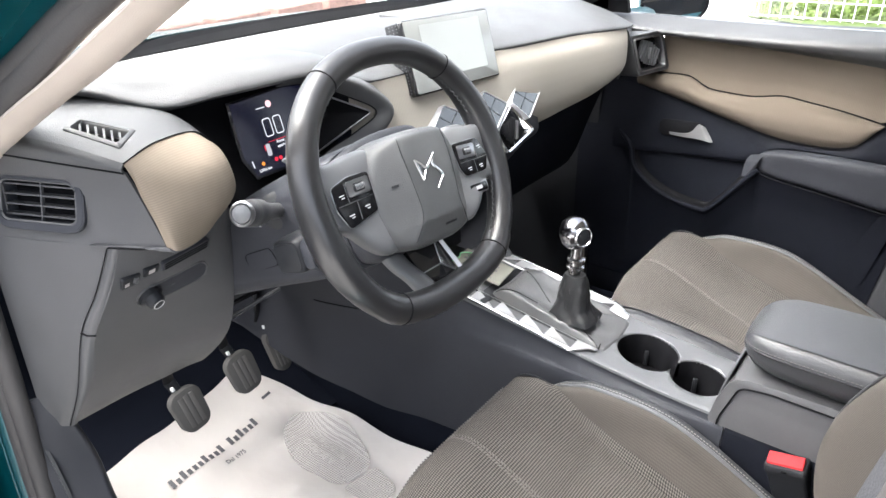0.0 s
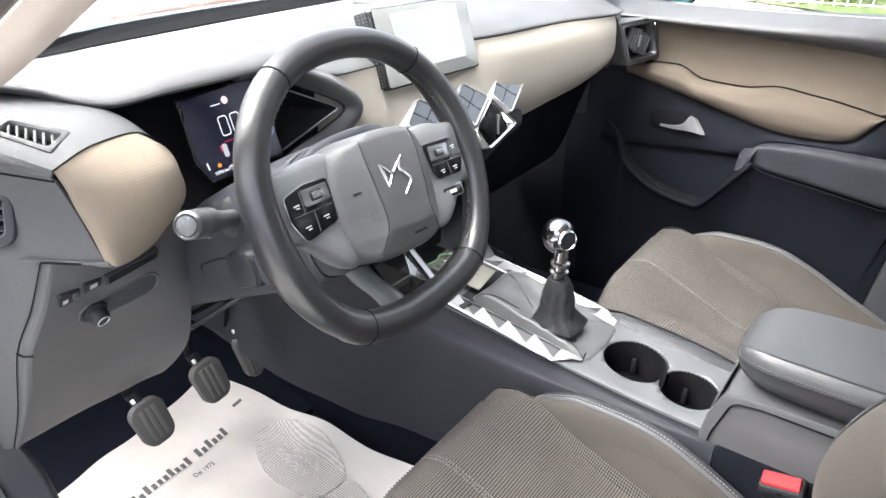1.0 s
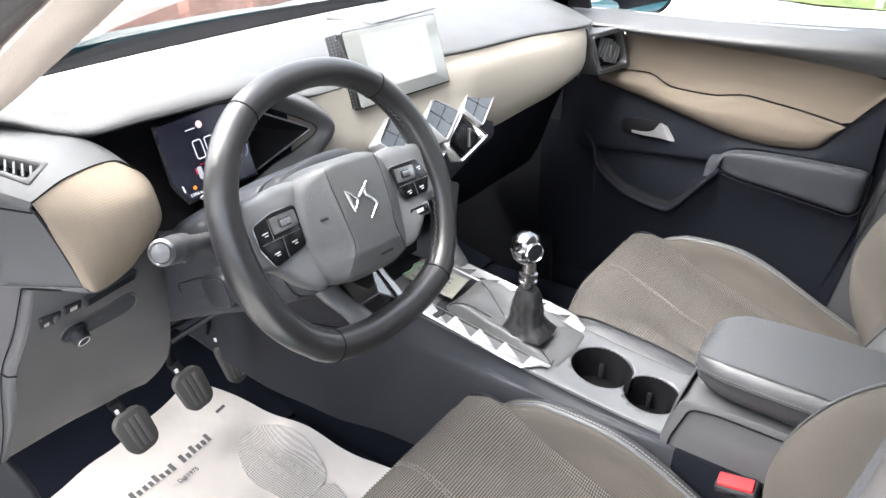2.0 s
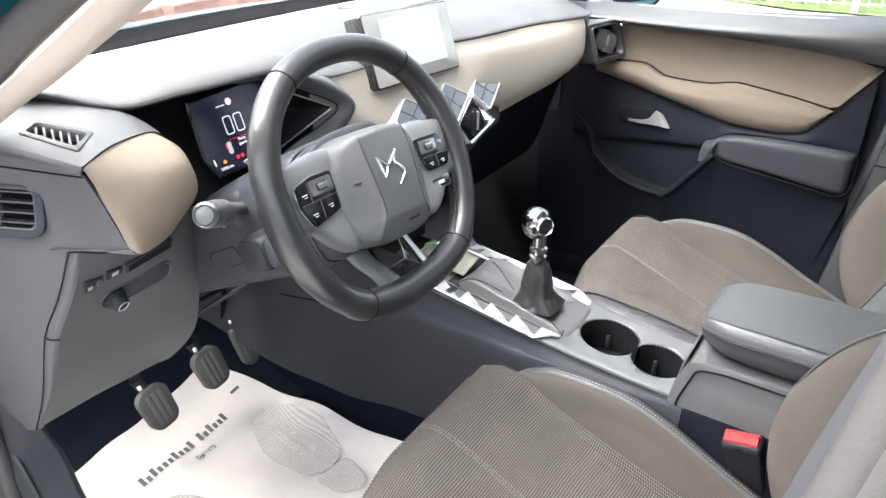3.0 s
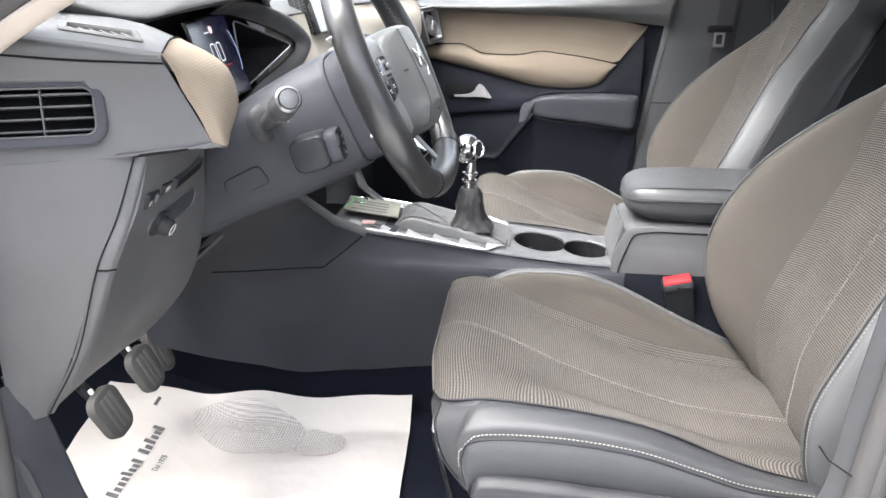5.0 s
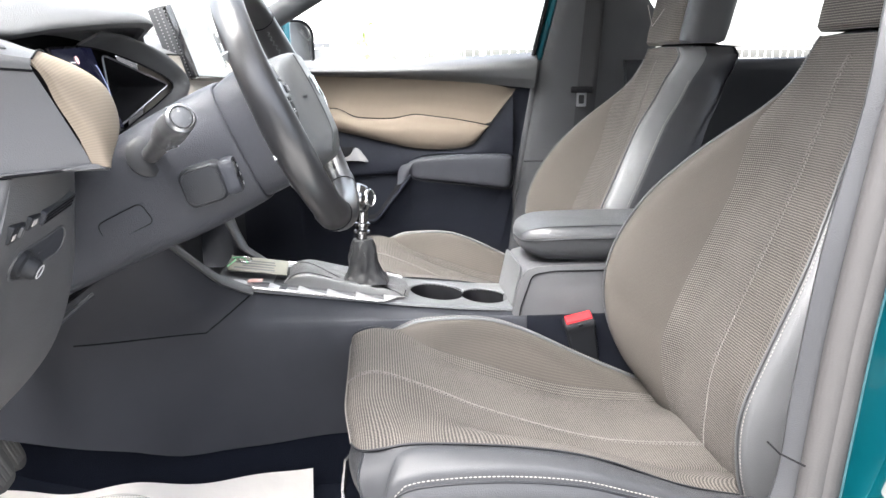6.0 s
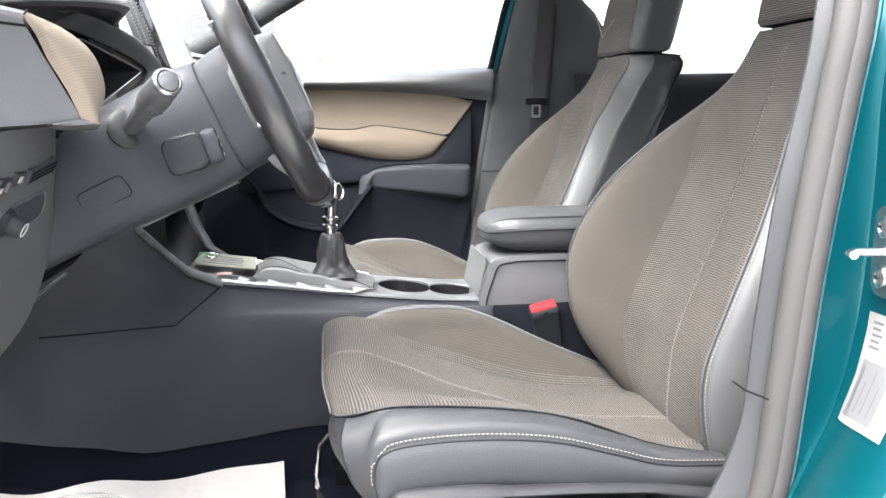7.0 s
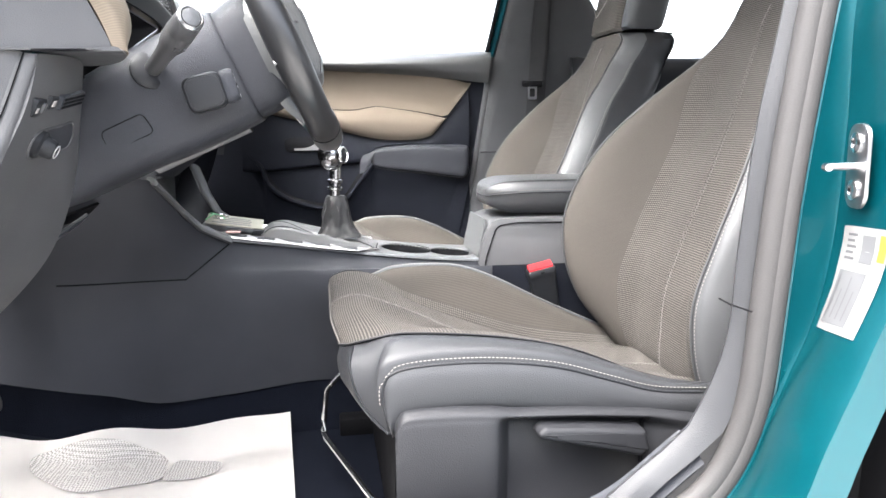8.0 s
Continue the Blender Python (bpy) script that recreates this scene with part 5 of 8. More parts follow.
# spokes with key pads
for s in (-1, 1):
    sp = []
    for x, top, bot, z in ((0.055, 0.052, -0.070, 0.004), (0.085, 0.057, -0.074, 0.010), (0.110, 0.056, -0.058, 0.010), (0.130, 0.052, -0.036, 0.008), (0.150, 0.052, -0.028, 0.005), (0.166, 0.062, -0.042, 0.002), (0.176, 0.072, -0.055, 0.0)):
        sp.append([(s * x, top, z - 0.022), (s * x, top, z - 0.004), (s * x, lerp(top, bot, 0.12), z + 0.002), (s * x, lerp(top, bot, 0.5), z), (s * x, lerp(top, bot, 0.88), z + 0.001), (s * x, bot, z - 0.005), (s * x, bot, z - 0.022)])
    spoke = part("spoke", loft([[tuple(WHEEL @ pose(0, -0.004, 0, 0, 0, -4) @ Vector(p)) for p in r] for r in sp], 24, 24, 0.003), SPOKE, wheel, "satin light grey plastic spoke")
    shape = [(-0.150, 0.030), (-0.121, 0.036), (-0.088, 0.034), (-0.092, -0.014), (-0.141, -0.022), (-0.152, 0.004)] if s < 0 else [(0.078, 0.023), (0.132, 0.019), (0.146, -0.008), (0.134, -0.029), (0.088, -0.026), (0.080, -0.013)]
    shape = [(q.x, q.y) for q in corner_path([Vector(p) for p in shape], 0.005, 3)]
    pad = part("key_pad", slab(shape, WHEEL @ pose(0, 0, 0.0100), 0.0045, 0.0014), KEYPAD, spoke, "gloss black control keys")
    part("pad_edge", tube([tuple(WHEEL @ Vector((u, v, 0.0115))) for u, v in shape], 0.0009, 6, True), SILVER, pad, "thin bright edge round the keys")
    RF = WHEEL @ (pose(-0.111, 0.021, 0.0138, 0, 0, -2) if s < 0 else pose(0.101, 0.007, 0.0138, 0, 0, -6))
    box = part("roller_frame", slab(round_profile(0.037, 0.019, 0.0025), RF, 0.0020, 0.0007), SILVER, pad, "satin silver roller frame")
    part("roller", lathe([(0.0045, -0.0085), (0.0062, -0.0075), (0.0062, 0.0075), (0.0045, 0.0085)], RF @ pose(0, 0, -0.001, 0, 90, 0), 16), DARK, box, "knurled dark roller")
    for i in range(-3, 4):
        part("roller_knurl", rbox(0.0022 * i, 0, 0.0053, 0.0010, 0.007, 0.0012, 0.0003, 1, m=RF), SILVER, box)
    for (u0, v0), (u1, v1) in (((-0.149, 0.007), (-0.094, 0.006)), ((-0.120, 0.006), (-0.122, -0.017)), ((-0.131, 0.031), (-0.132, 0.007))) if s < 0 else (((0.083, -0.006), (0.143, -0.010)), ((0.112, -0.008), (0.112, -0.027)), ((0.122, 0.017), (0.121, -0.008))):
        part("key_split", sweep([tuple(WHEEL @ Vector((u0, v0, 0.0146))), tuple(WHEEL @ Vector((u1, v1, 0.0146)))], circle(0.0006, 5), NORMAL), DASH, pad)
    for u, v in ((-0.140, 0.018), (-0.135, -0.007), (-0.107, -0.004)) if s < 0 else ((0.131, 0.007), (0.098, -0.017), (0.124, -0.019)):
        part("mark", rbox(u, v, 0.0147, 0.0080, 0.0014, 0.0005, 0, m=WHEEL), SATIN, pad)
        part("mark", rbox(u + 0.001, v - 0.003, 0.0147, 0.0050, 0.0012, 0.0005, 0, m=WHEEL), SATIN, pad)
# assist button below the right-hand keys
LB = WHEEL @ pose(0.108, -0.048, 0.0065, 0, 0, -5)
lane_key = part("assist_button", slab(round_profile(0.044, 0.017, 0.003), LB, 0.004, 0.001), SILVER, wheel, "black button in a silver frame")
part("button_face", slab(round_profile(0.038, 0.012, 0.002), LB @ pose(0, 0, 0.0038), 0.0010, 0.0003), KEYPAD, lane_key)
part("mark", rbox(0, 0, 0.0050, 0.014, 0.0050, 0.0005, 0, m=LB), SATIN, lane_key)
# lower spoke: a plastic arm, a faceted insert and a bright edge, set deeper than the cover
arm = []
for u, v, h, w in ((-0.060, -0.070, -0.030, 0.015), (-0.052, -0.098, -0.024, 0.014), (-0.043, -0.122, -0.012, 0.014), (-0.036, -0.145, -0.004, 0.016)):
    arm.append([tuple(WHEEL @ Vector(p)) for p in ((u - w, v, h - 0.012), (u - w, v, h), (u, v, h + 0.006), (u + w, v, h), (u + w, v, h - 0.012))])
lower = part("lower_spoke", loft(arm, 16, 14, 0.003), GREY, wheel, "satin grey lower spoke")
LS = [(-0.040, -0.075, -0.026), (0.022, -0.075, -0.026), (0.028, -0.142, -0.006), (0.004, -0.152, -0.004), (-0.022, -0.146, -0.006), (-0.034, -0.120, -0.014)]
bm = bmesh.new()
vs = [bm.verts.new(WHEEL @ Vector(p)) for p in LS]
peak = bm.verts.new(WHEEL @ Vector((-0.004, -0.118, -0.004)))
under = [bm.verts.new(WHEEL @ Vector((p[0], p[1], p[2] - 0.014))) for p in LS]
for i in range(6):
    j = (i + 1) % 6
    bm.faces.new((vs[i], vs[j], peak))
    bm.faces.new((vs[j], vs[i], under[i], under[j]))
insert = part("spoke_insert", bm, GLOSS, lower, "faceted gloss black insert", smooth=5)
for a, b in ((LS[5], (-0.004, -0.118, -0.004)), ((-0.004, -0.118, -0.004), LS[2]), (LS[5], LS[4]), (LS[4], LS[3]), (LS[1], (-0.004, -0.118, -0.004))):
    part("insert_edge", sweep([tuple(WHEEL @ Vector(a)), tuple(WHEEL @ Vector(b))], circle(0.0010, 6), NORMAL), SILVER, insert, "thin silver edge")
part("spoke_edge", loft([[tuple(WHEEL @ Vector((u + d, v, h + (0.004 if abs(d) < 0.003 else 0.0)))) for d in (-0.0045, 0.0, 0.0045)] for u, v, h in ((0.024, -0.072, -0.024), (0.028, -0.100, -0.017), (0.032, -0.142, -0.003), (0.024, -0.156, -0.001))], 14, 6, 0.004), TRIMSILVER, lower, "satin silver edge")


# ---- centre console ----
console = thing("centre_console", "dark grey plastic centre console between the front seats", "console")


def console_top(y):
    return curve_at([(-0.75, 0.515), (-0.33, 0.519), (-0.16, 0.533), (0.05, 0.562), (0.153, 0.577), (0.22, 0.586), (0.34, 0.59)], y)


CUPS = [(0.006, -0.190, 0.052), (-0.006, -0.284, 0.046)]
# top deck with round openings for the cups
deck = bmesh.new()
rows = []
for y in np.linspace(0.22, -0.345, 24):
    w = curve_at([(-0.36, 0.080), (-0.1, 0.086), (0.22, 0.095)], y)
    z = console_top(y)
    rows.append([(-w, y, z), (-w * 0.93, y, z + 0.005), (-w * 0.5, y, z + 0.004), (0, y, z + 0.004), (w * 0.5, y, z + 0.004), (w * 0.93, y, z + 0.005), (w, y, z)])
deck_ob = part("deck", loft(rows, 40, 20, 0.004), GREY, console, "satin grey console deck")
for cx, cy, cr in CUPS:
    cut(deck_ob, lathe([(cr, -0.12), (cr, 0.06)], pose(cx, cy, 0.545), 40))
    bowl = lathe([(cr + 0.002, 0.0030), (cr + 0.001, 0.0044), (cr, 0.0025), (cr - 0.001, -0.028), (cr - 0.002, -0.06), (0.001, -0.062)], pose(cx, cy, console_top(cy)) @ pose(0, 0, 0, 4.5), 48, cap=False)
    # an opening joins the two bowls
    ox, oy, orad = next(c for c in CUPS if c[0] != cx)
    bmesh.ops.delete(bowl, geom=[f for f in bowl.faces if math.hypot(f.calc_center_median().x - ox, f.calc_center_median().y - oy) < orad + 0.002 and f.calc_center_median().z > console_top(cy) - 0.03], context="FACES")
    cup = part("cup_holder", bowl, BLACK, console, "dark cup holder")
    for a in (20, 140, 260):
        part("cup_clip", rbox(cr - 0.006, 0, -0.032, 0.005, 0.008, 0.030, 0.002, m=pose(cx, cy, console_top(cy) - 0.008, 0, 0, a)), DARK, cup)
# flanks, flaring to the front
for s in (-1, 1):
    rows = []
    for y in np.linspace(0.72, -0.72, 44):
        z = curve_at([(-0.75, 0.515), (-0.33, 0.517), (-0.16, 0.530), (0.05, 0.559), (0.153, 0.574), (0.20, 0.605), (0.235, 0.66), (0.26, 0.70), (0.46, 0.70), (0.72, 0.68)], y)
        w = curve_at([(-0.72, 0.086), (-0.36, 0.082), (-0.1, 0.0875), (0.153, 0.0935), (0.2, 0.118), (0.235, 0.165), (0.26, 0.21), (0.34, 0.24), (0.46, 0.25), (0.72, 0.26)], y)
        low = curve_at([(-0.72, 0.088), (-0.34, 0.090), (-0.15, 0.105), (0.1, 0.115), (0.228, 0.122), (0.44, 0.20), (0.72, 0.22)], y)
        bot = curve_at([(-0.72, 0.25), (-0.02, 0.305), (0.18, 0.288), (0.28, 0.290), (0.365, 0.325), (0.55, 0.38), (0.72, 0.42)], y)
        rows.append([(s * (w - 0.004), y, z), (s * w, y, z - 0.008), (s * lerp(w, low, 0.5), y, lerp(z, 0.5, 0.55)), (s * low, y, min(0.50, z - 0.03)), (s * (low + 0.008), y, lerp(0.42, bot, 0.4)), (s * (low + 0.012), y, bot)])
    flank = part("flank", loft(rows[:33], 50, 20, 0.004), LOWER, console, "grained charcoal console flank")
    # same flank; shade between seat and console is put into its colour
    part("rear_flank", loft([[(x - s * 0.0015, y - 0.002, z) for x, y, z in r] for r in rows[32:]], 16, 20, 0.004), SHADE, console, "rear flank, same plastic darkened for shade")
    # bright edge of the fin that rises to the dash
    part("fin_edge", sweep([(s * 0.0935, 0.150, 0.578), (s * 0.116, 0.198, 0.606), (s * 0.150, 0.226, 0.645), (s * 0.205, 0.255, 0.698)], [(0.016 * u, 0.006 * v) for u, v in circle(1, 14)], (0, -0.5, 0.8)), DASH, console)
    tree = BVHTree.FromPolygons([v.co for v in flank.data.vertices], [p.vertices[:] for p in flank.data.polygons])
    line = []
    for y, z in [(lerp(0.150, 0.228, k), lerp(0.572, 0.512, k)) for k in np.linspace(0, 1, 10)] + [(lerp(0.228, 0.42, k), lerp(0.512, 0.526, k)) for k in np.linspace(0.05, 1, 18)]:
        spot = tree.ray_cast(Vector((s * 1.0, y, z)), Vector((-s, 0, 0)))[0]
        if spot is not None:
            line.append(tuple(spot))
    part("joint", tube(line, 0.0015, 6), BLACK, console)
    rows = [[(s * 0.118, y, curve_at([(-0.02, 0.31), (0.18, 0.292), (0.28, 0.294), (0.365, 0.33), (0.55, 0.385), (0.72, 0.425)], y)), (s * 0.14, y, 0.205)] for y in np.linspace(0.72, -0.7, 20)]
    part("tunnel_carpet", sheet(rows), CARPET, console, "black carpet beside the tunnel")
# tray ahead of the lever
part("tray", rbox(0, 0.19, 0.570, 0.17, 0.20, 0.012, 0.004), DARK, console)
part("tray_wall", rbox(0, 0.285, 0.63, 0.22, 0.012, 0.12, 0.004), DARK, console)
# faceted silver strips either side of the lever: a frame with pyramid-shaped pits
# silver pits, with the shade inside them put into a dark colour
PIT_SHADE = grained("silver trim pits toned for shade", (0.040, 0.041, 0.043), 0.35, 50, 0.0)


def strip_z(x, y):
    return console_top(y) + curve_at([(0.048, 0.0065), (0.054, 0.0088), (0.076, 0.0088), (0.082, 0.0055)], abs(x))


for s in (-1, 1):
    bm = bmesh.new()
    XS = (0.0600, 0.0615, 0.0635, 0.0920, 0.0945, 0.0975)

    def place(x, y, dz=0.0):
        """A point of the strip; its rear end draws in to a rounded corner."""
        k = smooth((-0.086 - y) / 0.036)
        x = lerp(x, min(x, 0.066), 0.85 * k)
        return (0.007 + s * x, y, strip_z(x - 0.012, y) + dz)

    def band(x0, x1, y0, y1):
        bm.faces.new([bm.verts.new(place(x, y)) for x, y in ((x0, y0), (x1, y0), (x1, y1), (x0, y1))])

    ys = [0.186]
    for i in range(5):
        ys += [0.170 - 0.052 * i, 0.170 - 0.052 * i - 0.0480]
    ys += [-0.094, -0.102, -0.110, -0.118, -0.124]
    for k, (y0, y1) in enumerate(zip(ys, ys[1:])):
        for x0, x1 in ((XS[0], XS[1]), (XS[1], XS[2]), (XS[3], XS[4]), (XS[4], XS[5])):
            band(x0, x1, y0, y1)
        if k % 2 == 0 or k > 9:
            band(XS[2], XS[3], y0, y1)
    strip = part("trim_strip", bm, TRIMSILVER, console, "faceted satin silver trim strip", smooth=10)
    for k in range(1, 11, 2):
        y0, y1 = ys[k], ys[k + 1]
        inner_front, outer_front, outer_rear, inner_rear = (XS[2], y0), (XS[3], y0), (XS[3], y1), (XS[2], y1)
        bevel = bmesh.new()
        tips = [bevel.verts.new(place(x, y, dz)) for (x, y), dz in ((inner_front, 0), (outer_front, 0), (outer_rear, 0), ((lerp(XS[2], XS[3], 0.45), lerp(y0, y1, 0.55)), -0.004))]
        bevel.faces.new((tips[0], tips[1], tips[3]))
        bevel.faces.new((tips[1], tips[2], tips[3]))
        part("facet", bevel, TRIMSILVER, strip, smooth=5)
        pit = bmesh.new()
        rim3 = [pit.verts.new(place(x, y, dz)) for (x, y), dz in ((inner_front, 0), ((lerp(XS[2], XS[3], 0.45), lerp(y0, y1, 0.55)), -0.004), (outer_rear, 0), (inner_rear, 0))]
        deep = pit.verts.new(place(lerp(XS[2], XS[3], 0.22), lerp(y0, y1, 0.78), -0.020))
        for q in range(4):
            pit.faces.new((rim3[q], rim3[(q + 1) % 4], deep))
        part("pit", pit, PIT_SHADE, strip, smooth=5)
    part("strip_edge", tube([place(0.0985, y, 0.0005) for y in np.linspace(0.186, -0.124, 26)], 0.0012, 6), CHROME, strip, "thin bright edge")
# gaiter plate: stitched leather stretched over a frame, sagging towards the lever
rows = []
for y, w, dz, sag in ((0.100, 0.050, 0.003, 0.0), (0.096, 0.054, 0.012, 0.0), (0.080, 0.057, 0.024, -0.001), (0.055, 0.058, 0.030, 0.001), (0.020, 0.058, 0.027, 0.006), (-0.020, 0.058, 0.0235, 0.008), (-0.060, 0.058, 0.020, 0.007), (-0.095, 0.058, 0.015, 0.004), (-0.118, 0.058, 0.010, 0.001), (-0.130, 0.056, 0.0065, 0.0), (-0.134, 0.054, 0.001, 0.0)):
    z = console_top(y)
    rows.append([(0.007 + u * w, y - 0.004 * (1 - abs(u)), z + dz * h - sag * g) for u, h, g in ((-1.04, 0.1, 0), (-1.0, 0.55, 0), (-0.93, 0.92, 0.0), (-0.80, 1.0, 0.3), (-0.45, 0.97, 1.0), (0.0, 1.0, 1.2), (0.45, 0.97, 1.0), (0.80, 1.0, 0.3), (0.93, 0.92, 0.0), (1.0, 0.55, 0), (1.04, 0.1, 0))])
plate_bm = loft(rows, 48, 44)
for v in plate_bm.verts:
    near = math.hypot(v.co.x + 0.004, v.co.y + 0.045)
    v.co.z += 0.0016 * math.sin(9 * math.atan2(v.co.y + 0.045, v.co.x + 0.004) + 60 * near) * smooth((0.075 - near) / 0.03)
frame_plate = part("gaiter_plate", plate_bm, PLATE, console, "stitched leather plate round the gear lever, paler for reflected sky")
tree = BVHTree.FromPolygons([v.co for v in frame_plate.data.vertices], [p.vertices[:] for p in frame_plate.data.polygons])


def on_plate(x, y):
    spot = tree.ray_cast(Vector((x, y, 0.8)), Vector((0, 0, -1)))[0]
    return tuple(spot + Vector((0, 0, 0.0006))) if spot is not None else (x, y, console_top(y) + 0.02)


bm = threads([on_plate(lerp(0.040, -0.006, k), lerp(0.074, -0.004, k)) for k in np.linspace(0, 1, 12)], 0.0052, 0.0009)
threads([on_plate(lerp(-0.050, -0.030, k), lerp(-0.124, -0.080, k)) for k in np.linspace(0, 1, 8)], 0.0052, 0.0009, bm=bm)
threads([on_plate(lerp(0.062, 0.036, k), lerp(-0.120, -0.082, k)) for k in np.linspace(0, 1, 8)], 0.0052, 0.0009, bm=bm)
part("stitching", bm, DASH, frame_plate)
for (x0, y0), (x1, y1) in (((0.043, 0.077), (-0.003, -0.001)), ((-0.053, -0.127), (-0.033, -0.083)), ((-0.046, 0.090), (-0.030, 0.010))):
    part("plate_seam", tube([on_plate(lerp(x0, x1, k), lerp(y0, y1, k)) for k in np.linspace(0, 1, 12)], 0.0009, 6), BLACK, frame_plate)
# storage box with padded lid
BOXP = [(-0.325, 0.515), (-0.332, 0.552), (-0.344, 0.586), (-0.354, 0.597), (-0.372, 0.602), (-0.42, 0.604), (-0.72, 0.604), (-0.72, 0.45), (-0.325, 0.45)]
rows = []
for x in (-0.083, -0.080, 0.080, 0.083):
    k = 0.004 if abs(x) > 0.082 else 0.0
    rows.append([(x, y - k, z - (k if z > 0.46 else 0)) for y, z in BOXP])
bin_ob = part("storage_box", sheet(rows, closed=True, cap=True), PLASTIC, console, "charcoal storage box below the armrest")
FP = frame_of((0.0, -0.3335, 0.563), (1, 0, 0), (0, -0.19, 0.98))
face_plate = part("front_plate", slab(round_profile(0.148, 0.076, 0.010), FP, 0.004, 0.0015), GREY, bin_ob, "satin grey front plate of the storage box")
for u in (-0.046, -0.018):
    port = part("port", slab(round_profile(0.020, 0.024, 0.004), FP @ pose(u, -0.008, 0.0036), 0.0016, 0.0005), CHROME, face_plate, "chrome-edged power socket")
    part("port_slot", slab(round_profile(0.013, 0.016, 0.002), FP @ pose(u, -0.008, 0.0050), 0.0008), BLACK, port)
arch = corner_path([Vector(p) for p in ((-0.338, 0.47), (-0.340, 0.522), (-0.362, 0.588), (-0.402, 0.594), (-0.70, 0.590), (-0.70, 0.47))], 0.012, 6)
for side in (-1, 1):
    SIDE = frame_of((side * 0.0825, 0, 0), (0, -side, 0), (0, 0, 1))
    panel_ob = part("side_panel", slab([(-side * q.x, q.y) for q in arch], SIDE, 0.0018, 0.0006), SHADE, bin_ob, "matt charcoal side panel")
    part("joint", tube([(side * 0.0838, q.x, q.y) for q in arch], 0.0013, 6, True), BLACK, panel_ob)
lid_rows = []
for y, w, zb, zt in ((-0.345, 0.022, 0.638, 0.650), (-0.349, 0.046, 0.630, 0.659), (-0.360, 0.063, 0.622, 0.668), (-0.380, 0.075, 0.615, 0.674), (-0.41, 0.082, 0.610, 0.677), (-0.50, 0.086, 0.607, 0.678), (-0.62, 0.086, 0.607, 0.677), (-0.72, 0.083, 0.610, 0.673)):
    lid_rows.append([(u * w / 0.083 * (1 + 0.10 * min(0, v / 0.027 - 0.2)), y, (zb + zt) / 2 + v * (zt - zb) / 0.054) for u, v in round_profile(0.166, 0.054, 0.020, 6)])
lid = part("armrest_lid", smooth_rings(lid_rows, 56, 24), LIDSKIN, console, "padded leatherette armrest lid, paler for the sky's sheen")
pts = [(-w - 0.0012, y, z) for y, w, z in ((-0.346, 0.024, 0.644), (-0.350, 0.0465, 0.645), (-0.360, 0.063, 0.648), (-0.380, 0.075, 0.651), (-0.41, 0.082, 0.653), (-0.50, 0.086, 0.654), (-0.62, 0.086, 0.654), (-0.70, 0.0835, 0.652))]
pts = [(0.02, -0.343, 0.644)] + pts
part("piping", tube(spline(pts, 40), 0.0013, 6), DARK, lid)
part("stitching", threads([(x + 0.0002, y, z + 0.005) for x, y, z in spline(pts[2:], 40)], 0.0055, 0.0006), SEAM, lid)

# card and keys lying in the tray
CARD = pose(-0.004, 0.149, 0.600, 9, -10, 2)
card = part("parking_card", rbox(0, 0, 0, 0.060, 0.108, 0.0030, 0.001, m=CARD), grained("greenish grey card", (0.13, 0.128, 0.105), 0.6, 100, 0.0), None)
tagged(card, "greenish grey printed card lying in the console tray", "card")
for i in range(4):
    part("print_bar", rbox(-0.020 + 0.011 * i, 0.006 - 0.006 * (i % 2), 0.0017, 0.0048, 0.074 - 0.016 * (i % 2), 0.0006, 0, m=CARD), INK, card)
scrap = part("paper_scrap", rbox(-0.069, 0.146, 0.5895, 0.017, 0.026, 0.0020, 0.0006), grained("pinkish paper", (0.34, 0.22, 0.20), 0.7, 100, 0.0), None)
tagged(scrap, "small pinkish paper scrap lying on the silver trim", "paper")
keys = thing("key_ring", "thin green cord loop with metal key ring", "key ring")
part("cord", tube(spline([(-0.040, 0.200, 0.610), (-0.030, 0.186, 0.620), (-0.008, 0.196, 0.618), (0.012, 0.180, 0.612), (-0.010, 0.168, 0.607)], 24), 0.0013, 6), grained("green cord", (0.08, 0.25, 0.12), 0.6, 100, 0.0), keys)
part("ring", tube([(0.008 + 0.012 * math.cos(a), 0.176 + 0.012 * math.sin(a), 0.6095 + 0.0019 * math.sin(a) + 0.0021 * math.cos(a)) for a in np.linspace(0, 2 * math.pi, 20)[:-1]], 0.001, 6, True), CHROME, keys)

# ---- gear lever ----
gear = thing("gear_lever", "manual gear lever with chrome ball knob and leather gaiter", "gear lever")
GM = pose(-0.010, -0.042, 0.728, 3, 0, 0)
knob = part("knob", lathe([(0.006, -0.030), (0.013, -0.028), (0.021, -0.020), (0.0262, -0.006), (0.0268, 0.004), (0.0235, 0.015), (0.016, 0.023), (0.006, 0.0265), (0.0005, 0.027)], GM, 32), grained("smoked metal", (0.22, 0.22, 0.23), 0.16, 50, 0.0, metal=1.0), gear, "smoked metal ball knob")
FACE_M = GM @ frame_of((-0.012, -0.0205, 0.002), (0.86, -0.5, 0), (0.1, 0.1, 1))
part("knob_ring", lathe([(0.0165, 0.0), (0.0170, 0.004), (0.0150, 0.0062), (0.0135, 0.004), (0.0125, 0.0)], FACE_M, 28, cap=False), CHROME, knob, "polished ring")
part("knob_cap", lathe([(0.0135, 0.001), (0.012, 0.0042), (0.006, 0.0055), (0.0005, 0.0058)], FACE_M, 24), DARK, knob)
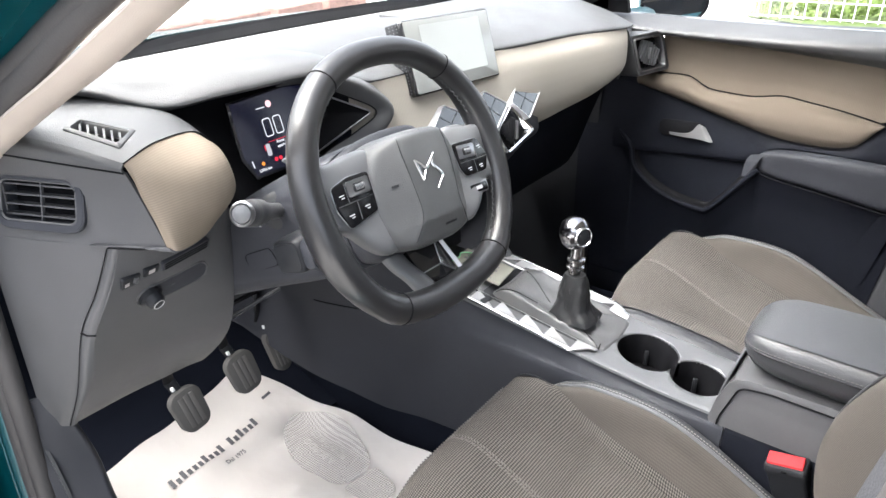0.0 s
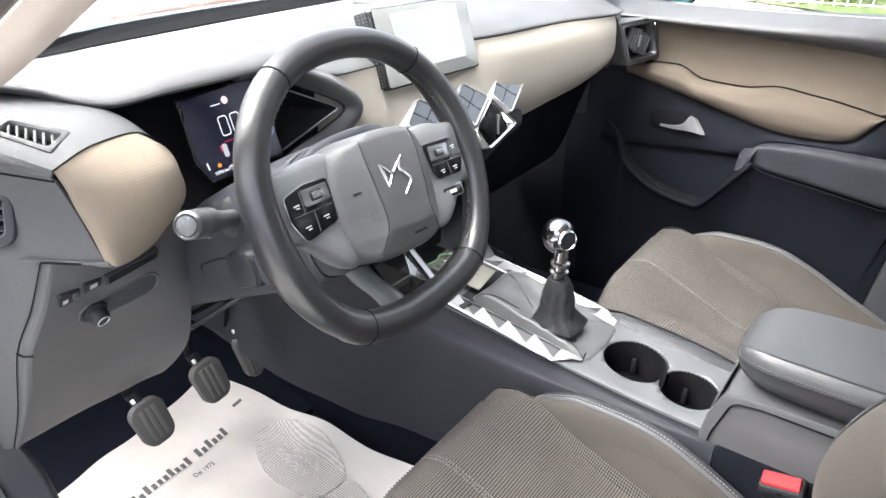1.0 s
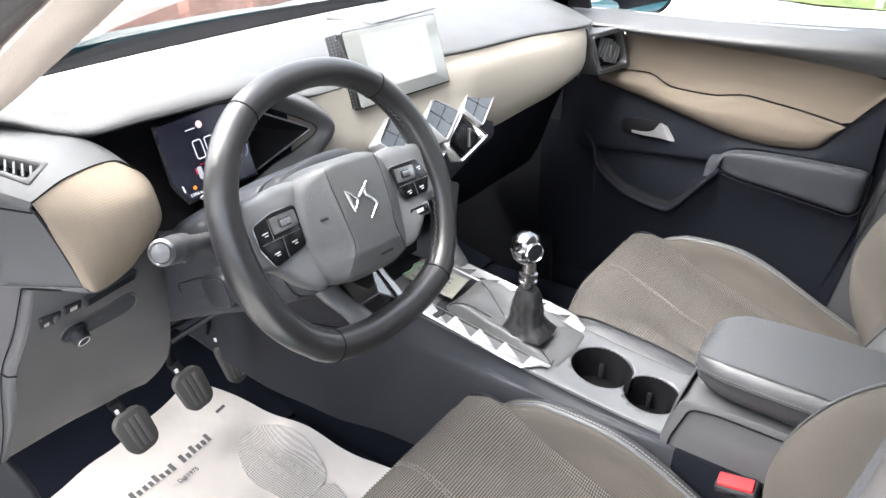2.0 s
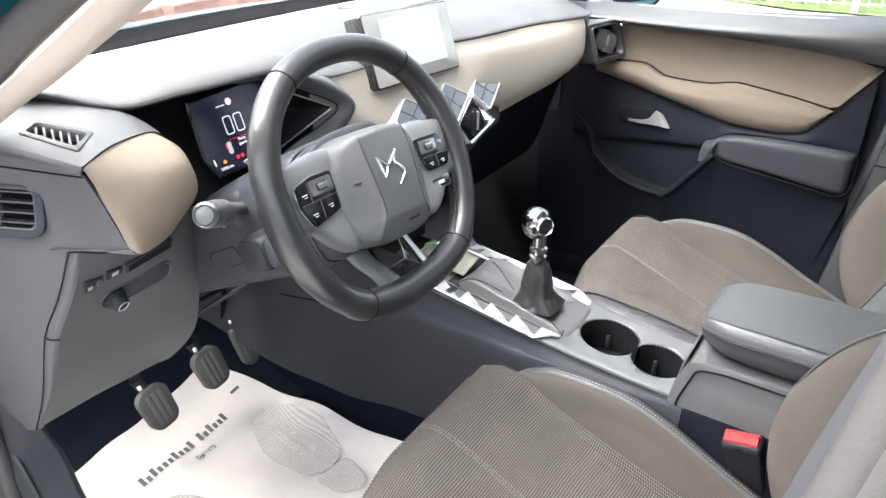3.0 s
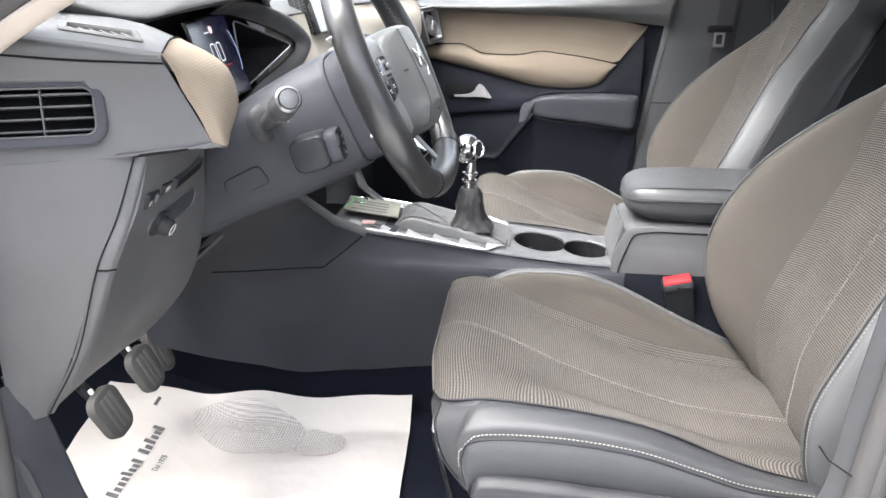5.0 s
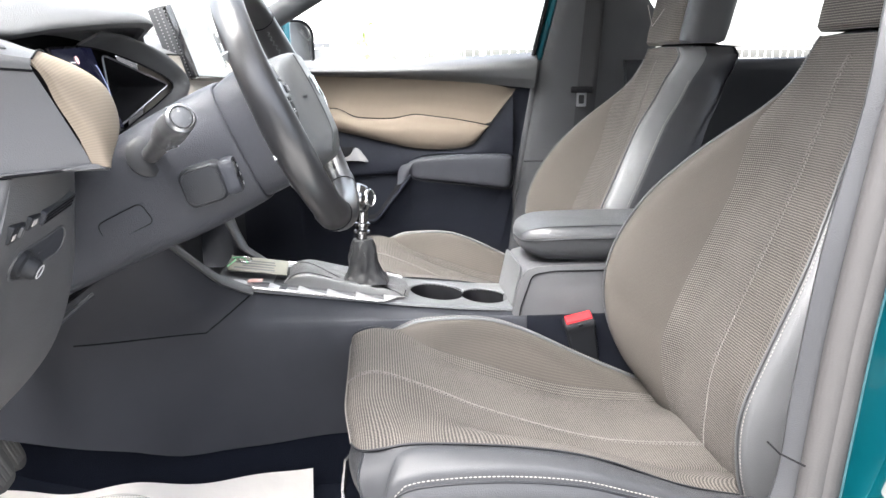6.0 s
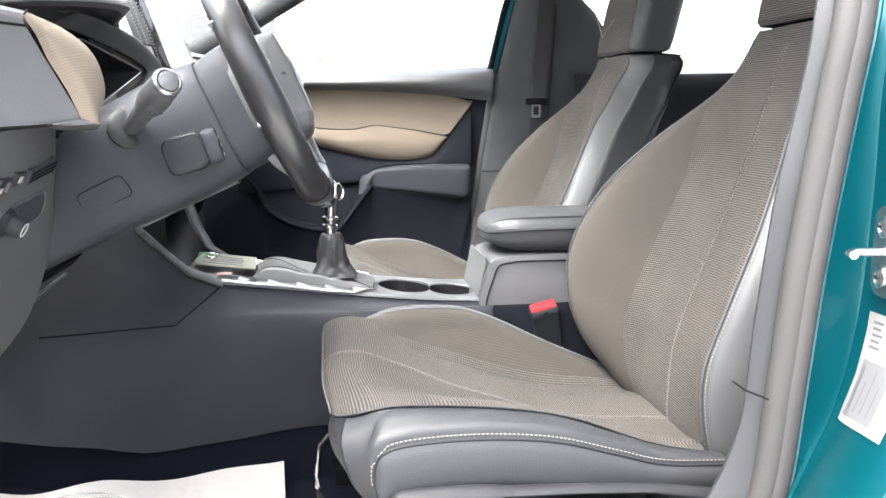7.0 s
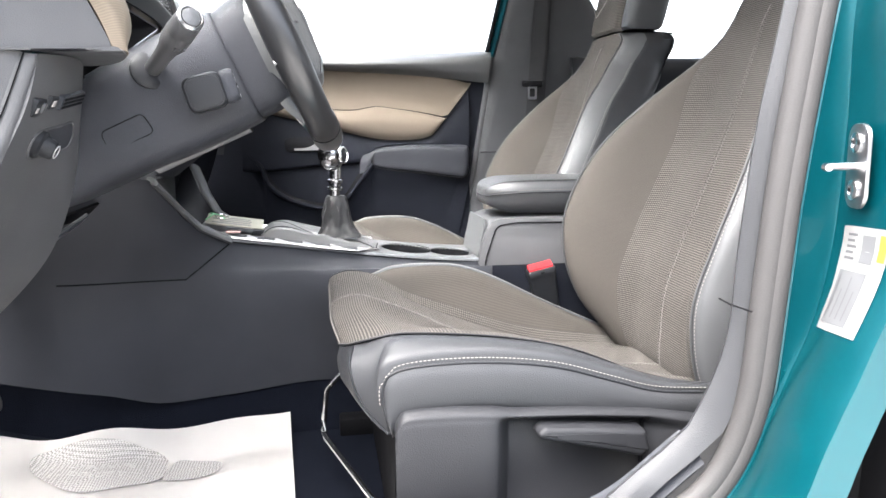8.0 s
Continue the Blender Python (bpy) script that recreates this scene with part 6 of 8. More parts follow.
part("shaft", lathe([(0.0105, -0.005), (0.0105, 0.022), (0.0155, 0.024), (0.0160, 0.029), (0.0120, 0.031), (0.0115, 0.037), (0.0158, 0.039), (0.0158, 0.044), (0.0115, 0.046), (0.0108, 0.075)], pose(-0.008, -0.046, 0.636, 3, 0, 0), 24), grained("dark chrome", (0.30, 0.30, 0.31), 0.2, 50, 0.0, metal=1.0), gear, "dark chrome shaft")
rows = []
for k, (z, r, sq) in enumerate(((0.566, 0.040, 0.9), (0.574, 0.035, 0.8), (0.584, 0.0295, 0.5), (0.594, 0.0265, 0.3), (0.604, 0.0258, 0.2), (0.614, 0.0242, 0.15), (0.624, 0.0232, 0.1), (0.634, 0.0212, 0.05), (0.643, 0.0188, 0.0), (0.648, 0.0160, 0.0))):
    ringp = []
    soft = 0.0 if k in (0, 8, 9) else 1.0
    for a in np.linspace(0, 2 * math.pi, 73)[:-1]:
        c, s_ = math.cos(a), math.sin(a)
        box = 1.0 / max(abs(c), abs(s_)) ** (0.75 * sq)
        fold = 1 + soft * (0.05 * math.sin(5 * a + 1.1 * k) * (0.4 + 0.6 * math.sin(2 * a + 0.9 * k)) + 0.03 * math.sin(11 * a - 0.7 * k) + 0.09 * noise.noise(Vector((2.2 * c, 2.2 * s_, 0.9 * k))))
        ringp.append((-0.008 + 0.95 * r * box * fold * c, -0.049 - 0.004 * sq + 1.12 * r * box * fold * s_, z))
    rows.append(ringp)
boot = part("gaiter", smooth_rings(rows, 72, 44), GAITER, gear, "creased black leather gaiter")
part("stitching", threads([(-0.026 + 0.006 * math.sin(k), -0.062 + 0.002 * k, 0.585 + 0.0075 * k) for k in range(8)], 0.005, 0.0008), DASH, boot)


# ---- seat belt buckles ----
def buckle(at):
    """A fabric-grained stalk that ends in a casing with a wedge-shaped push button."""
    b = thing("seat_belt_buckle", "upright black seat belt buckle with red release button", "seat belt buckle", at=at)
    rows = []
    for z, w, d in ((-0.150, 0.044, 0.020), (-0.085, 0.050, 0.024), (-0.030, 0.054, 0.030), (-0.012, 0.055, 0.032)):
        rows.append([(u, v, z) for u, v in round_profile(d, w, 0.006, 4)])
    part("casing", sheet(rows, closed=True, cap=True), DARK, b, "matt black buckle casing")
    rows = [[(x + u, v, z) for u, v in round_profile(d, w, 0.005, 4)] for z, w, d, x in ((-0.012, 0.0565, 0.034, 0.0), (-0.009, 0.0575, 0.035, 0.0), (0.000, 0.0565, 0.034, 0.0), (0.002, 0.0535, 0.031, 0.0))]
    collar = part("collar", sheet(rows, closed=True, cap=True), DARK, b, "rounded collar of the casing")
    part("notch", rbox(-0.0172, 0, -0.003, 0.002, 0.008, 0.004, 0.0008), BLACK, collar)
    wedge = [(-0.0115, 0.0), (-0.0100, 0.0045), (0.002, 0.0095), (0.007, 0.0095), (0.0085, 0.0)]
    rows = [[(x * k, y, z * k + 0.0005) for x, z in wedge] for y, k in ((-0.0245, 0.94), (-0.0235, 1.0), (0.0235, 1.0), (0.0245, 0.94))]
    part("button", sheet(rows, closed=True, cap=True), RED, b, "red release button", smooth=25)
    b.rotation_euler = (radians(-14), radians(-11), 0)
    return b


buckle((-0.100, -0.448, 0.503))

# ---- pedals ----
def pedal(at, w, h, lean, name, label):
    p = thing(name, label, "pedal", "pedals")
    m = frame_of(at, (1, -0.05, 0), (0, 0.35, 1)) @ pose(0, 0, 0, 0, 0, lean)
    prof = round_profile(w, h, 0.022, 6)
    part("pad", slab([(u * (1 + 0.15 * v / h), v) for u, v in prof], m @ pose(0, 0, -0.012), 0.016, 0.004), grained("worn black rubber", (0.06, 0.058, 0.056), 0.75, 300, 0.0004), p, "ribbed black rubber pad")
    for k in (-1, 0, 1):
        part("rib", rbox(k * w * 0.19, 0.0, 0.0045, w * 0.13, h * 0.74, 0.003, 0.001, m=m), grained("rubber rib", (0.09, 0.087, 0.083), 0.75, 300, 0.0), p)
    part("arm", sweep([tuple(m @ Vector((0, h * 0.25, -0.012))), tuple(m @ Vector((-0.004, h * 0.75, -0.02))), tuple(m @ Vector((-0.01, h * 1.6, 0.03))), tuple(m @ Vector((-0.01, h * 2.4, 0.10)))], [(0.006 * u, 0.012 * v) for u, v in circle(1, 8)]), DARK, p)
    part("return_pin", rbox(-0.012, h * 0.62, 0.0, 0.006, 0.008, 0.006, 0.001, m=m), WHITEPAINT, p)
    return p


pedal((-0.464, 0.488, 0.392), 0.062, 0.085, 8, "clutch_pedal", "ribbed rubber clutch pedal")
pedal((-0.330, 0.500, 0.392), 0.062, 0.085, 8, "brake_pedal", "ribbed rubber brake pedal")
pedal((-0.205, 0.545, 0.36), 0.045, 0.10, 4, "accelerator_pedal", "narrow rubber accelerator pedal")


# ---- floor and sill ----
floor = part("floor", rbox(0, -0.35, 0.185, 1.46, 2.3, 0.05, 0.0), CARPET)
tagged(floor, "black carpeted car floor", "floor", kind="structure")
toe = [[(-0.73, 0.45, 0.212), (0.0, 0.45, 0.212), (0.73, 0.45, 0.212)], [(-0.73, 0.62, 0.27), (0.0, 0.62, 0.27), (0.73, 0.62, 0.27)], [(-0.73, 0.76, 0.42), (0.0, 0.76, 0.42), (0.73, 0.76, 0.42)], [(-0.73, 0.80, 0.75), (0.0, 0.80, 0.75), (0.73, 0.80, 0.75)]]
tagged(part("toe_board", loft(toe, 20, 10, 0.01), CARPET), "black carpeted toe board", "floor", kind="structure")
tunnel = [[(s * 0.16, 0.62, 0.22), (s * 0.14, 0.62, 0.34), (s * 0.125, 0.5, 0.5)] for s in (-1, 1)]
kick = [[(-0.735, 0.50, 0.60), (-0.735, 0.62, 0.60)], [(-0.73, 0.43, 0.50), (-0.72, 0.62, 0.50)], [(-0.72, 0.42, 0.36), (-0.71, 0.62, 0.36)], [(-0.715, 0.40, 0.22), (-0.70, 0.62, 0.22)]]
tagged(part("kick_panel", loft(kick, 12, 6, 0.004), PLASTIC), "grey plastic kick panel beside the pedals", "trim", kind="structure")
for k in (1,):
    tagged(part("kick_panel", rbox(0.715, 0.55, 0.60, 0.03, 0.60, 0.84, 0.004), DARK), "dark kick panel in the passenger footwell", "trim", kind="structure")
# sill trim that climbs into the kick panel ahead and the lock pillar behind
SILL = [((-0.735, 0.445, 0.60), (-0.700, 0.415, 0.60), (-0.690, 0.46, 0.60)), ((-0.737, 0.442, 0.54), (-0.690, 0.413, 0.545), (-0.678, 0.46, 0.54)), ((-0.737, 0.438, 0.46), (-0.674, 0.413, 0.47), (-0.660, 0.455, 0.45)),
        ((-0.737, 0.424, 0.37), (-0.673, 0.392, 0.388), (-0.652, 0.425, 0.32)), ((-0.737, 0.36, 0.316), (-0.674, 0.330, 0.342), (-0.648, 0.345, 0.25)), ((-0.737, 0.25, 0.300), (-0.676, 0.240, 0.318), (-0.648, 0.245, 0.225)),
        ((-0.737, 0.0, 0.296), (-0.678, 0.0, 0.312), (-0.650, 0.0, 0.215)), ((-0.737, -0.2, 0.298), (-0.680, -0.2, 0.314), (-0.650, -0.2, 0.215)), ((-0.737, -0.34, 0.322), (-0.684, -0.335, 0.340), (-0.655, -0.335, 0.22)), ((-0.737, -0.45, 0.40), (-0.690, -0.44, 0.42), (-0.66, -0.45, 0.26))]
rows = []
for o, c, d in SILL:
    o, c, d = Vector(o), Vector(c), Vector(d)
    up = Vector((0, -0.35 if o.y > 0.35 else 0.0, 1)).normalized()
    rows.append([tuple(o), tuple(o.lerp(c, 0.45) + up * 0.006), tuple(o.lerp(c, 0.85) + up * 0.004), tuple(c), tuple(c.lerp(d, 0.25) + Vector((0.004, 0, 0.002))), tuple(d)])
sill = part("sill_trim", loft(rows, 70, 20, 0.004), LOWER)
tagged(sill, "grey plastic door sill trim", "trim", kind="structure")
part("joint", tube(spline([(-0.720, 0.300, 0.3165), (-0.700, 0.262, 0.3235), (-0.678, 0.252, 0.3225)], 12), 0.0016, 6), BLACK, sill)

# ---- paper mat with printed soles ----
def mat_z(x, y):
    rise = 0.5 * max(0.0, y - 0.36) ** 1.35 if y > 0.36 else 0.0
    crease = 0.004 * math.sin(17 * x + 9 * y) + 0.003 * math.sin(31 * y - 12 * x + 1.0) + 0.002 * math.sin(47 * x + 23 * y)
    edge = 1.25 * max(0.0, x + 0.24) ** 1.2 * smooth((0.50 - y) / 0.15)
    return 0.222 + rise + crease + edge


MAT = [[(-0.630, 0.575), (-0.50, 0.595), (-0.36, 0.615), (-0.255, 0.63)], [(-0.625, 0.44), (-0.48, 0.44), (-0.33, 0.45), (-0.200, 0.49)], [(-0.645, 0.30), (-0.48, 0.30), (-0.33, 0.31), (-0.185, 0.36)], [(-0.66, 0.16), (-0.49, 0.16), (-0.33, 0.16), (-0.185, 0.20)], [(-0.665, 0.02), (-0.50, 0.03), (-0.33, 0.04), (-0.172, 0.050)]]
flat = loft([[(x, y, 0) for x, y in r] for r in MAT], 44, 40)
for v in flat.verts:
    v.co.z = mat_z(v.co.x, v.co.y)
bmesh.ops.solidify(flat, geom=flat.faces[:], thickness=0.0006)
mat = part("paper_floor_mat", flat, PAPER)
tagged(mat, "creased white paper floor mat with grey printed shoe soles", "floor mat")


def laid(bm):
    for v in bm.verts:
        v.co.z += mat_z(v.co.x, v.co.y)
    return bm


def sole(cx, cy, turn, name="printed_sole"):
    """A printed shoe sole: forefoot and heel, toe along its y."""
    m = pose(cx, cy, 0.0032, 0, 0, turn)
    fore = [(-0.040, 0.0), (0.038, 0.005), (0.060, 0.06), (0.066, 0.115), (0.054, 0.175), (0.022, 0.210), (-0.008, 0.213), (-0.042, 0.188), (-0.062, 0.13), (-0.058, 0.06)]
    heel = [(-0.036, -0.012), (0.036, -0.008), (0.040, -0.042), (0.030, -0.080), (0.004, -0.096), (-0.024, -0.086), (-0.039, -0.052)]
    bm = bmesh.new()
    for out in (fore, heel):
        ringp = [(u, v) for _, u, v in spline([(0, u, v) for u, v in out], 48, True)]
        c = (sum(u for u, _ in ringp) / 48, sum(v for _, v in ringp) / 48)
        sheet([[tuple(m @ Vector((lerp(c[0], u, k), lerp(c[1], v, k), 0))) for u, v in ringp] for k in (1.0, 0.8, 0.55, 0.3, 0.02)], bm, closed=True)
    ob = part(name, laid(bm), SOLE, mat, "grey hatched sole print")
    for i, word in enumerate(("BENVENUTI", "A BORDO")):
        w = writing(word, 0.021, m @ pose(0.014 - 0.026 * i, 0.105, 0.0006, 0, 0, 90), PALE, ob)
        for v in w.data.vertices:
            v.co.z += mat_z(v.co.x, v.co.y)
    return ob


PALE = grained("faint print", (0.46, 0.44, 0.42), 0.8, 300, 0.0)
SOLE, snt, sb = nodes("hatched print", (0.35, 0.33, 0.31), 0.8)
sv = coords(snt)
ck = snt.nodes.new("ShaderNodeTexChecker")
ck.inputs["Scale"].default_value = 300
ck.inputs["Color1"].default_value, ck.inputs["Color2"].default_value = (0.20, 0.19, 0.182, 1), (0.50, 0.475, 0.45, 1)
rt = snt.nodes.new("ShaderNodeVectorRotate")
rt.inputs["Angle"].default_value = 0.8
snt.links.new(sv, rt.inputs["Vector"])
snt.links.new(rt.outputs["Vector"], ck.inputs["Vector"])
snt.links.new(ck.outputs["Color"], sb.inputs["Base Color"])
sole(-0.282, 0.254, -8)
sole(-0.548, 0.215, -6)
# name of the firm as plain bars, its date in figures
for i in range(17):
    if i == 10:
        continue
    tall = i in (0, 2, 6, 9, 11, 13, 16)
    bar = part("name_bar", laid(rbox(-0.530 + 0.0128 * i, 0.486 + 0.0008 * i + (0.004 if tall else 0.0), 0.0022, 0.0080, 0.019 if tall else 0.012, 0.0006, 0.0)), INK, mat)
date_ob = writing("Dal 1975", 0.013, pose(-0.405, 0.462, 0.0022, 0, 0, 4), INK, mat)
for v in date_ob.data.vertices:
    v.co.z += mat_z(v.co.x, v.co.y)
part("print_mark", laid(rbox(-0.262, 0.535, 0.0018, 0.022, 0.006, 0.0006, 0.0)), INK, mat)

# ---- passenger door ----
pdoor = thing("passenger_door", "closed grey passenger door with beige cloth inlay", "car door")




TOPPAD = [[(0.74, 0.30, 0.985), (0.74, 0.0, 0.985), (0.74, -0.3, 0.992), (0.74, -0.535, 1.005)], [(0.665, 0.30, 0.968), (0.662, 0.0, 0.962), (0.66, -0.3, 0.968), (0.658, -0.525, 0.985)], [(0.664, 0.30, 0.956), (0.662, 0.0, 0.947), (0.66, -0.3, 0.945), (0.660, -0.522, 0.94)], [(0.700, 0.30, 0.948), (0.695, 0.0, 0.940), (0.69, -0.3, 0.926), (0.682, -0.522, 0.905)]]
part("top_pad", loft(TOPPAD, 20, 24, 0.004), DASH, pdoor, "soft grey door top")
ZTOP = [(-0.46, 0.905), (-0.416, 0.915), (-0.238, 0.934), (0.0, 0.949), (0.10, 0.955)]
ZMID = [(-0.45, 0.79), (-0.402, 0.804), (-0.313, 0.822), (-0.24, 0.832), (-0.19, 0.838), (-0.16, 0.834), (-0.125, 0.828), (-0.06, 0.829), (-0.016, 0.834), (0.005, 0.846), (0.028, 0.856), (0.06, 0.857), (0.10, 0.856)]
ZLOW = [(-0.44, 0.83), (-0.415, 0.815), (-0.396, 0.802), (-0.375, 0.775), (-0.354, 0.752), (-0.304, 0.740), (-0.23, 0.739), (-0.168, 0.746), (-0.09, 0.764), (-0.01, 0.784), (0.08, 0.806), (0.184, 0.828)]


rows = []
for y in np.linspace(0.10, -0.474, 34):
    zt = curve_at(ZTOP, y)
    zb = min(zt, max(curve_at(ZMID, y), 0.802 + 0.100 * (-y - 0.396) / 0.078 if y < -0.396 else 0))
    rows.append([(0.690, y, zt), (0.700, y, lerp(zb, zt, 0.7)), (0.704, y, lerp(zb, zt, 0.3)), (0.700, y, zb)])
part("inlay", sheet([spline(r, 10) for r in rows]), INLAY, pdoor, "tan cloth door inlay, darkened for its shade")
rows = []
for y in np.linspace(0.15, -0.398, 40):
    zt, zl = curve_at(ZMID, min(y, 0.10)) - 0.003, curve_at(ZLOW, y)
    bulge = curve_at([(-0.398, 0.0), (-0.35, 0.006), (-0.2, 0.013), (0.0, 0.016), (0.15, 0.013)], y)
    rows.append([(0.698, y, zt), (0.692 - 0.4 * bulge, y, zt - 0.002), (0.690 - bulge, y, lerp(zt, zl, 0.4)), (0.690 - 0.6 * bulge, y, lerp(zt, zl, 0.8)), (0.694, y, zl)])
part("inlay_roll", sheet([spline(r, 12) for r in rows]), INLAY, pdoor, "padded tan cloth roll, darkened for its shade")
part("joint", tube([(0.698, y, curve_at(ZTOP, y) + 0.001) for y in np.linspace(0.10, -0.462, 30)], 0.0009, 6), BLACK, pdoor)
part("joint", tube([(0.698, y, curve_at(ZMID, y) - 0.0015) for y in np.linspace(0.10, -0.402, 40)], 0.0008, 6), BLACK, pdoor)
part("joint", tube([(0.692, y, curve_at(ZLOW, y) - 0.001) for y in np.linspace(0.15, -0.396, 40)] + [(0.69, -0.432, 0.842), (0.688, -0.474, 0.905)], 0.0016, 6), BLACK, pdoor)


def rear_edge(z):
    return curve_at([(0.28, -0.40), (0.40, -0.425), (0.514, -0.45), (0.634, -0.473), (0.735, -0.489), (0.885, -0.514), (0.99, -0.53), (1.2, -0.585)], z)


rows = []
for z in np.linspace(0.935, 0.28, 34):
    x = curve_at([(0.28, 0.705), (0.45, 0.695), (0.6, 0.692), (0.7, 0.700), (0.80, 0.706), (0.935, 0.706)], z)
    y1 = rear_edge(z)
    rows.append([(x, lerp(0.30, y1, k), z) for k in np.linspace(0, 1, 28)])
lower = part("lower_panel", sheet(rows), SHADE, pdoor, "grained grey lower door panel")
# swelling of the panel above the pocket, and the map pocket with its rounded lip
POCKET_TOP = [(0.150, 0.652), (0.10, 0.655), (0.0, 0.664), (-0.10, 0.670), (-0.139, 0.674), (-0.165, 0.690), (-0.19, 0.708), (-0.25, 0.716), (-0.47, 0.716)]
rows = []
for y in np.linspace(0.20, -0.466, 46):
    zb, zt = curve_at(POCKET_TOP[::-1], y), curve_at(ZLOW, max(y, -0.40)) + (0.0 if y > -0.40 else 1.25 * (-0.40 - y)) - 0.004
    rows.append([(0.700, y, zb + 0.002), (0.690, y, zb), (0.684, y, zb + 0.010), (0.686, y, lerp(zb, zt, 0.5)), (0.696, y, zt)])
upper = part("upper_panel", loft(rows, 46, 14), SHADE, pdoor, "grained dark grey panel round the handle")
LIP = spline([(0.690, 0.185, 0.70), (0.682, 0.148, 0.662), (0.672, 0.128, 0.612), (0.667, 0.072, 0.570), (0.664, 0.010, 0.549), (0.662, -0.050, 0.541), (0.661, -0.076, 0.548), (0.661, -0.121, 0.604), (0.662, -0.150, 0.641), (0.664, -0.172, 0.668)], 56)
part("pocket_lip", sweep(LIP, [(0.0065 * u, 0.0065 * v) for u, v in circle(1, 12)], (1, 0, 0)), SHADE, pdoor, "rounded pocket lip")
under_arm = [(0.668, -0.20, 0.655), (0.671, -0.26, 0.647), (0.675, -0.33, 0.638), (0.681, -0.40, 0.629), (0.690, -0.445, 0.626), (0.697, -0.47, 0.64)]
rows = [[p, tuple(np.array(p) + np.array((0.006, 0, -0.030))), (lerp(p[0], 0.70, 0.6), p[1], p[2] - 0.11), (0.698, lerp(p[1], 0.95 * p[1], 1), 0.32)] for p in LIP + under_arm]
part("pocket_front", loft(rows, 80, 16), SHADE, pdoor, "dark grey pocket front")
# pocket is too shallow for shade, so its inside is coloured black
rows = [[tuple(np.array(p) + np.array((0.004, 0, 0.0))), (0.692, lerp(p[1], 0.0, 0.04), p[2] + 0.012), (0.6985, p[1] * 0.96, lerp(p[2], 0.68, 0.6)), (0.699, p[1] * 0.94, 0.69)] for p in LIP[8:]]
part("pocket_recess", loft(rows, 40, 10), BLACK, pdoor, "inside of the pocket, coloured black for its shade")
ARM = []
for y, zt, zb, out in ((-0.160, 0.694, 0.668, 0.022), (-0.168, 0.702, 0.664, 0.032), (-0.185, 0.712, 0.658, 0.038), (-0.22, 0.719, 0.652, 0.042), (-0.30, 0.724, 0.643, 0.044), (-0.40, 0.724, 0.630, 0.044), (-0.440, 0.723, 0.625, 0.043), (-0.458, 0.720, 0.632, 0.036), (-0.466, 0.712, 0.650, 0.020)):
    ARM.append([(0.702 - out * a, y, lerp(zb, zt, b)) for a, b in ((0.0, -0.02), (0.62, 0.0), (0.84, 0.10), (0.92, 0.45), (1.0, 0.80), (0.94, 0.93), (0.7, 1.0), (0.0, 1.0))])
part("armrest", loft(ARM, 40, 28), LOWER, pdoor, "charcoal padded door armrest")
part("joint", tube(spline([(0.668, -0.166, 0.664), (0.664, -0.185, 0.657), (0.660, -0.22, 0.651), (0.660, -0.30, 0.642), (0.660, -0.40, 0.629), (0.661, -0.440, 0.624), (0.666, -0.459, 0.631), (0.672, -0.468, 0.650), (0.676, -0.470, 0.715)], 40), 0.0016, 6), BLACK, pdoor)
part("arm_strut", loft([[(0.666, -0.166, 0.668), (0.661, -0.170, 0.690), (0.668, -0.180, 0.708)], [(0.668, -0.150, 0.648), (0.668, -0.152, 0.676), (0.676, -0.158, 0.700)], [(0.680, -0.134, 0.640), (0.680, -0.136, 0.668), (0.688, -0.140, 0.692)]], 12, 10), LOWER, pdoor)
# flat black patch paints the shade of the hollow behind the handle
part("handle_recess_shade", slab(round_profile(0.112, 0.042, 0.016, 5), frame_of((0.6835, 0.024, 0.728), (0, -1, 0.03), (0, 0.03, 1)), 0.0015, 0.0006), BLACK, pdoor)
part("door_handle", loft([[(0.684, 0.064, 0.7165), (0.684, 0.062, 0.7105)], [(0.676, 0.02, 0.7185), (0.676, 0.02, 0.7110)], [(0.673, -0.003, 0.727), (0.675, -0.006, 0.7120)], [(0.674, -0.016, 0.7455), (0.677, -0.026, 0.7110)], [(0.676, -0.024, 0.7470), (0.678, -0.044, 0.7085)], [(0.686, -0.032, 0.7400), (0.686, -0.056, 0.7070)]], 28, 8, 0.006), TRIMSILVER, pdoor, "satin silver inner door handle")
# diamond-shaped vent housing at the door's front corner
V = [Vector(p) for p in ((0.566, 0.137, 0.954), (0.676, 0.104, 0.957), (0.708, 0.088, 0.864), (0.590, 0.118, 0.862))]
c = sum(V, Vector()) / 4
nv = (V[1] - V[0]).cross(V[3] - V[0]).normalized()
if nv.y > 0:
    nv = -nv


def vring(k, d):
    return [tuple(c + (p - c) * k + nv * d) for p in corner_path(V, 0.010, 4)]


house = part("vent_housing", sheet([vring(1.04, -0.06), vring(1.05, 0.0), vring(1.0, 0.006), vring(0.86, 0.004), vring(0.80, -0.002)], closed=True), DASH, pdoor, "grey housing of the door air vent")
part("vent_trim", sheet([vring(0.86, 0.0035), vring(0.84, 0.007), vring(0.78, 0.0065), vring(0.70, -0.012)], closed=True), SILVER, house, "satin silver vent frame")
part("vent_box", sheet([vring(0.74, -0.010), vring(0.02, -0.010)], closed=True), BLACK, house)
VM = frame_of(c, V[1] - V[0], V[0] - V[3])
for k in range(-3, 4):
    part("slat", rbox(0.0, k * 0.0105, -0.002, 0.052 - 0.004 * abs(k), 0.0026, 0.010, 0.0004, 1, m=VM @ pose(0, 0, 0, 0, 0, 62)), GREY, house)
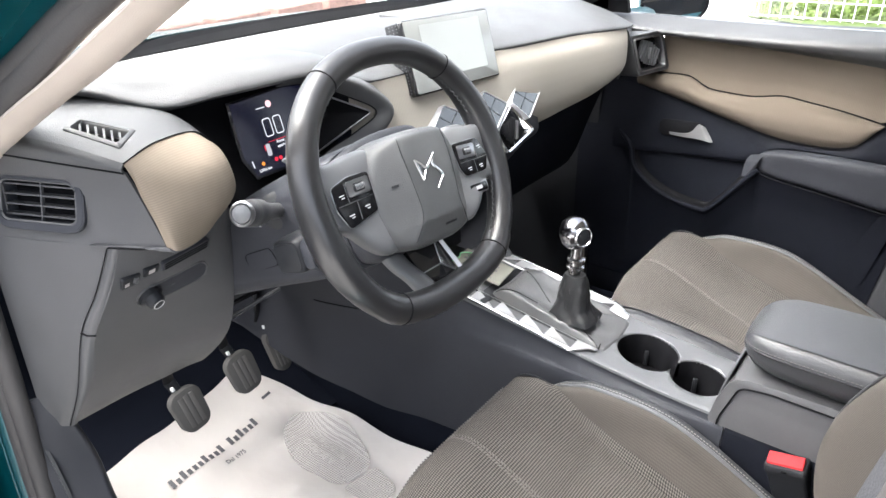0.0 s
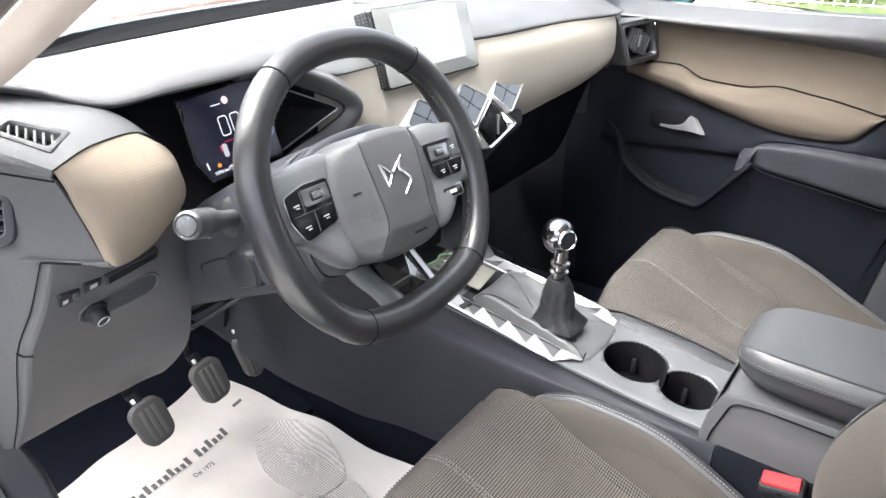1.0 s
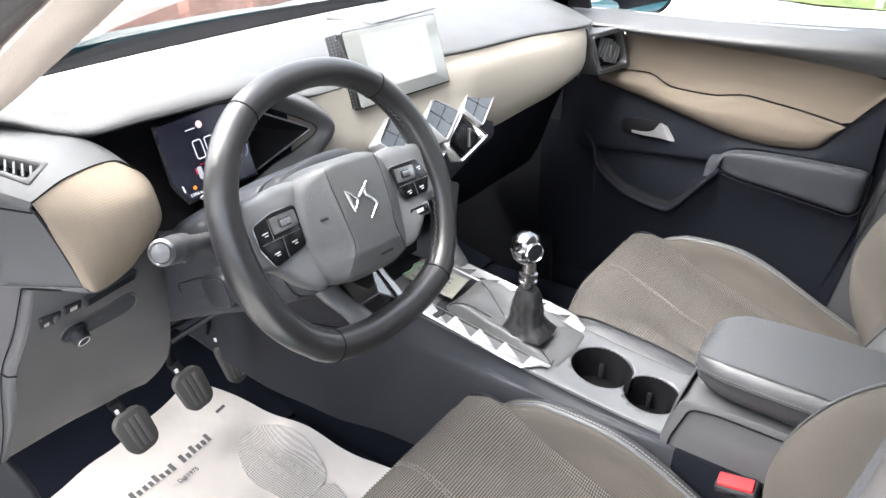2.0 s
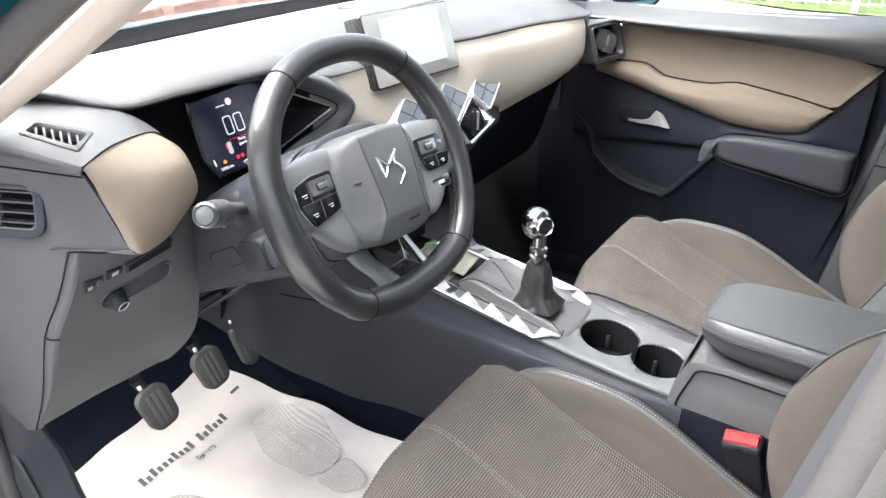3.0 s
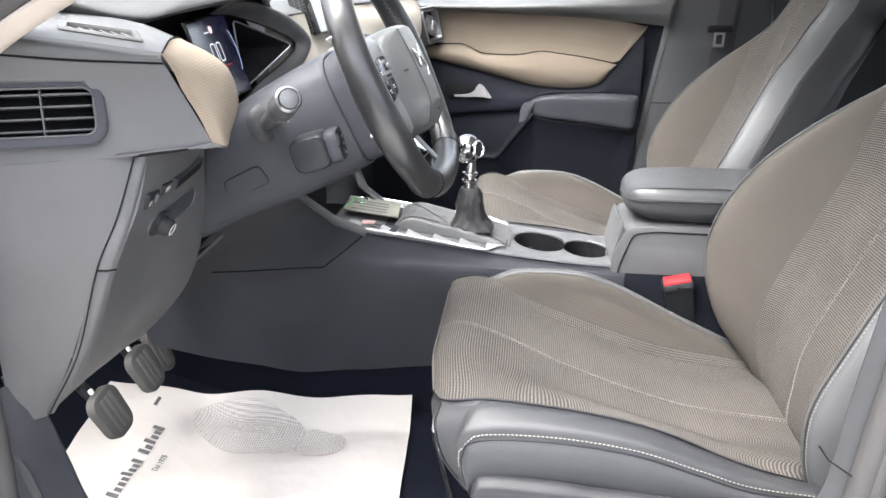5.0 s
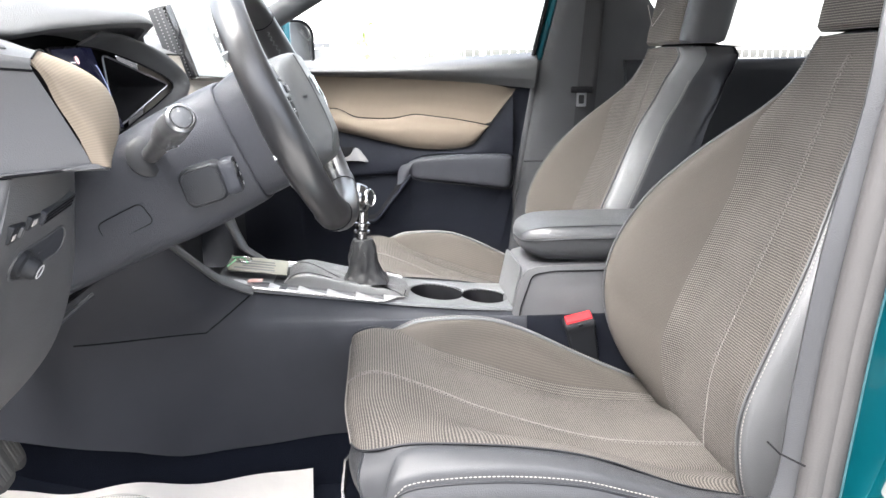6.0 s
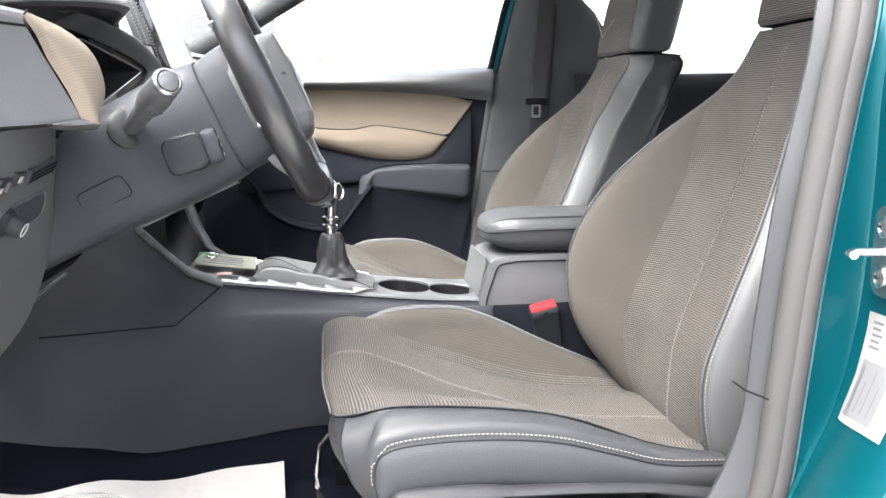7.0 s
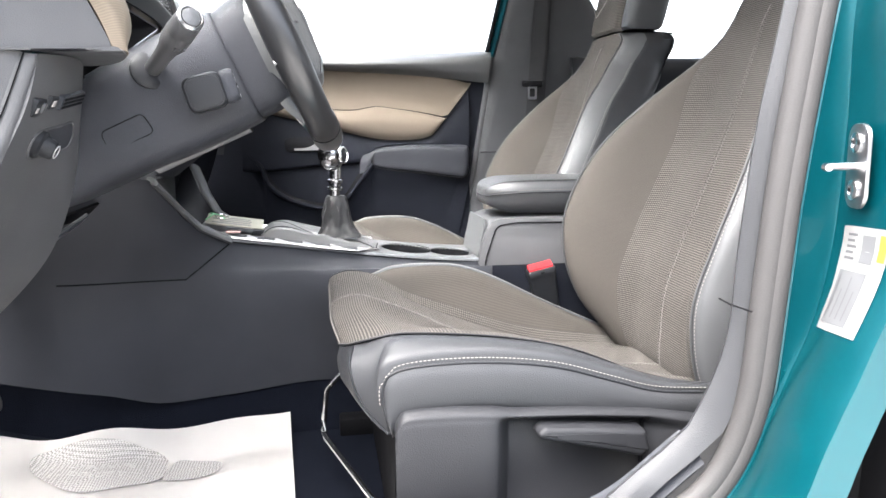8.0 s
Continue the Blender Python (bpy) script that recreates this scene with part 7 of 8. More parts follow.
part("thumb_tab", rbox(0, 0, 0.003, 0.0055, 0.026, 0.007, 0.0015, m=VM @ pose(0, 0, 0, 0, 0, -18)), SILVER, house)
part("inner_sill", rbox(0.722, -0.15, 0.245, 0.03, 1.0, 0.14, 0.01), SHADE, pdoor)
part("outer_skin", rbox(0.83, -0.10, 0.555, 0.05, 0.95, 0.70, 0.02), TEAL, pdoor)
for z0, z1, y0, y1 in ((1.0, 1.40, -0.54, -0.56),):
    part("window_frame", sweep([(0.715, -0.535, 0.985), (0.70, -0.575, 1.15), (0.67, -0.63, 1.34)], [(0.016 * u, 0.02 * v) for u, v in circle(1, 10)], (1, 0, 0)), TEAL, pdoor, "teal painted window frame")
    part("frame_rubber", sweep([(0.695, -0.52, 0.99), (0.682, -0.555, 1.15), (0.655, -0.612, 1.34)], [(0.006 * u, 0.010 * v) for u, v in circle(1, 8)], (1, 0, 0)), BLACK, pdoor)

# ---- passenger side pillar, belt, rear ----
shell = thing("car_shell", "grey lined inside of the car body with pale roof lining", "car body", kind="structure")
rows = []
for z in np.linspace(0.22, 1.40, 24):
    y0 = rear_edge(min(z, 1.2)) - 0.012 - (0.25 * max(0, z - 1.2))
    x = curve_at([(0.2, 0.70), (0.9, 0.70), (1.1, 0.685), (1.4, 0.60)], z)
    y1 = curve_at([(0.2, -0.62), (0.7, -0.74), (0.94, -0.855), (1.10, -0.86), (1.14, -0.84), (1.17, -0.775), (1.4, -0.80)], z)
    rows.append([(x + 0.03, y0, z), (x + 0.004, y0 - 0.006, z), (x - 0.006, lerp(y0, y1, 0.25), z), (x - 0.008, lerp(y0, y1, 0.6), z), (x, y1, z), (x + 0.03, y1 - 0.01, z)])
part("pillar_trim", loft(rows, 30, 14, 0.004), TRIM, shell, "grained grey centre pillar trim")
part("seal", sweep([(0.712, rear_edge(z) - 0.010, z) for z in np.linspace(0.25, 1.2, 20)], [(0.010 * u, 0.008 * v) for u, v in circle(1, 8)], (1, 0, 0)), PLASTIC, shell)
part("joint", tube([(0.690, -0.50, 0.70), (0.688, -0.60, 0.70), (0.692, -0.70, 0.71)], 0.0016, 6), BLACK, shell)
part("roof_lining", loft([[(x, y, 1.42 - 0.10 * (x / 0.62) ** 2 - 0.05 * ((y + 0.6) / 0.9) ** 2) for x in np.linspace(-0.66, 0.66, 9)] for y in np.linspace(-0.24, -1.75, 9)], 20, 20, 0.02), LINING, shell, "pale roof lining")
part("roof_skin", loft([[(x, y, 1.47 - 0.10 * (x / 0.66) ** 2 - 0.05 * ((y + 0.6) / 0.9) ** 2) for x in np.linspace(-0.72, 0.72, 9)] for y in np.linspace(-0.22, -1.80, 9)], 20, 20, 0.01), TEAL, shell)
belt = thing("seat_belt", "dark grey seat belt hanging from the centre pillar", "seat belt")
part("webbing", sheet([[(0.660, -0.655 - 0.045 * k - dy, 0.55 + 0.85 * k) for dy in (-0.022, 0.0, 0.022)] for k in np.linspace(0, 1, 12)]), WEB, belt, "ribbed belt webbing")
part("webbing", sheet([[(0.648, -0.640 - 0.05 * k - dy, 0.60 + 0.8 * k) for dy in (-0.022, 0.0, 0.022)] for k in np.linspace(0, 1, 12)]), WEB, belt, "ribbed belt webbing")
part("tongue_cover", rbox(0.642, -0.648, 0.902, 0.012, 0.062, 0.018, 0.004), BLACK, belt)
TG = frame_of((0.640, -0.648, 0.876), (0, -1, 0), (0, 0, 1))
part("tongue", sheet([[tuple(TG @ Vector((u, v, z))) for u, v in p] for p, z in ((round_profile(0.028, 0.040, 0.004), 0.001), (round_profile(0.028, 0.040, 0.004), -0.001), (round_profile(0.016, 0.024, 0.003), -0.001), (round_profile(0.016, 0.024, 0.003), 0.001), (round_profile(0.028, 0.040, 0.004), 0.001))], closed=True), SILVER, belt, "steel belt tongue")
REAR = [[(0.73, -0.78, 0.985), (0.73, -1.2, 0.985), (0.73, -1.7, 1.0)], [(0.67, -0.78, 0.965), (0.67, -1.2, 0.968), (0.66, -1.7, 0.985)], [(0.69, -0.78, 0.80), (0.69, -1.2, 0.80), (0.68, -1.7, 0.80)], [(0.69, -0.66, 0.25), (0.69, -1.2, 0.25), (0.68, -1.7, 0.25)]]
rdoor = part("rear_door_panel", loft(REAR, 16, 14, 0.02), DARK)
tagged(rdoor, "dark grey rear door panel", "car door")
bench = thing("rear_seat", "charcoal leatherette rear bench seat", "car seat")
part("cushion", rbox(0, -1.22, 0.40, 1.25, 0.46, 0.16, 0.05, 4), LEATHERETTE, bench)
part("backrest", rbox(0, 0, 0.30, 1.25, 0.14, 0.66, 0.05, 4, m=pose(0, -1.48, 0.45, 18, 0, 0)), LEATHERETTE, bench)
tail = part("tail_panel", rbox(0, -1.78, 0.62, 1.46, 0.05, 0.80, 0.02), DARK)
tagged(tail, "dark inner tail panel", "trim", kind="structure")
for s in (-1, 1):
    part("rear_quarter", rbox(s * 0.66, -1.62, 1.18, 0.03, 0.34, 0.42, 0.02), LINING, shell)
part("rear_left_door", rbox(-0.70, -1.2, 0.60, 0.04, 1.05, 0.74, 0.02), DARK, shell)
part("rear_left_door_skin", rbox(-0.852, -1.16, 0.60, 0.045, 1.02, 0.74, 0.02, 3), TEAL, shell, "teal outer skin of the closed rear door")
# black plate added where the rear door's gap lies in shadow
part("rear_door_dark_gap", rbox(-0.815, -0.645, 0.62, 0.11, 0.022, 0.74, 0.008), BLACK, shell, "black plate standing in for the rear door's shadow gap")
part("front_right_pillar", sweep([(0.70, 0.39, 0.985), (0.672, 0.20, 1.085), (0.635, -0.08, 1.245), (0.58, -0.29, 1.36)], [(0.030 * u, 0.020 * v) for u, v in circle(1, 10)], (1, 0, 0)), DARK, shell)
part("sail_panel", slab([(0.34, 0.985), (0.20, 0.985), (0.215, 1.07), (0.34, 1.02)], frame_of((0.70, 0, 0), (0, 1, 0), (0, 0, 1)), 0.02, 0.003), BLACK, shell, "black corner panel inside the mirror")
part("firewall", rbox(0, 0.84, 0.54, 1.5, 0.05, 0.78, 0.0), BLACK, shell)

# glass
GLASS = clear("window glass", (0.97, 0.99, 0.98))
GLASS.node_tree.nodes["Principled BSDF"].inputs["Roughness"].default_value = 0.0


def pane(name, rows, label):
    g = part(name, loft(rows, 10, 10, 0.004), GLASS)
    g.visible_shadow = False
    return tagged(g, label, "window", kind="structure")


pane("window_1", [[(-0.70, 0.58, 1.0), (0.0, 0.70, 1.0), (0.70, 0.58, 1.0)], [(-0.65, 0.16, 1.18), (0.0, 0.26, 1.20), (0.65, 0.16, 1.18)], [(-0.59, -0.27, 1.365), (0.0, -0.24, 1.41), (0.59, -0.27, 1.365)]], "clear sloping windscreen")
pane("window_2", [[(0.725, 0.20, 0.985), (0.725, -0.15, 0.985), (0.722, -0.54, 0.995)], [(0.70, 0.02, 1.15), (0.695, -0.25, 1.17), (0.692, -0.58, 1.17)], [(0.645, -0.27, 1.33), (0.64, -0.40, 1.35), (0.64, -0.63, 1.35)]], "clear passenger side window")
band = [[(-0.66, 0.578, 1.010), (-0.35, 0.60, 1.010), (0.0, 0.61, 1.010), (0.35, 0.60, 1.010), (0.66, 0.578, 1.010)], [(-0.67, 0.59, 1.026), (-0.35, 0.63, 1.030), (0.0, 0.645, 1.031), (0.35, 0.63, 1.030), (0.67, 0.59, 1.026)]]
part("screen_base_strip", loft(band, 6, 20, 0.003), BLACK, shell, "black strip along the windscreen base")
BON = [[(-0.80, 0.66, 0.945), (-0.4, 0.74, 1.003), (0.0, 0.77, 1.010), (0.4, 0.74, 1.003), (0.78, 0.66, 0.98)], [(-0.82, 1.1, 0.86), (-0.4, 1.1, 0.945), (0.0, 1.1, 0.955), (0.4, 1.1, 0.945), (0.82, 1.1, 0.89)], [(-0.78, 1.6, 0.74), (-0.4, 1.65, 0.78), (0.0, 1.68, 0.79), (0.4, 1.65, 0.78), (0.78, 1.6, 0.74)]]
bonnet = part("bonnet", loft(BON, 14, 24, 0.01), TEAL)
tagged(bonnet, "teal metallic bonnet", "bonnet", kind="structure")

# ---- body round the open driver's door ----
body = thing("car_body", "teal metallic car body round the open driver door", "car body", kind="structure")
LOOP = [(-0.10, 1.245), (0.10, 1.135), (0.20, 1.072), (0.30, 1.018), (0.375, 0.968), (0.415, 0.91), (0.432, 0.83), (0.438, 0.68), (0.448, 0.52), (0.455, 0.41), (0.440, 0.335), (0.38, 0.295), (0.2, 0.282), (-0.15, 0.282), (-0.33, 0.308), (-0.425, 0.350), (-0.472, 0.40), (-0.498, 0.48), (-0.507, 0.60), (-0.515, 0.72), (-0.528, 0.84), (-0.542, 0.95), (-0.575, 1.15), (-0.59, 1.28), (-0.54, 1.375), (-0.36, 1.36)]
base = [Vector((0, y, z)) for _, y, z in spline([(0, y, z) for y, z in LOOP], 150, True)]


def lean_in(z):
    return 0.0 if z < 0.95 else 0.33 * (z - 0.95) ** 1.25


def outset(d, x):
    """The opening's outline moved outwards by d, at depth x."""
    n = len(base)
    out = []
    for i in range(n):
        t = (base[(i + 1) % n] - base[i - 1]).normalized()
        nrm = Vector((0, t.z, -t.y))
        if nrm.dot(base[i] - Vector((0, -0.08, 0.75))) < 0:
            nrm = -nrm
        k = d(base[i]) if callable(d) else d
        xx = x(base[i]) if callable(x) else x
        p = base[i] + nrm * k
        out.append((xx + lean_in(p.z), p.y, p.z))
    return out


def front_share(p):
    """1 at the hinge pillar, 0 at the lock pillar."""
    return smooth((p.y + 0.1) / 0.4)


part("door_seal", sweep(outset(lambda p: 0.022 * smooth((p.z - 0.93) / 0.07) * smooth((p.y + 0.35) / 0.15), -0.742), [(0.0150 * u, 0.0135 * v) for u, v in circle(1, 12)], (1, 0, 0), True), RUBBER, body, "grey rubber door seal")
part("door_seal", sweep(outset(lambda p: lerp(0.010, 0.027, front_share(p)) + 0.010 * smooth((p.z - 0.97) / 0.06) * smooth((p.y + 0.35) / 0.15), -0.746), [(0.0135 * u, 0.0125 * v) for u, v in circle(1, 12)], (1, 0, 0), True), RUBBER, body, "grey rubber door seal")


def high(p):
    """1 along the windscreen pillar, where the jamb is only a narrow strip."""
    return smooth((p.z - 0.985) / 0.06) * smooth((p.y + 0.40) / 0.1)


def share(p):
    return front_share(p) * (1 - high(p))


def crease(p):
    """How far outside the seal the lock pillar's inner corner runs."""
    deep = curve_at([(0.30, 0.018), (0.46, 0.020), (0.513, 0.032), (0.558, 0.048), (0.617, 0.060), (0.70, 0.0635), (0.80, 0.055), (0.90, 0.040), (1.0, 0.032)], p.z)
    return lerp(0.060, deep, smooth((-0.15 - p.y) / 0.12))


def fall(p):
    """The striker face leans outwards towards the door; more so low down."""
    return smooth((-0.15 - p.y) / 0.12) * (0.011 + 0.014 * smooth((0.68 - p.z) / 0.12))


def flank_d(rear, ahead):
    return lambda p: lerp(rear(p), ahead, share(p))


def flank_x(rear, ahead):
    return lambda p: lerp(rear, ahead, share(p))


rows = [outset(flank_d(lambda p: 0.018, 0.034), -0.738), outset(flank_d(lambda p: 0.020, 0.040), -0.751), outset(flank_d(lambda p: 0.0235, 0.050), flank_x(-0.7535, -0.760)), outset(flank_d(lambda p: 0.026, 0.056), flank_x(-0.7530, -0.763)), outset(flank_d(lambda p: crease(p) - 0.004, 0.098), flank_x(-0.7560, -0.773)),
        outset(flank_d(lambda p: crease(p) - 0.0006, 0.105), flank_x(-0.7580, -0.775)), outset(flank_d(lambda p: crease(p) - 0.001, 0.110), flank_x(-0.7620, -0.778)), outset(flank_d(lambda p: crease(p) - fall(p), 0.120), flank_x(-0.800, -0.785)),
        outset(flank_d(lambda p: crease(p) - 1.3 * fall(p), 0.135), lambda p: lerp(-0.855, -0.785, high(p))), outset(flank_d(lambda p: crease(p) - 1.1 * fall(p) + 0.002, 0.145), lambda p: lerp(-0.874, -0.790, high(p))), outset(lambda p: lerp(crease(p) + 0.012, lerp(0.22 - 0.07 * smooth((p.z - 0.84) / 0.1), 0.078, high(p)), front_share(p)), lambda p: lerp(lerp(-0.880, -0.870, front_share(p)), -0.780, high(p))),
        outset(lambda p: lerp(crease(p) + 0.028, lerp(0.222 - 0.07 * smooth((p.z - 0.84) / 0.1), 0.080, high(p)), front_share(p)), lambda p: lerp(lerp(-0.862, -0.872, front_share(p)), -0.780, high(p)))]


def below_moulding(p):
    """The painted jamb ends under the black pillar moulding."""
    x, y, z = p
    if y < 0.15:
        return p
    top = 1.022 + (0.435 - y) * 0.595 if y < 0.435 else 1.022 - (y - 0.435) * 1.2
    return (x + 0.03 * smooth((y - 0.15) / 0.1), y, top) if z > max(0.93, top) else p


ringed = [[below_moulding(p) for p in r + r[:1]] for r in rows]
jamb = part("door_jamb", sheet(ringed), TEAL, body, "teal painted door jamb")
# inner trim beside the lock pillar and up to the roof
inner = []
for z in np.linspace(0.30, 1.36, 26):
    y = curve_at([(0.30, -0.40), (0.36, -0.33), (0.397, -0.405), (0.463, -0.455), (0.544, -0.484), (0.64, -0.490), (0.79, -0.503), (0.868, -0.516), (0.922, -0.525), (1.0, -0.536), (1.05, -0.548), (1.15, -0.568), (1.36, -0.61)], z)
    x = -0.735 + lean_in(z)
    inner.append([(x, y - 0.030, z), (x + 0.008, y - 0.012, z), (x + 0.018, y, z), (x + 0.030, y - 0.02, z), (x + 0.045, y - 0.10, z), (x + 0.05, y - 0.26, z)])
ptrim = part("lock_pillar_trim", loft(inner, 40, 14, 0.004), TRIM, body, "grained grey lock pillar trim")
part("joint", tube([(-0.752, -0.487, 0.585), (-0.735, -0.470, 0.590), (-0.715, -0.468, 0.592)], 0.0010, 6), BLACK, ptrim)
# pale cloth trim on the windscreen pillar
A_IN = [(0.392, 0.958), (0.345, 0.992), (0.25, 1.045), (0.16, 1.092), (0.05, 1.155), (-0.10, 1.245)]
rows = []
for k, (y, z) in enumerate(A_IN):
    w = (0.008, 0.028, 0.036, 0.040, 0.044, 0.048)[k]
    x = -0.730 + lean_in(z)
    rows.append([(x - 0.012, y + 0.004, z + 0.006), (x + 0.012, y, z - 0.002), (x + 0.02 + w, y + 0.35 * w, z + 0.25 * w), (x + 0.03 + 1.2 * w, y + 1.2 * w, z + 0.9 * w)])
part("pillar_cloth", loft(rows, 30, 12, 0.004), PILLAR, body, "pale beige cloth on the windscreen pillar")
# black moulding outside the windscreen pillar
rows = []
for (ya, za), (yb, zb) in (((0.318, 1.048), (0.435, 1.030)), ((0.300, 1.062), (0.410, 1.050)), ((0.252, 1.098), (0.340, 1.094)), ((0.196, 1.138), (0.265, 1.135)), ((0.060, 1.226), (0.122, 1.230)), ((-0.09, 1.312), (-0.03, 1.318))):
    x = -0.785 + 0.55 * lean_in(za)
    rows.append([(x, ya, za), (x - 0.002, lerp(ya, yb, 0.1), lerp(za, zb, 0.1)), (x - 0.004, lerp(ya, yb, 0.5), lerp(za, zb, 0.5) + 0.003), (x + 0.002, yb, zb), (x + 0.022, yb + 0.012, zb + 0.008)])
mould = part("pillar_moulding", loft(rows, 24, 14, 0.004), FILM, body, "satin black windscreen pillar moulding")
part("plug", lathe([(0.0068, 0), (0.0064, 0.002), (0.003, 0.003), (0.001, 0.0025)], frame_of((-0.787, 0.322, 1.070), (0, -1, 0), (0, 0, 1)), 16), DARK, mould)
part("grommet", lathe([(0.017, 0.0), (0.0165, 0.002), (0.012, 0.0028), (0.001, 0.003)], frame_of((-0.7745, 0.500, 0.822), (0, -1, 0), (0, 0, 1)), 24), grained("grey grommet", (0.075, 0.062, 0.062), 0.7, 200, 0.0), body, "grey rubber grommet")
flange = outset(flank_d(lambda p: 0.024, 0.052), flank_x(-0.754, -0.762))
part("flange_edge", tube([q for q, p in zip(flange, base) if p.y > 0.40 and 0.30 < p.z < 0.95], 0.0022, 8), TEAL, body, "bright edge of the welded flange")
press = [Vector((-0.7745, 0.485, 0.945)), Vector((-0.7765, 0.520, 0.900)), Vector((-0.7765, 0.508, 0.862))]
part("pressed_rib", tube(corner_path(press, 0.008, 4), 0.0030, 8, True), TEAL, body, "pressed triangular rib")
CHECK = grained("dark steel", (0.10, 0.10, 0.105), 0.4, 60, 0.0, metal=0.8)
check = part("check_strap", rbox(-0.800, 0.500, 0.700, 0.050, 0.022, 0.026, 0.004), CHECK, body, "dark steel door check strap")
part("bolt", lathe([(0.011, 0.0), (0.011, 0.006), (0.006, 0.007), (0.001, 0.007)], frame_of((-0.782, 0.475, 0.705), (0, -1, 0), (0, 0, 1)), 6), CHECK, check)
# striker with two screws on the lock pillar
SK = frame_of((-0.803, -0.5600, 0.748), (-1, 0.26, 0), (0, 0.02, 1))
striker = part("striker_plate", slab(round_profile(0.042, 0.086, 0.016, 6), SK, 0.004, 0.0015), SILVER, body, "bright steel lock striker plate")
for v in (-0.024, 0.024):
    part("screw", lathe([(0.0105, 0.004), (0.0105, 0.0065), (0.0065, 0.0075), (0.004, 0.0055), (0.001, 0.0055)], SK @ pose(0, v, 0), 20), CHROME, striker)
part("striker_loop", tube([tuple(SK @ Vector(p)) for p in ((-0.002, 0.0, 0.002), (0.0, 0.0, 0.030), (0.004, 0.0, 0.035), (0.012, 0.0, 0.035))], 0.0042), CHROME, striker)
# white label with print, following the jamb's curve
ST = frame_of((-0.816, -0.545, 0.634), (-0.0766, 0.0171, 0.0080), (0.0290, -0.043, 0.107))
jamb_tree = BVHTree.FromPolygons([v.co for v in jamb.data.vertices], [p.vertices[:] for p in jamb.data.polygons])


def on_jamb(u0, v0, u1, v1, lift, n=8):
    """A thin patch of the label, pressed on to the paint."""
    z = ST.to_3x3() @ Vector((0, 0, 1))
    rows = []
    for v in np.linspace(v0, v1, n):
        row = []
        for u in np.linspace(u0, u1, n):
            p = ST @ Vector((u, v, 0))
            spot = jamb_tree.ray_cast(p + z * 0.05, -z)[0]
            row.append(tuple((spot if spot is not None else p) + z * lift))
        rows.append(row)
    return sheet(rows)


# paper and print coloured dark to offset strong light on the jamb
stick = part("sticker", on_jamb(-0.036, -0.056, 0.036, 0.056, 0.0012), grained("label paper darkened for strong light", (0.17, 0.17, 0.168), 0.6, 100, 0.0), body, "white paper sticker with grey print")
FAINT = grained("label print darkened for strong light", (0.085, 0.087, 0.092), 0.7, 200, 0.0)
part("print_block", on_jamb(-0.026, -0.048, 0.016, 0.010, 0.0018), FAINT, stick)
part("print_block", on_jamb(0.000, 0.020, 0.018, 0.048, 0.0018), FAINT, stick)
for k in range(5):
    part("print_bar", on_jamb(-0.024, 0.046 - 0.006 * k, -0.008 - 0.003 * (k % 2), 0.0485 - 0.006 * k, 0.0018, 3), INK, stick)
for k in range(4):
    part("print_bar", on_jamb(-0.020 + 0.009 * k, -0.042, -0.0185 + 0.009 * k, 0.004 - 0.014 * (k % 2), 0.0024, 3), INK, stick)
part("yellow_mark", on_jamb(0.024, 0.024, 0.034, 0.050, 0.0018, 3), grained("yellow print", (0.45, 0.36, 0.02), 0.6, 100, 0.0), stick)

# ---- open driver's door ----
ddoor = thing("driver_door", "wide open driver door with dark grey lining", "car door")
DM = pose(-0.80, 0.545, 0, 0, 0, 196)
ddoor.matrix_world = DM
part("lining", rbox(0.53, 0.0, 0.57, 1.06, 0.05, 0.60, 0.02, 3), PLASTIC, ddoor, "dark grey door lining")
part("edge", rbox(0.05, -0.05, 0.57, 0.05, 0.06, 0.58, 0.015, 3), DARK, ddoor)
part("outer_skin", rbox(0.56, -0.09, 0.60, 1.0, 0.03, 0.80, 0.012, 3), TEAL, ddoor)
ds = part("sticker", rbox(0.06, 0.0262, 0.715, 0.035, 0.0012, 0.075, 0), WHITEPAINT, ddoor, "white and yellow warning sticker")
part("yellow_mark", rbox(0.06, 0.0270, 0.745, 0.035, 0.0008, 0.015, 0), grained("yellow label", (0.75, 0.68, 0.05), 0.6, 100, 0.0), ds)
for i in range(4):
    part("print_bar", rbox(0.06, 0.0270, 0.727 - 0.010 * i, 0.026, 0.0008, 0.003, 0), PRINT, ds)

# ---- door mirror ----
mirror = thing("door_mirror", "teal door mirror on the passenger side", "door mirror")
MM = frame_of((0.985, 0.19, 1.02), (0.62, -0.78, 0.0), (0, 0, 1))
rows = []
for z, k in ((-0.07, 0.5), (-0.06, 0.85), (-0.03, 1.0), (0.0, 1.02), (0.006, 1.0)):
    rows.append([tuple(MM @ Vector((u * k, v * k, z))) for u, v in round_profile(0.19, 0.18, 0.05, 6)])
part("housing", sheet(rows, closed=True, cap=True), TEAL, mirror)
part("rim", sheet([[tuple(MM @ Vector((u * k, v * k, z))) for u, v in round_profile(0.19, 0.18, 0.05, 6)] for k, z in ((1.0, 0.005), (0.98, 0.012), (0.92, 0.010), (0.90, 0.006))], closed=True), BLACK, mirror)
part("mirror_glass", slab([(u * 0.92, v * 0.92) for u, v in round_profile(0.19, 0.18, 0.05, 6)], MM @ pose(0, 0, 0.0065), 0.001), grained("mirror", (0.9, 0.9, 0.9), 0.02, 50, 0.0, 0.0, metal=1.0), mirror, "real mirror glass")
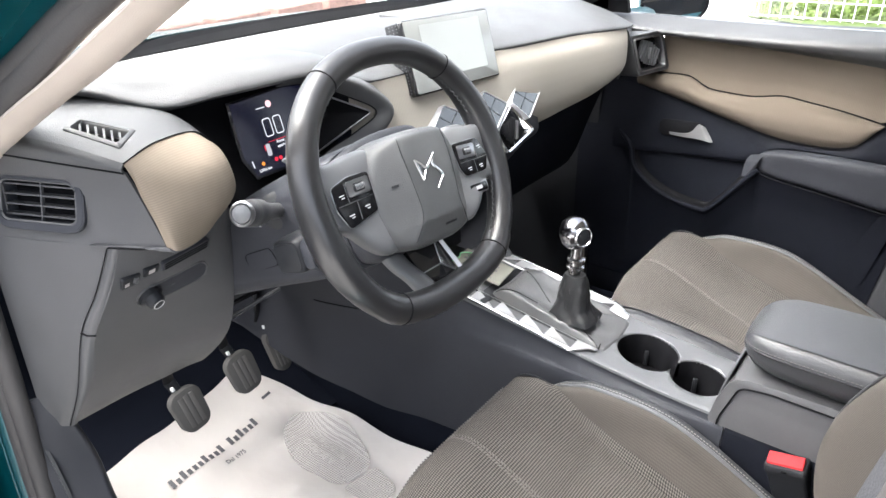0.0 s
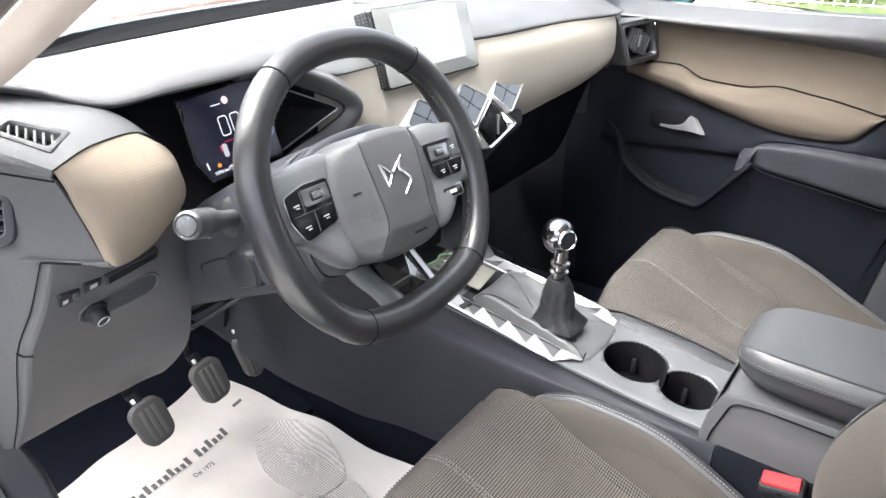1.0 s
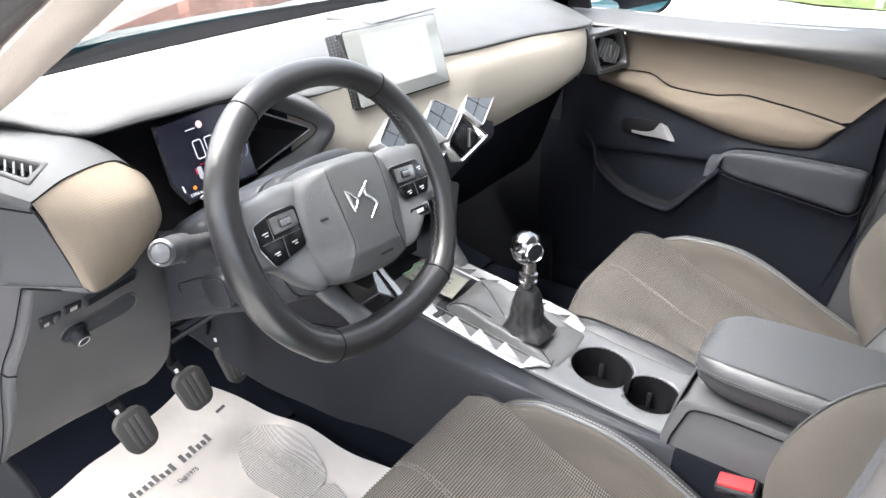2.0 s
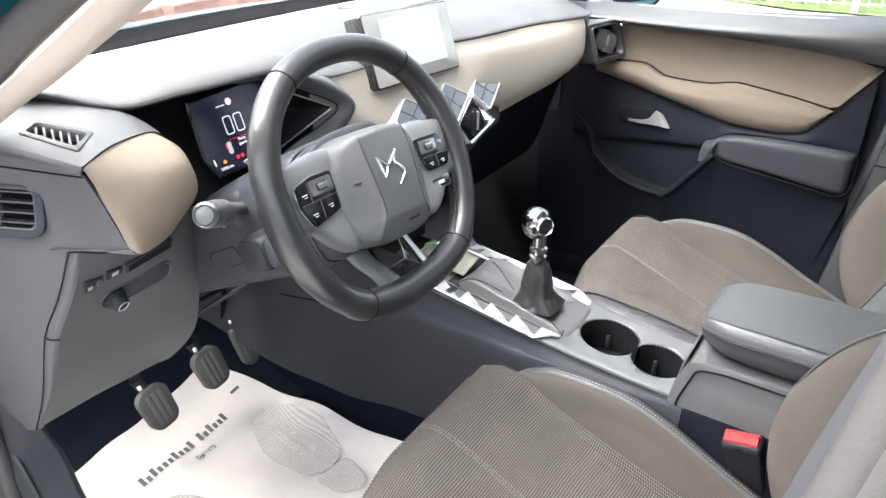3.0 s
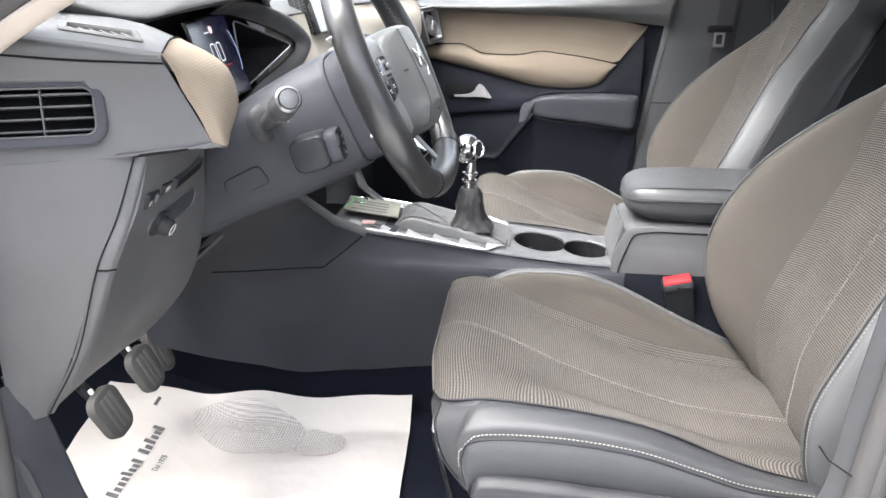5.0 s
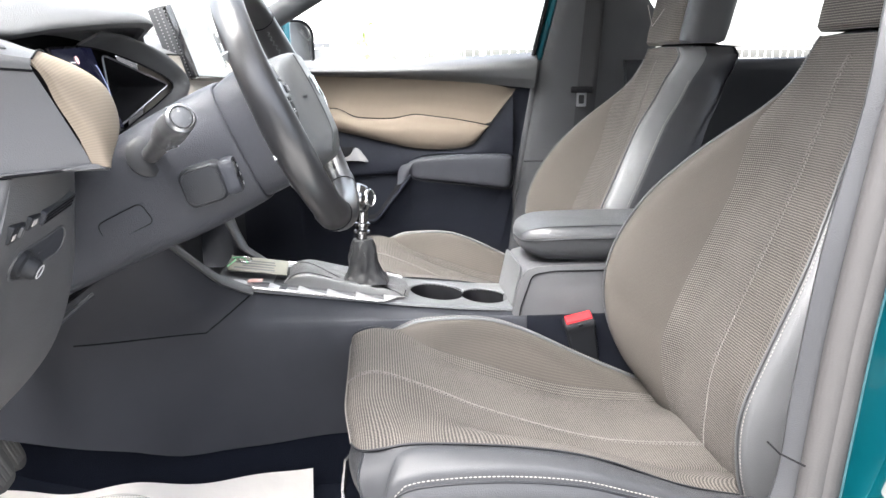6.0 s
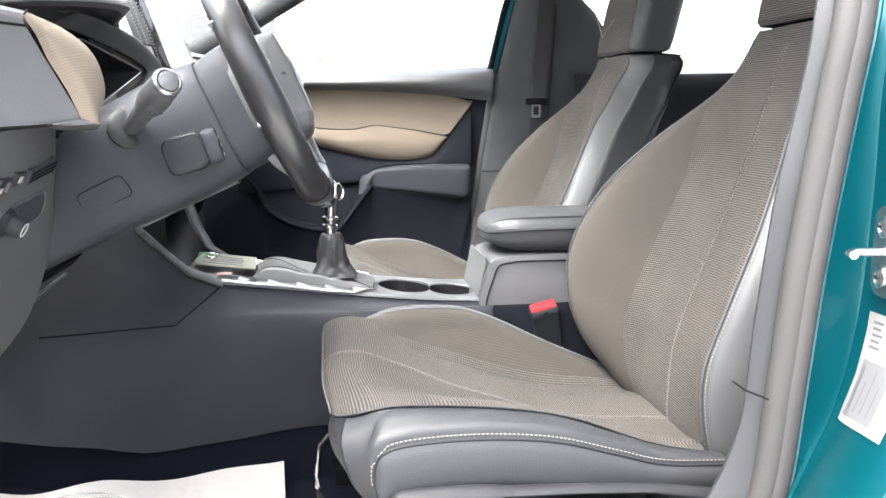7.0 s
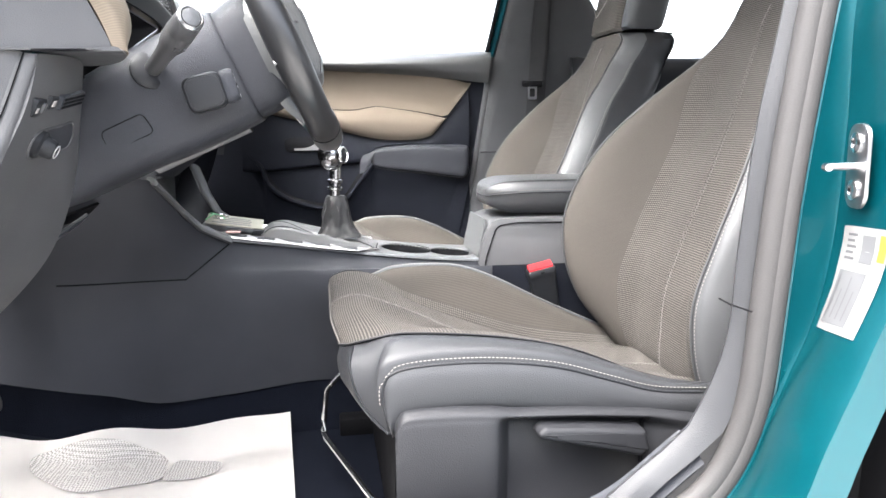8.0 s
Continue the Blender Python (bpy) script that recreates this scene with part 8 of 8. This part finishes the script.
part("foot", sweep([tuple(MM @ Vector((-0.06, -0.07, -0.03))), (0.82, 0.24, 0.965), (0.74, 0.25, 0.975)], [(0.03 * u, 0.018 * v) for u, v in circle(1, 10)]), TEAL, mirror)


# ---- outside ----
ground = part("ground", rbox(0, 0, -0.13, 600, 600, 0.1, 0.0), CONCRETE)
tagged(ground, "pale sunlit concrete yard", "ground", kind="structure")


def fence_run(at, turn, n, gap):
    f = thing("fence", "white painted mesh fence with square posts", "fence", at=at)
    f.rotation_euler = (0, 0, radians(turn))
    for i in range(n + 1):
        part("post", rbox(i * gap, 0, 0.65, 0.07, 0.07, 1.55, 0.01), WHITEPAINT, f)
    for k in range(8):
        part("rail", rbox(n * gap / 2, 0, 0.10 + 0.17 * k, n * gap, 0.012, 0.012, 0.0), WHITEPAINT, f)
    for i in range(n):
        bm = bmesh.new()
        for j in range(1, 14):
            rbox(i * gap + j * gap / 14, 0.006, 0.70, 0.010, 0.010, 1.25, 0.0, bm=bm)
        part("mesh_panel", bm, WHITEPAINT, f)
    return f


fence_run((7.7, 3.6, -0.08), -84, 7, 1.7)
# grass verge beyond the fence, with a rounded end
verge = bmesh.new()
edge_in = [(7.75 + 0.10 * k + 0.9 * smooth((1.2 - k) / 2.0), 1.9 - 1.1 * k) for k in range(10)]
sheet([[(lerp(x, 16.0, f), y + 1.2 * f * (1 - k / 9), -0.060 + 0.01 * math.sin(3 * y)) for f in (0.0, 0.15, 0.4, 0.7, 1.0)] for k, (x, y) in enumerate(edge_in)], verge)
tagged(part("grass_verge", verge, GRASS), "sunlit grass verge beyond the fence", "grass", kind="structure")
rnd = random.Random(4)
vs, fs = [], []
for i in range(9000):
    y = rnd.uniform(-8.0, 1.8)
    x = 8.2 + 0.09 * (2 - y) + abs(rnd.gauss(0, 1.5))
    bush = 0.95 * math.exp(-((y - 0.1) / 0.35) ** 2) + 0.75 * math.exp(-((y + 0.95) / 0.22) ** 2)
    z = -0.06 + abs(rnd.gauss(0, 0.14)) + bush * rnd.uniform(0.0, 1.45) * (1 if x < 9.6 else 0.2)
    s = rnd.uniform(0.03, 0.085)
    a = Vector((rnd.gauss(0, 0.6), rnd.gauss(0, 0.6), rnd.gauss(0, 1))).normalized() * s
    b = a.cross(Vector((rnd.gauss(0, 1), rnd.gauss(0, 1), rnd.gauss(0, 1)))).normalized() * s * 0.40
    p = Vector((x, y, z))
    k = len(vs)
    vs += [tuple(p - a), tuple(p + b), tuple(p + a), tuple(p - b)]
    fs.append((k, k + 1, k + 2, k + 3))
me = bpy.data.meshes.new("leaves")
me.from_pydata(vs, [], fs)
LEAF = grained("bright leaves", (0.10, 0.15, 0.03), 0.6, 40, 0.0, 0.5)
me.materials.append(LEAF)
hedge = new("hedge", me)
tagged(hedge, "loose bright green grass and shrubs behind the fence", "shrubs", kind="stuff")
# low pale buildings round the yard
def building(at, size, label):
    b = thing("building", label, "building", at=at)
    sx, sy, sz = size
    part("wall", rbox(0, 0, sz / 2, sx, sy, sz, 0.02), CONCRETE, b)
    part("roof", rbox(0, 0, sz + 0.1, sx + 0.4, sy + 0.4, 0.25, 0.03), WHITEPAINT, b)
    for k in range(int(sx // 3)):
        for lvl in range(int(sz // 3)):
            w = part("window", rbox(-sx / 2 + 1.8 + 3 * k, -sy / 2, 1.7 + 3 * lvl, 1.3, 0.06, 1.3, 0.01), WHITEPAINT, b)
            part("pane", rbox(-sx / 2 + 1.8 + 3 * k, -sy / 2 - 0.035, 1.7 + 3 * lvl, 1.1, 0.02, 1.1, 0.0), GREY, w)
    return b


building((14, 34, -0.08), (30, 8, 6.5), "pale low building across the yard")
building((38, 3.4, -0.08), (8, 8, 9.2), "pale three-storey house beyond the fence").rotation_euler = (0, 0, radians(-90))
wallb = part("yard_wall", rbox(26, -14, 0.6, 0.3, 60, 1.4, 0.02), CONCRETE)
tagged(wallb, "pale concrete yard wall", "wall", kind="structure")
for i in range(6):
    k = part("kerb_stone", rbox(0, 0, 0.12, 0.78, 0.26, 0.24, 0.03), grained("faded red kerb paint", (0.40, 0.24, 0.20), 0.7, 30, 0.0, 0.3))
    k.matrix_world = pose(1.35 + 0.90 * i, 5.75 + 0.10 * i, -0.08, 0, 0, 6)
    tagged(k, "low kerb stone with faded red paint", "kerb stone", "painted kerb stones")

# unseen plastered wall, added to cut low light from the driver's side
wall_w = part("unseen_wall_west", rbox(-8.0, -1.0, 1.5, 0.25, 26.0, 3.2, 0.02), grained("grey plaster", (0.40, 0.39, 0.38), 0.9, 30, 0.004, 0.2))
tagged(wall_w, "unseen plain wall added to block low side light", "wall", kind="structure")
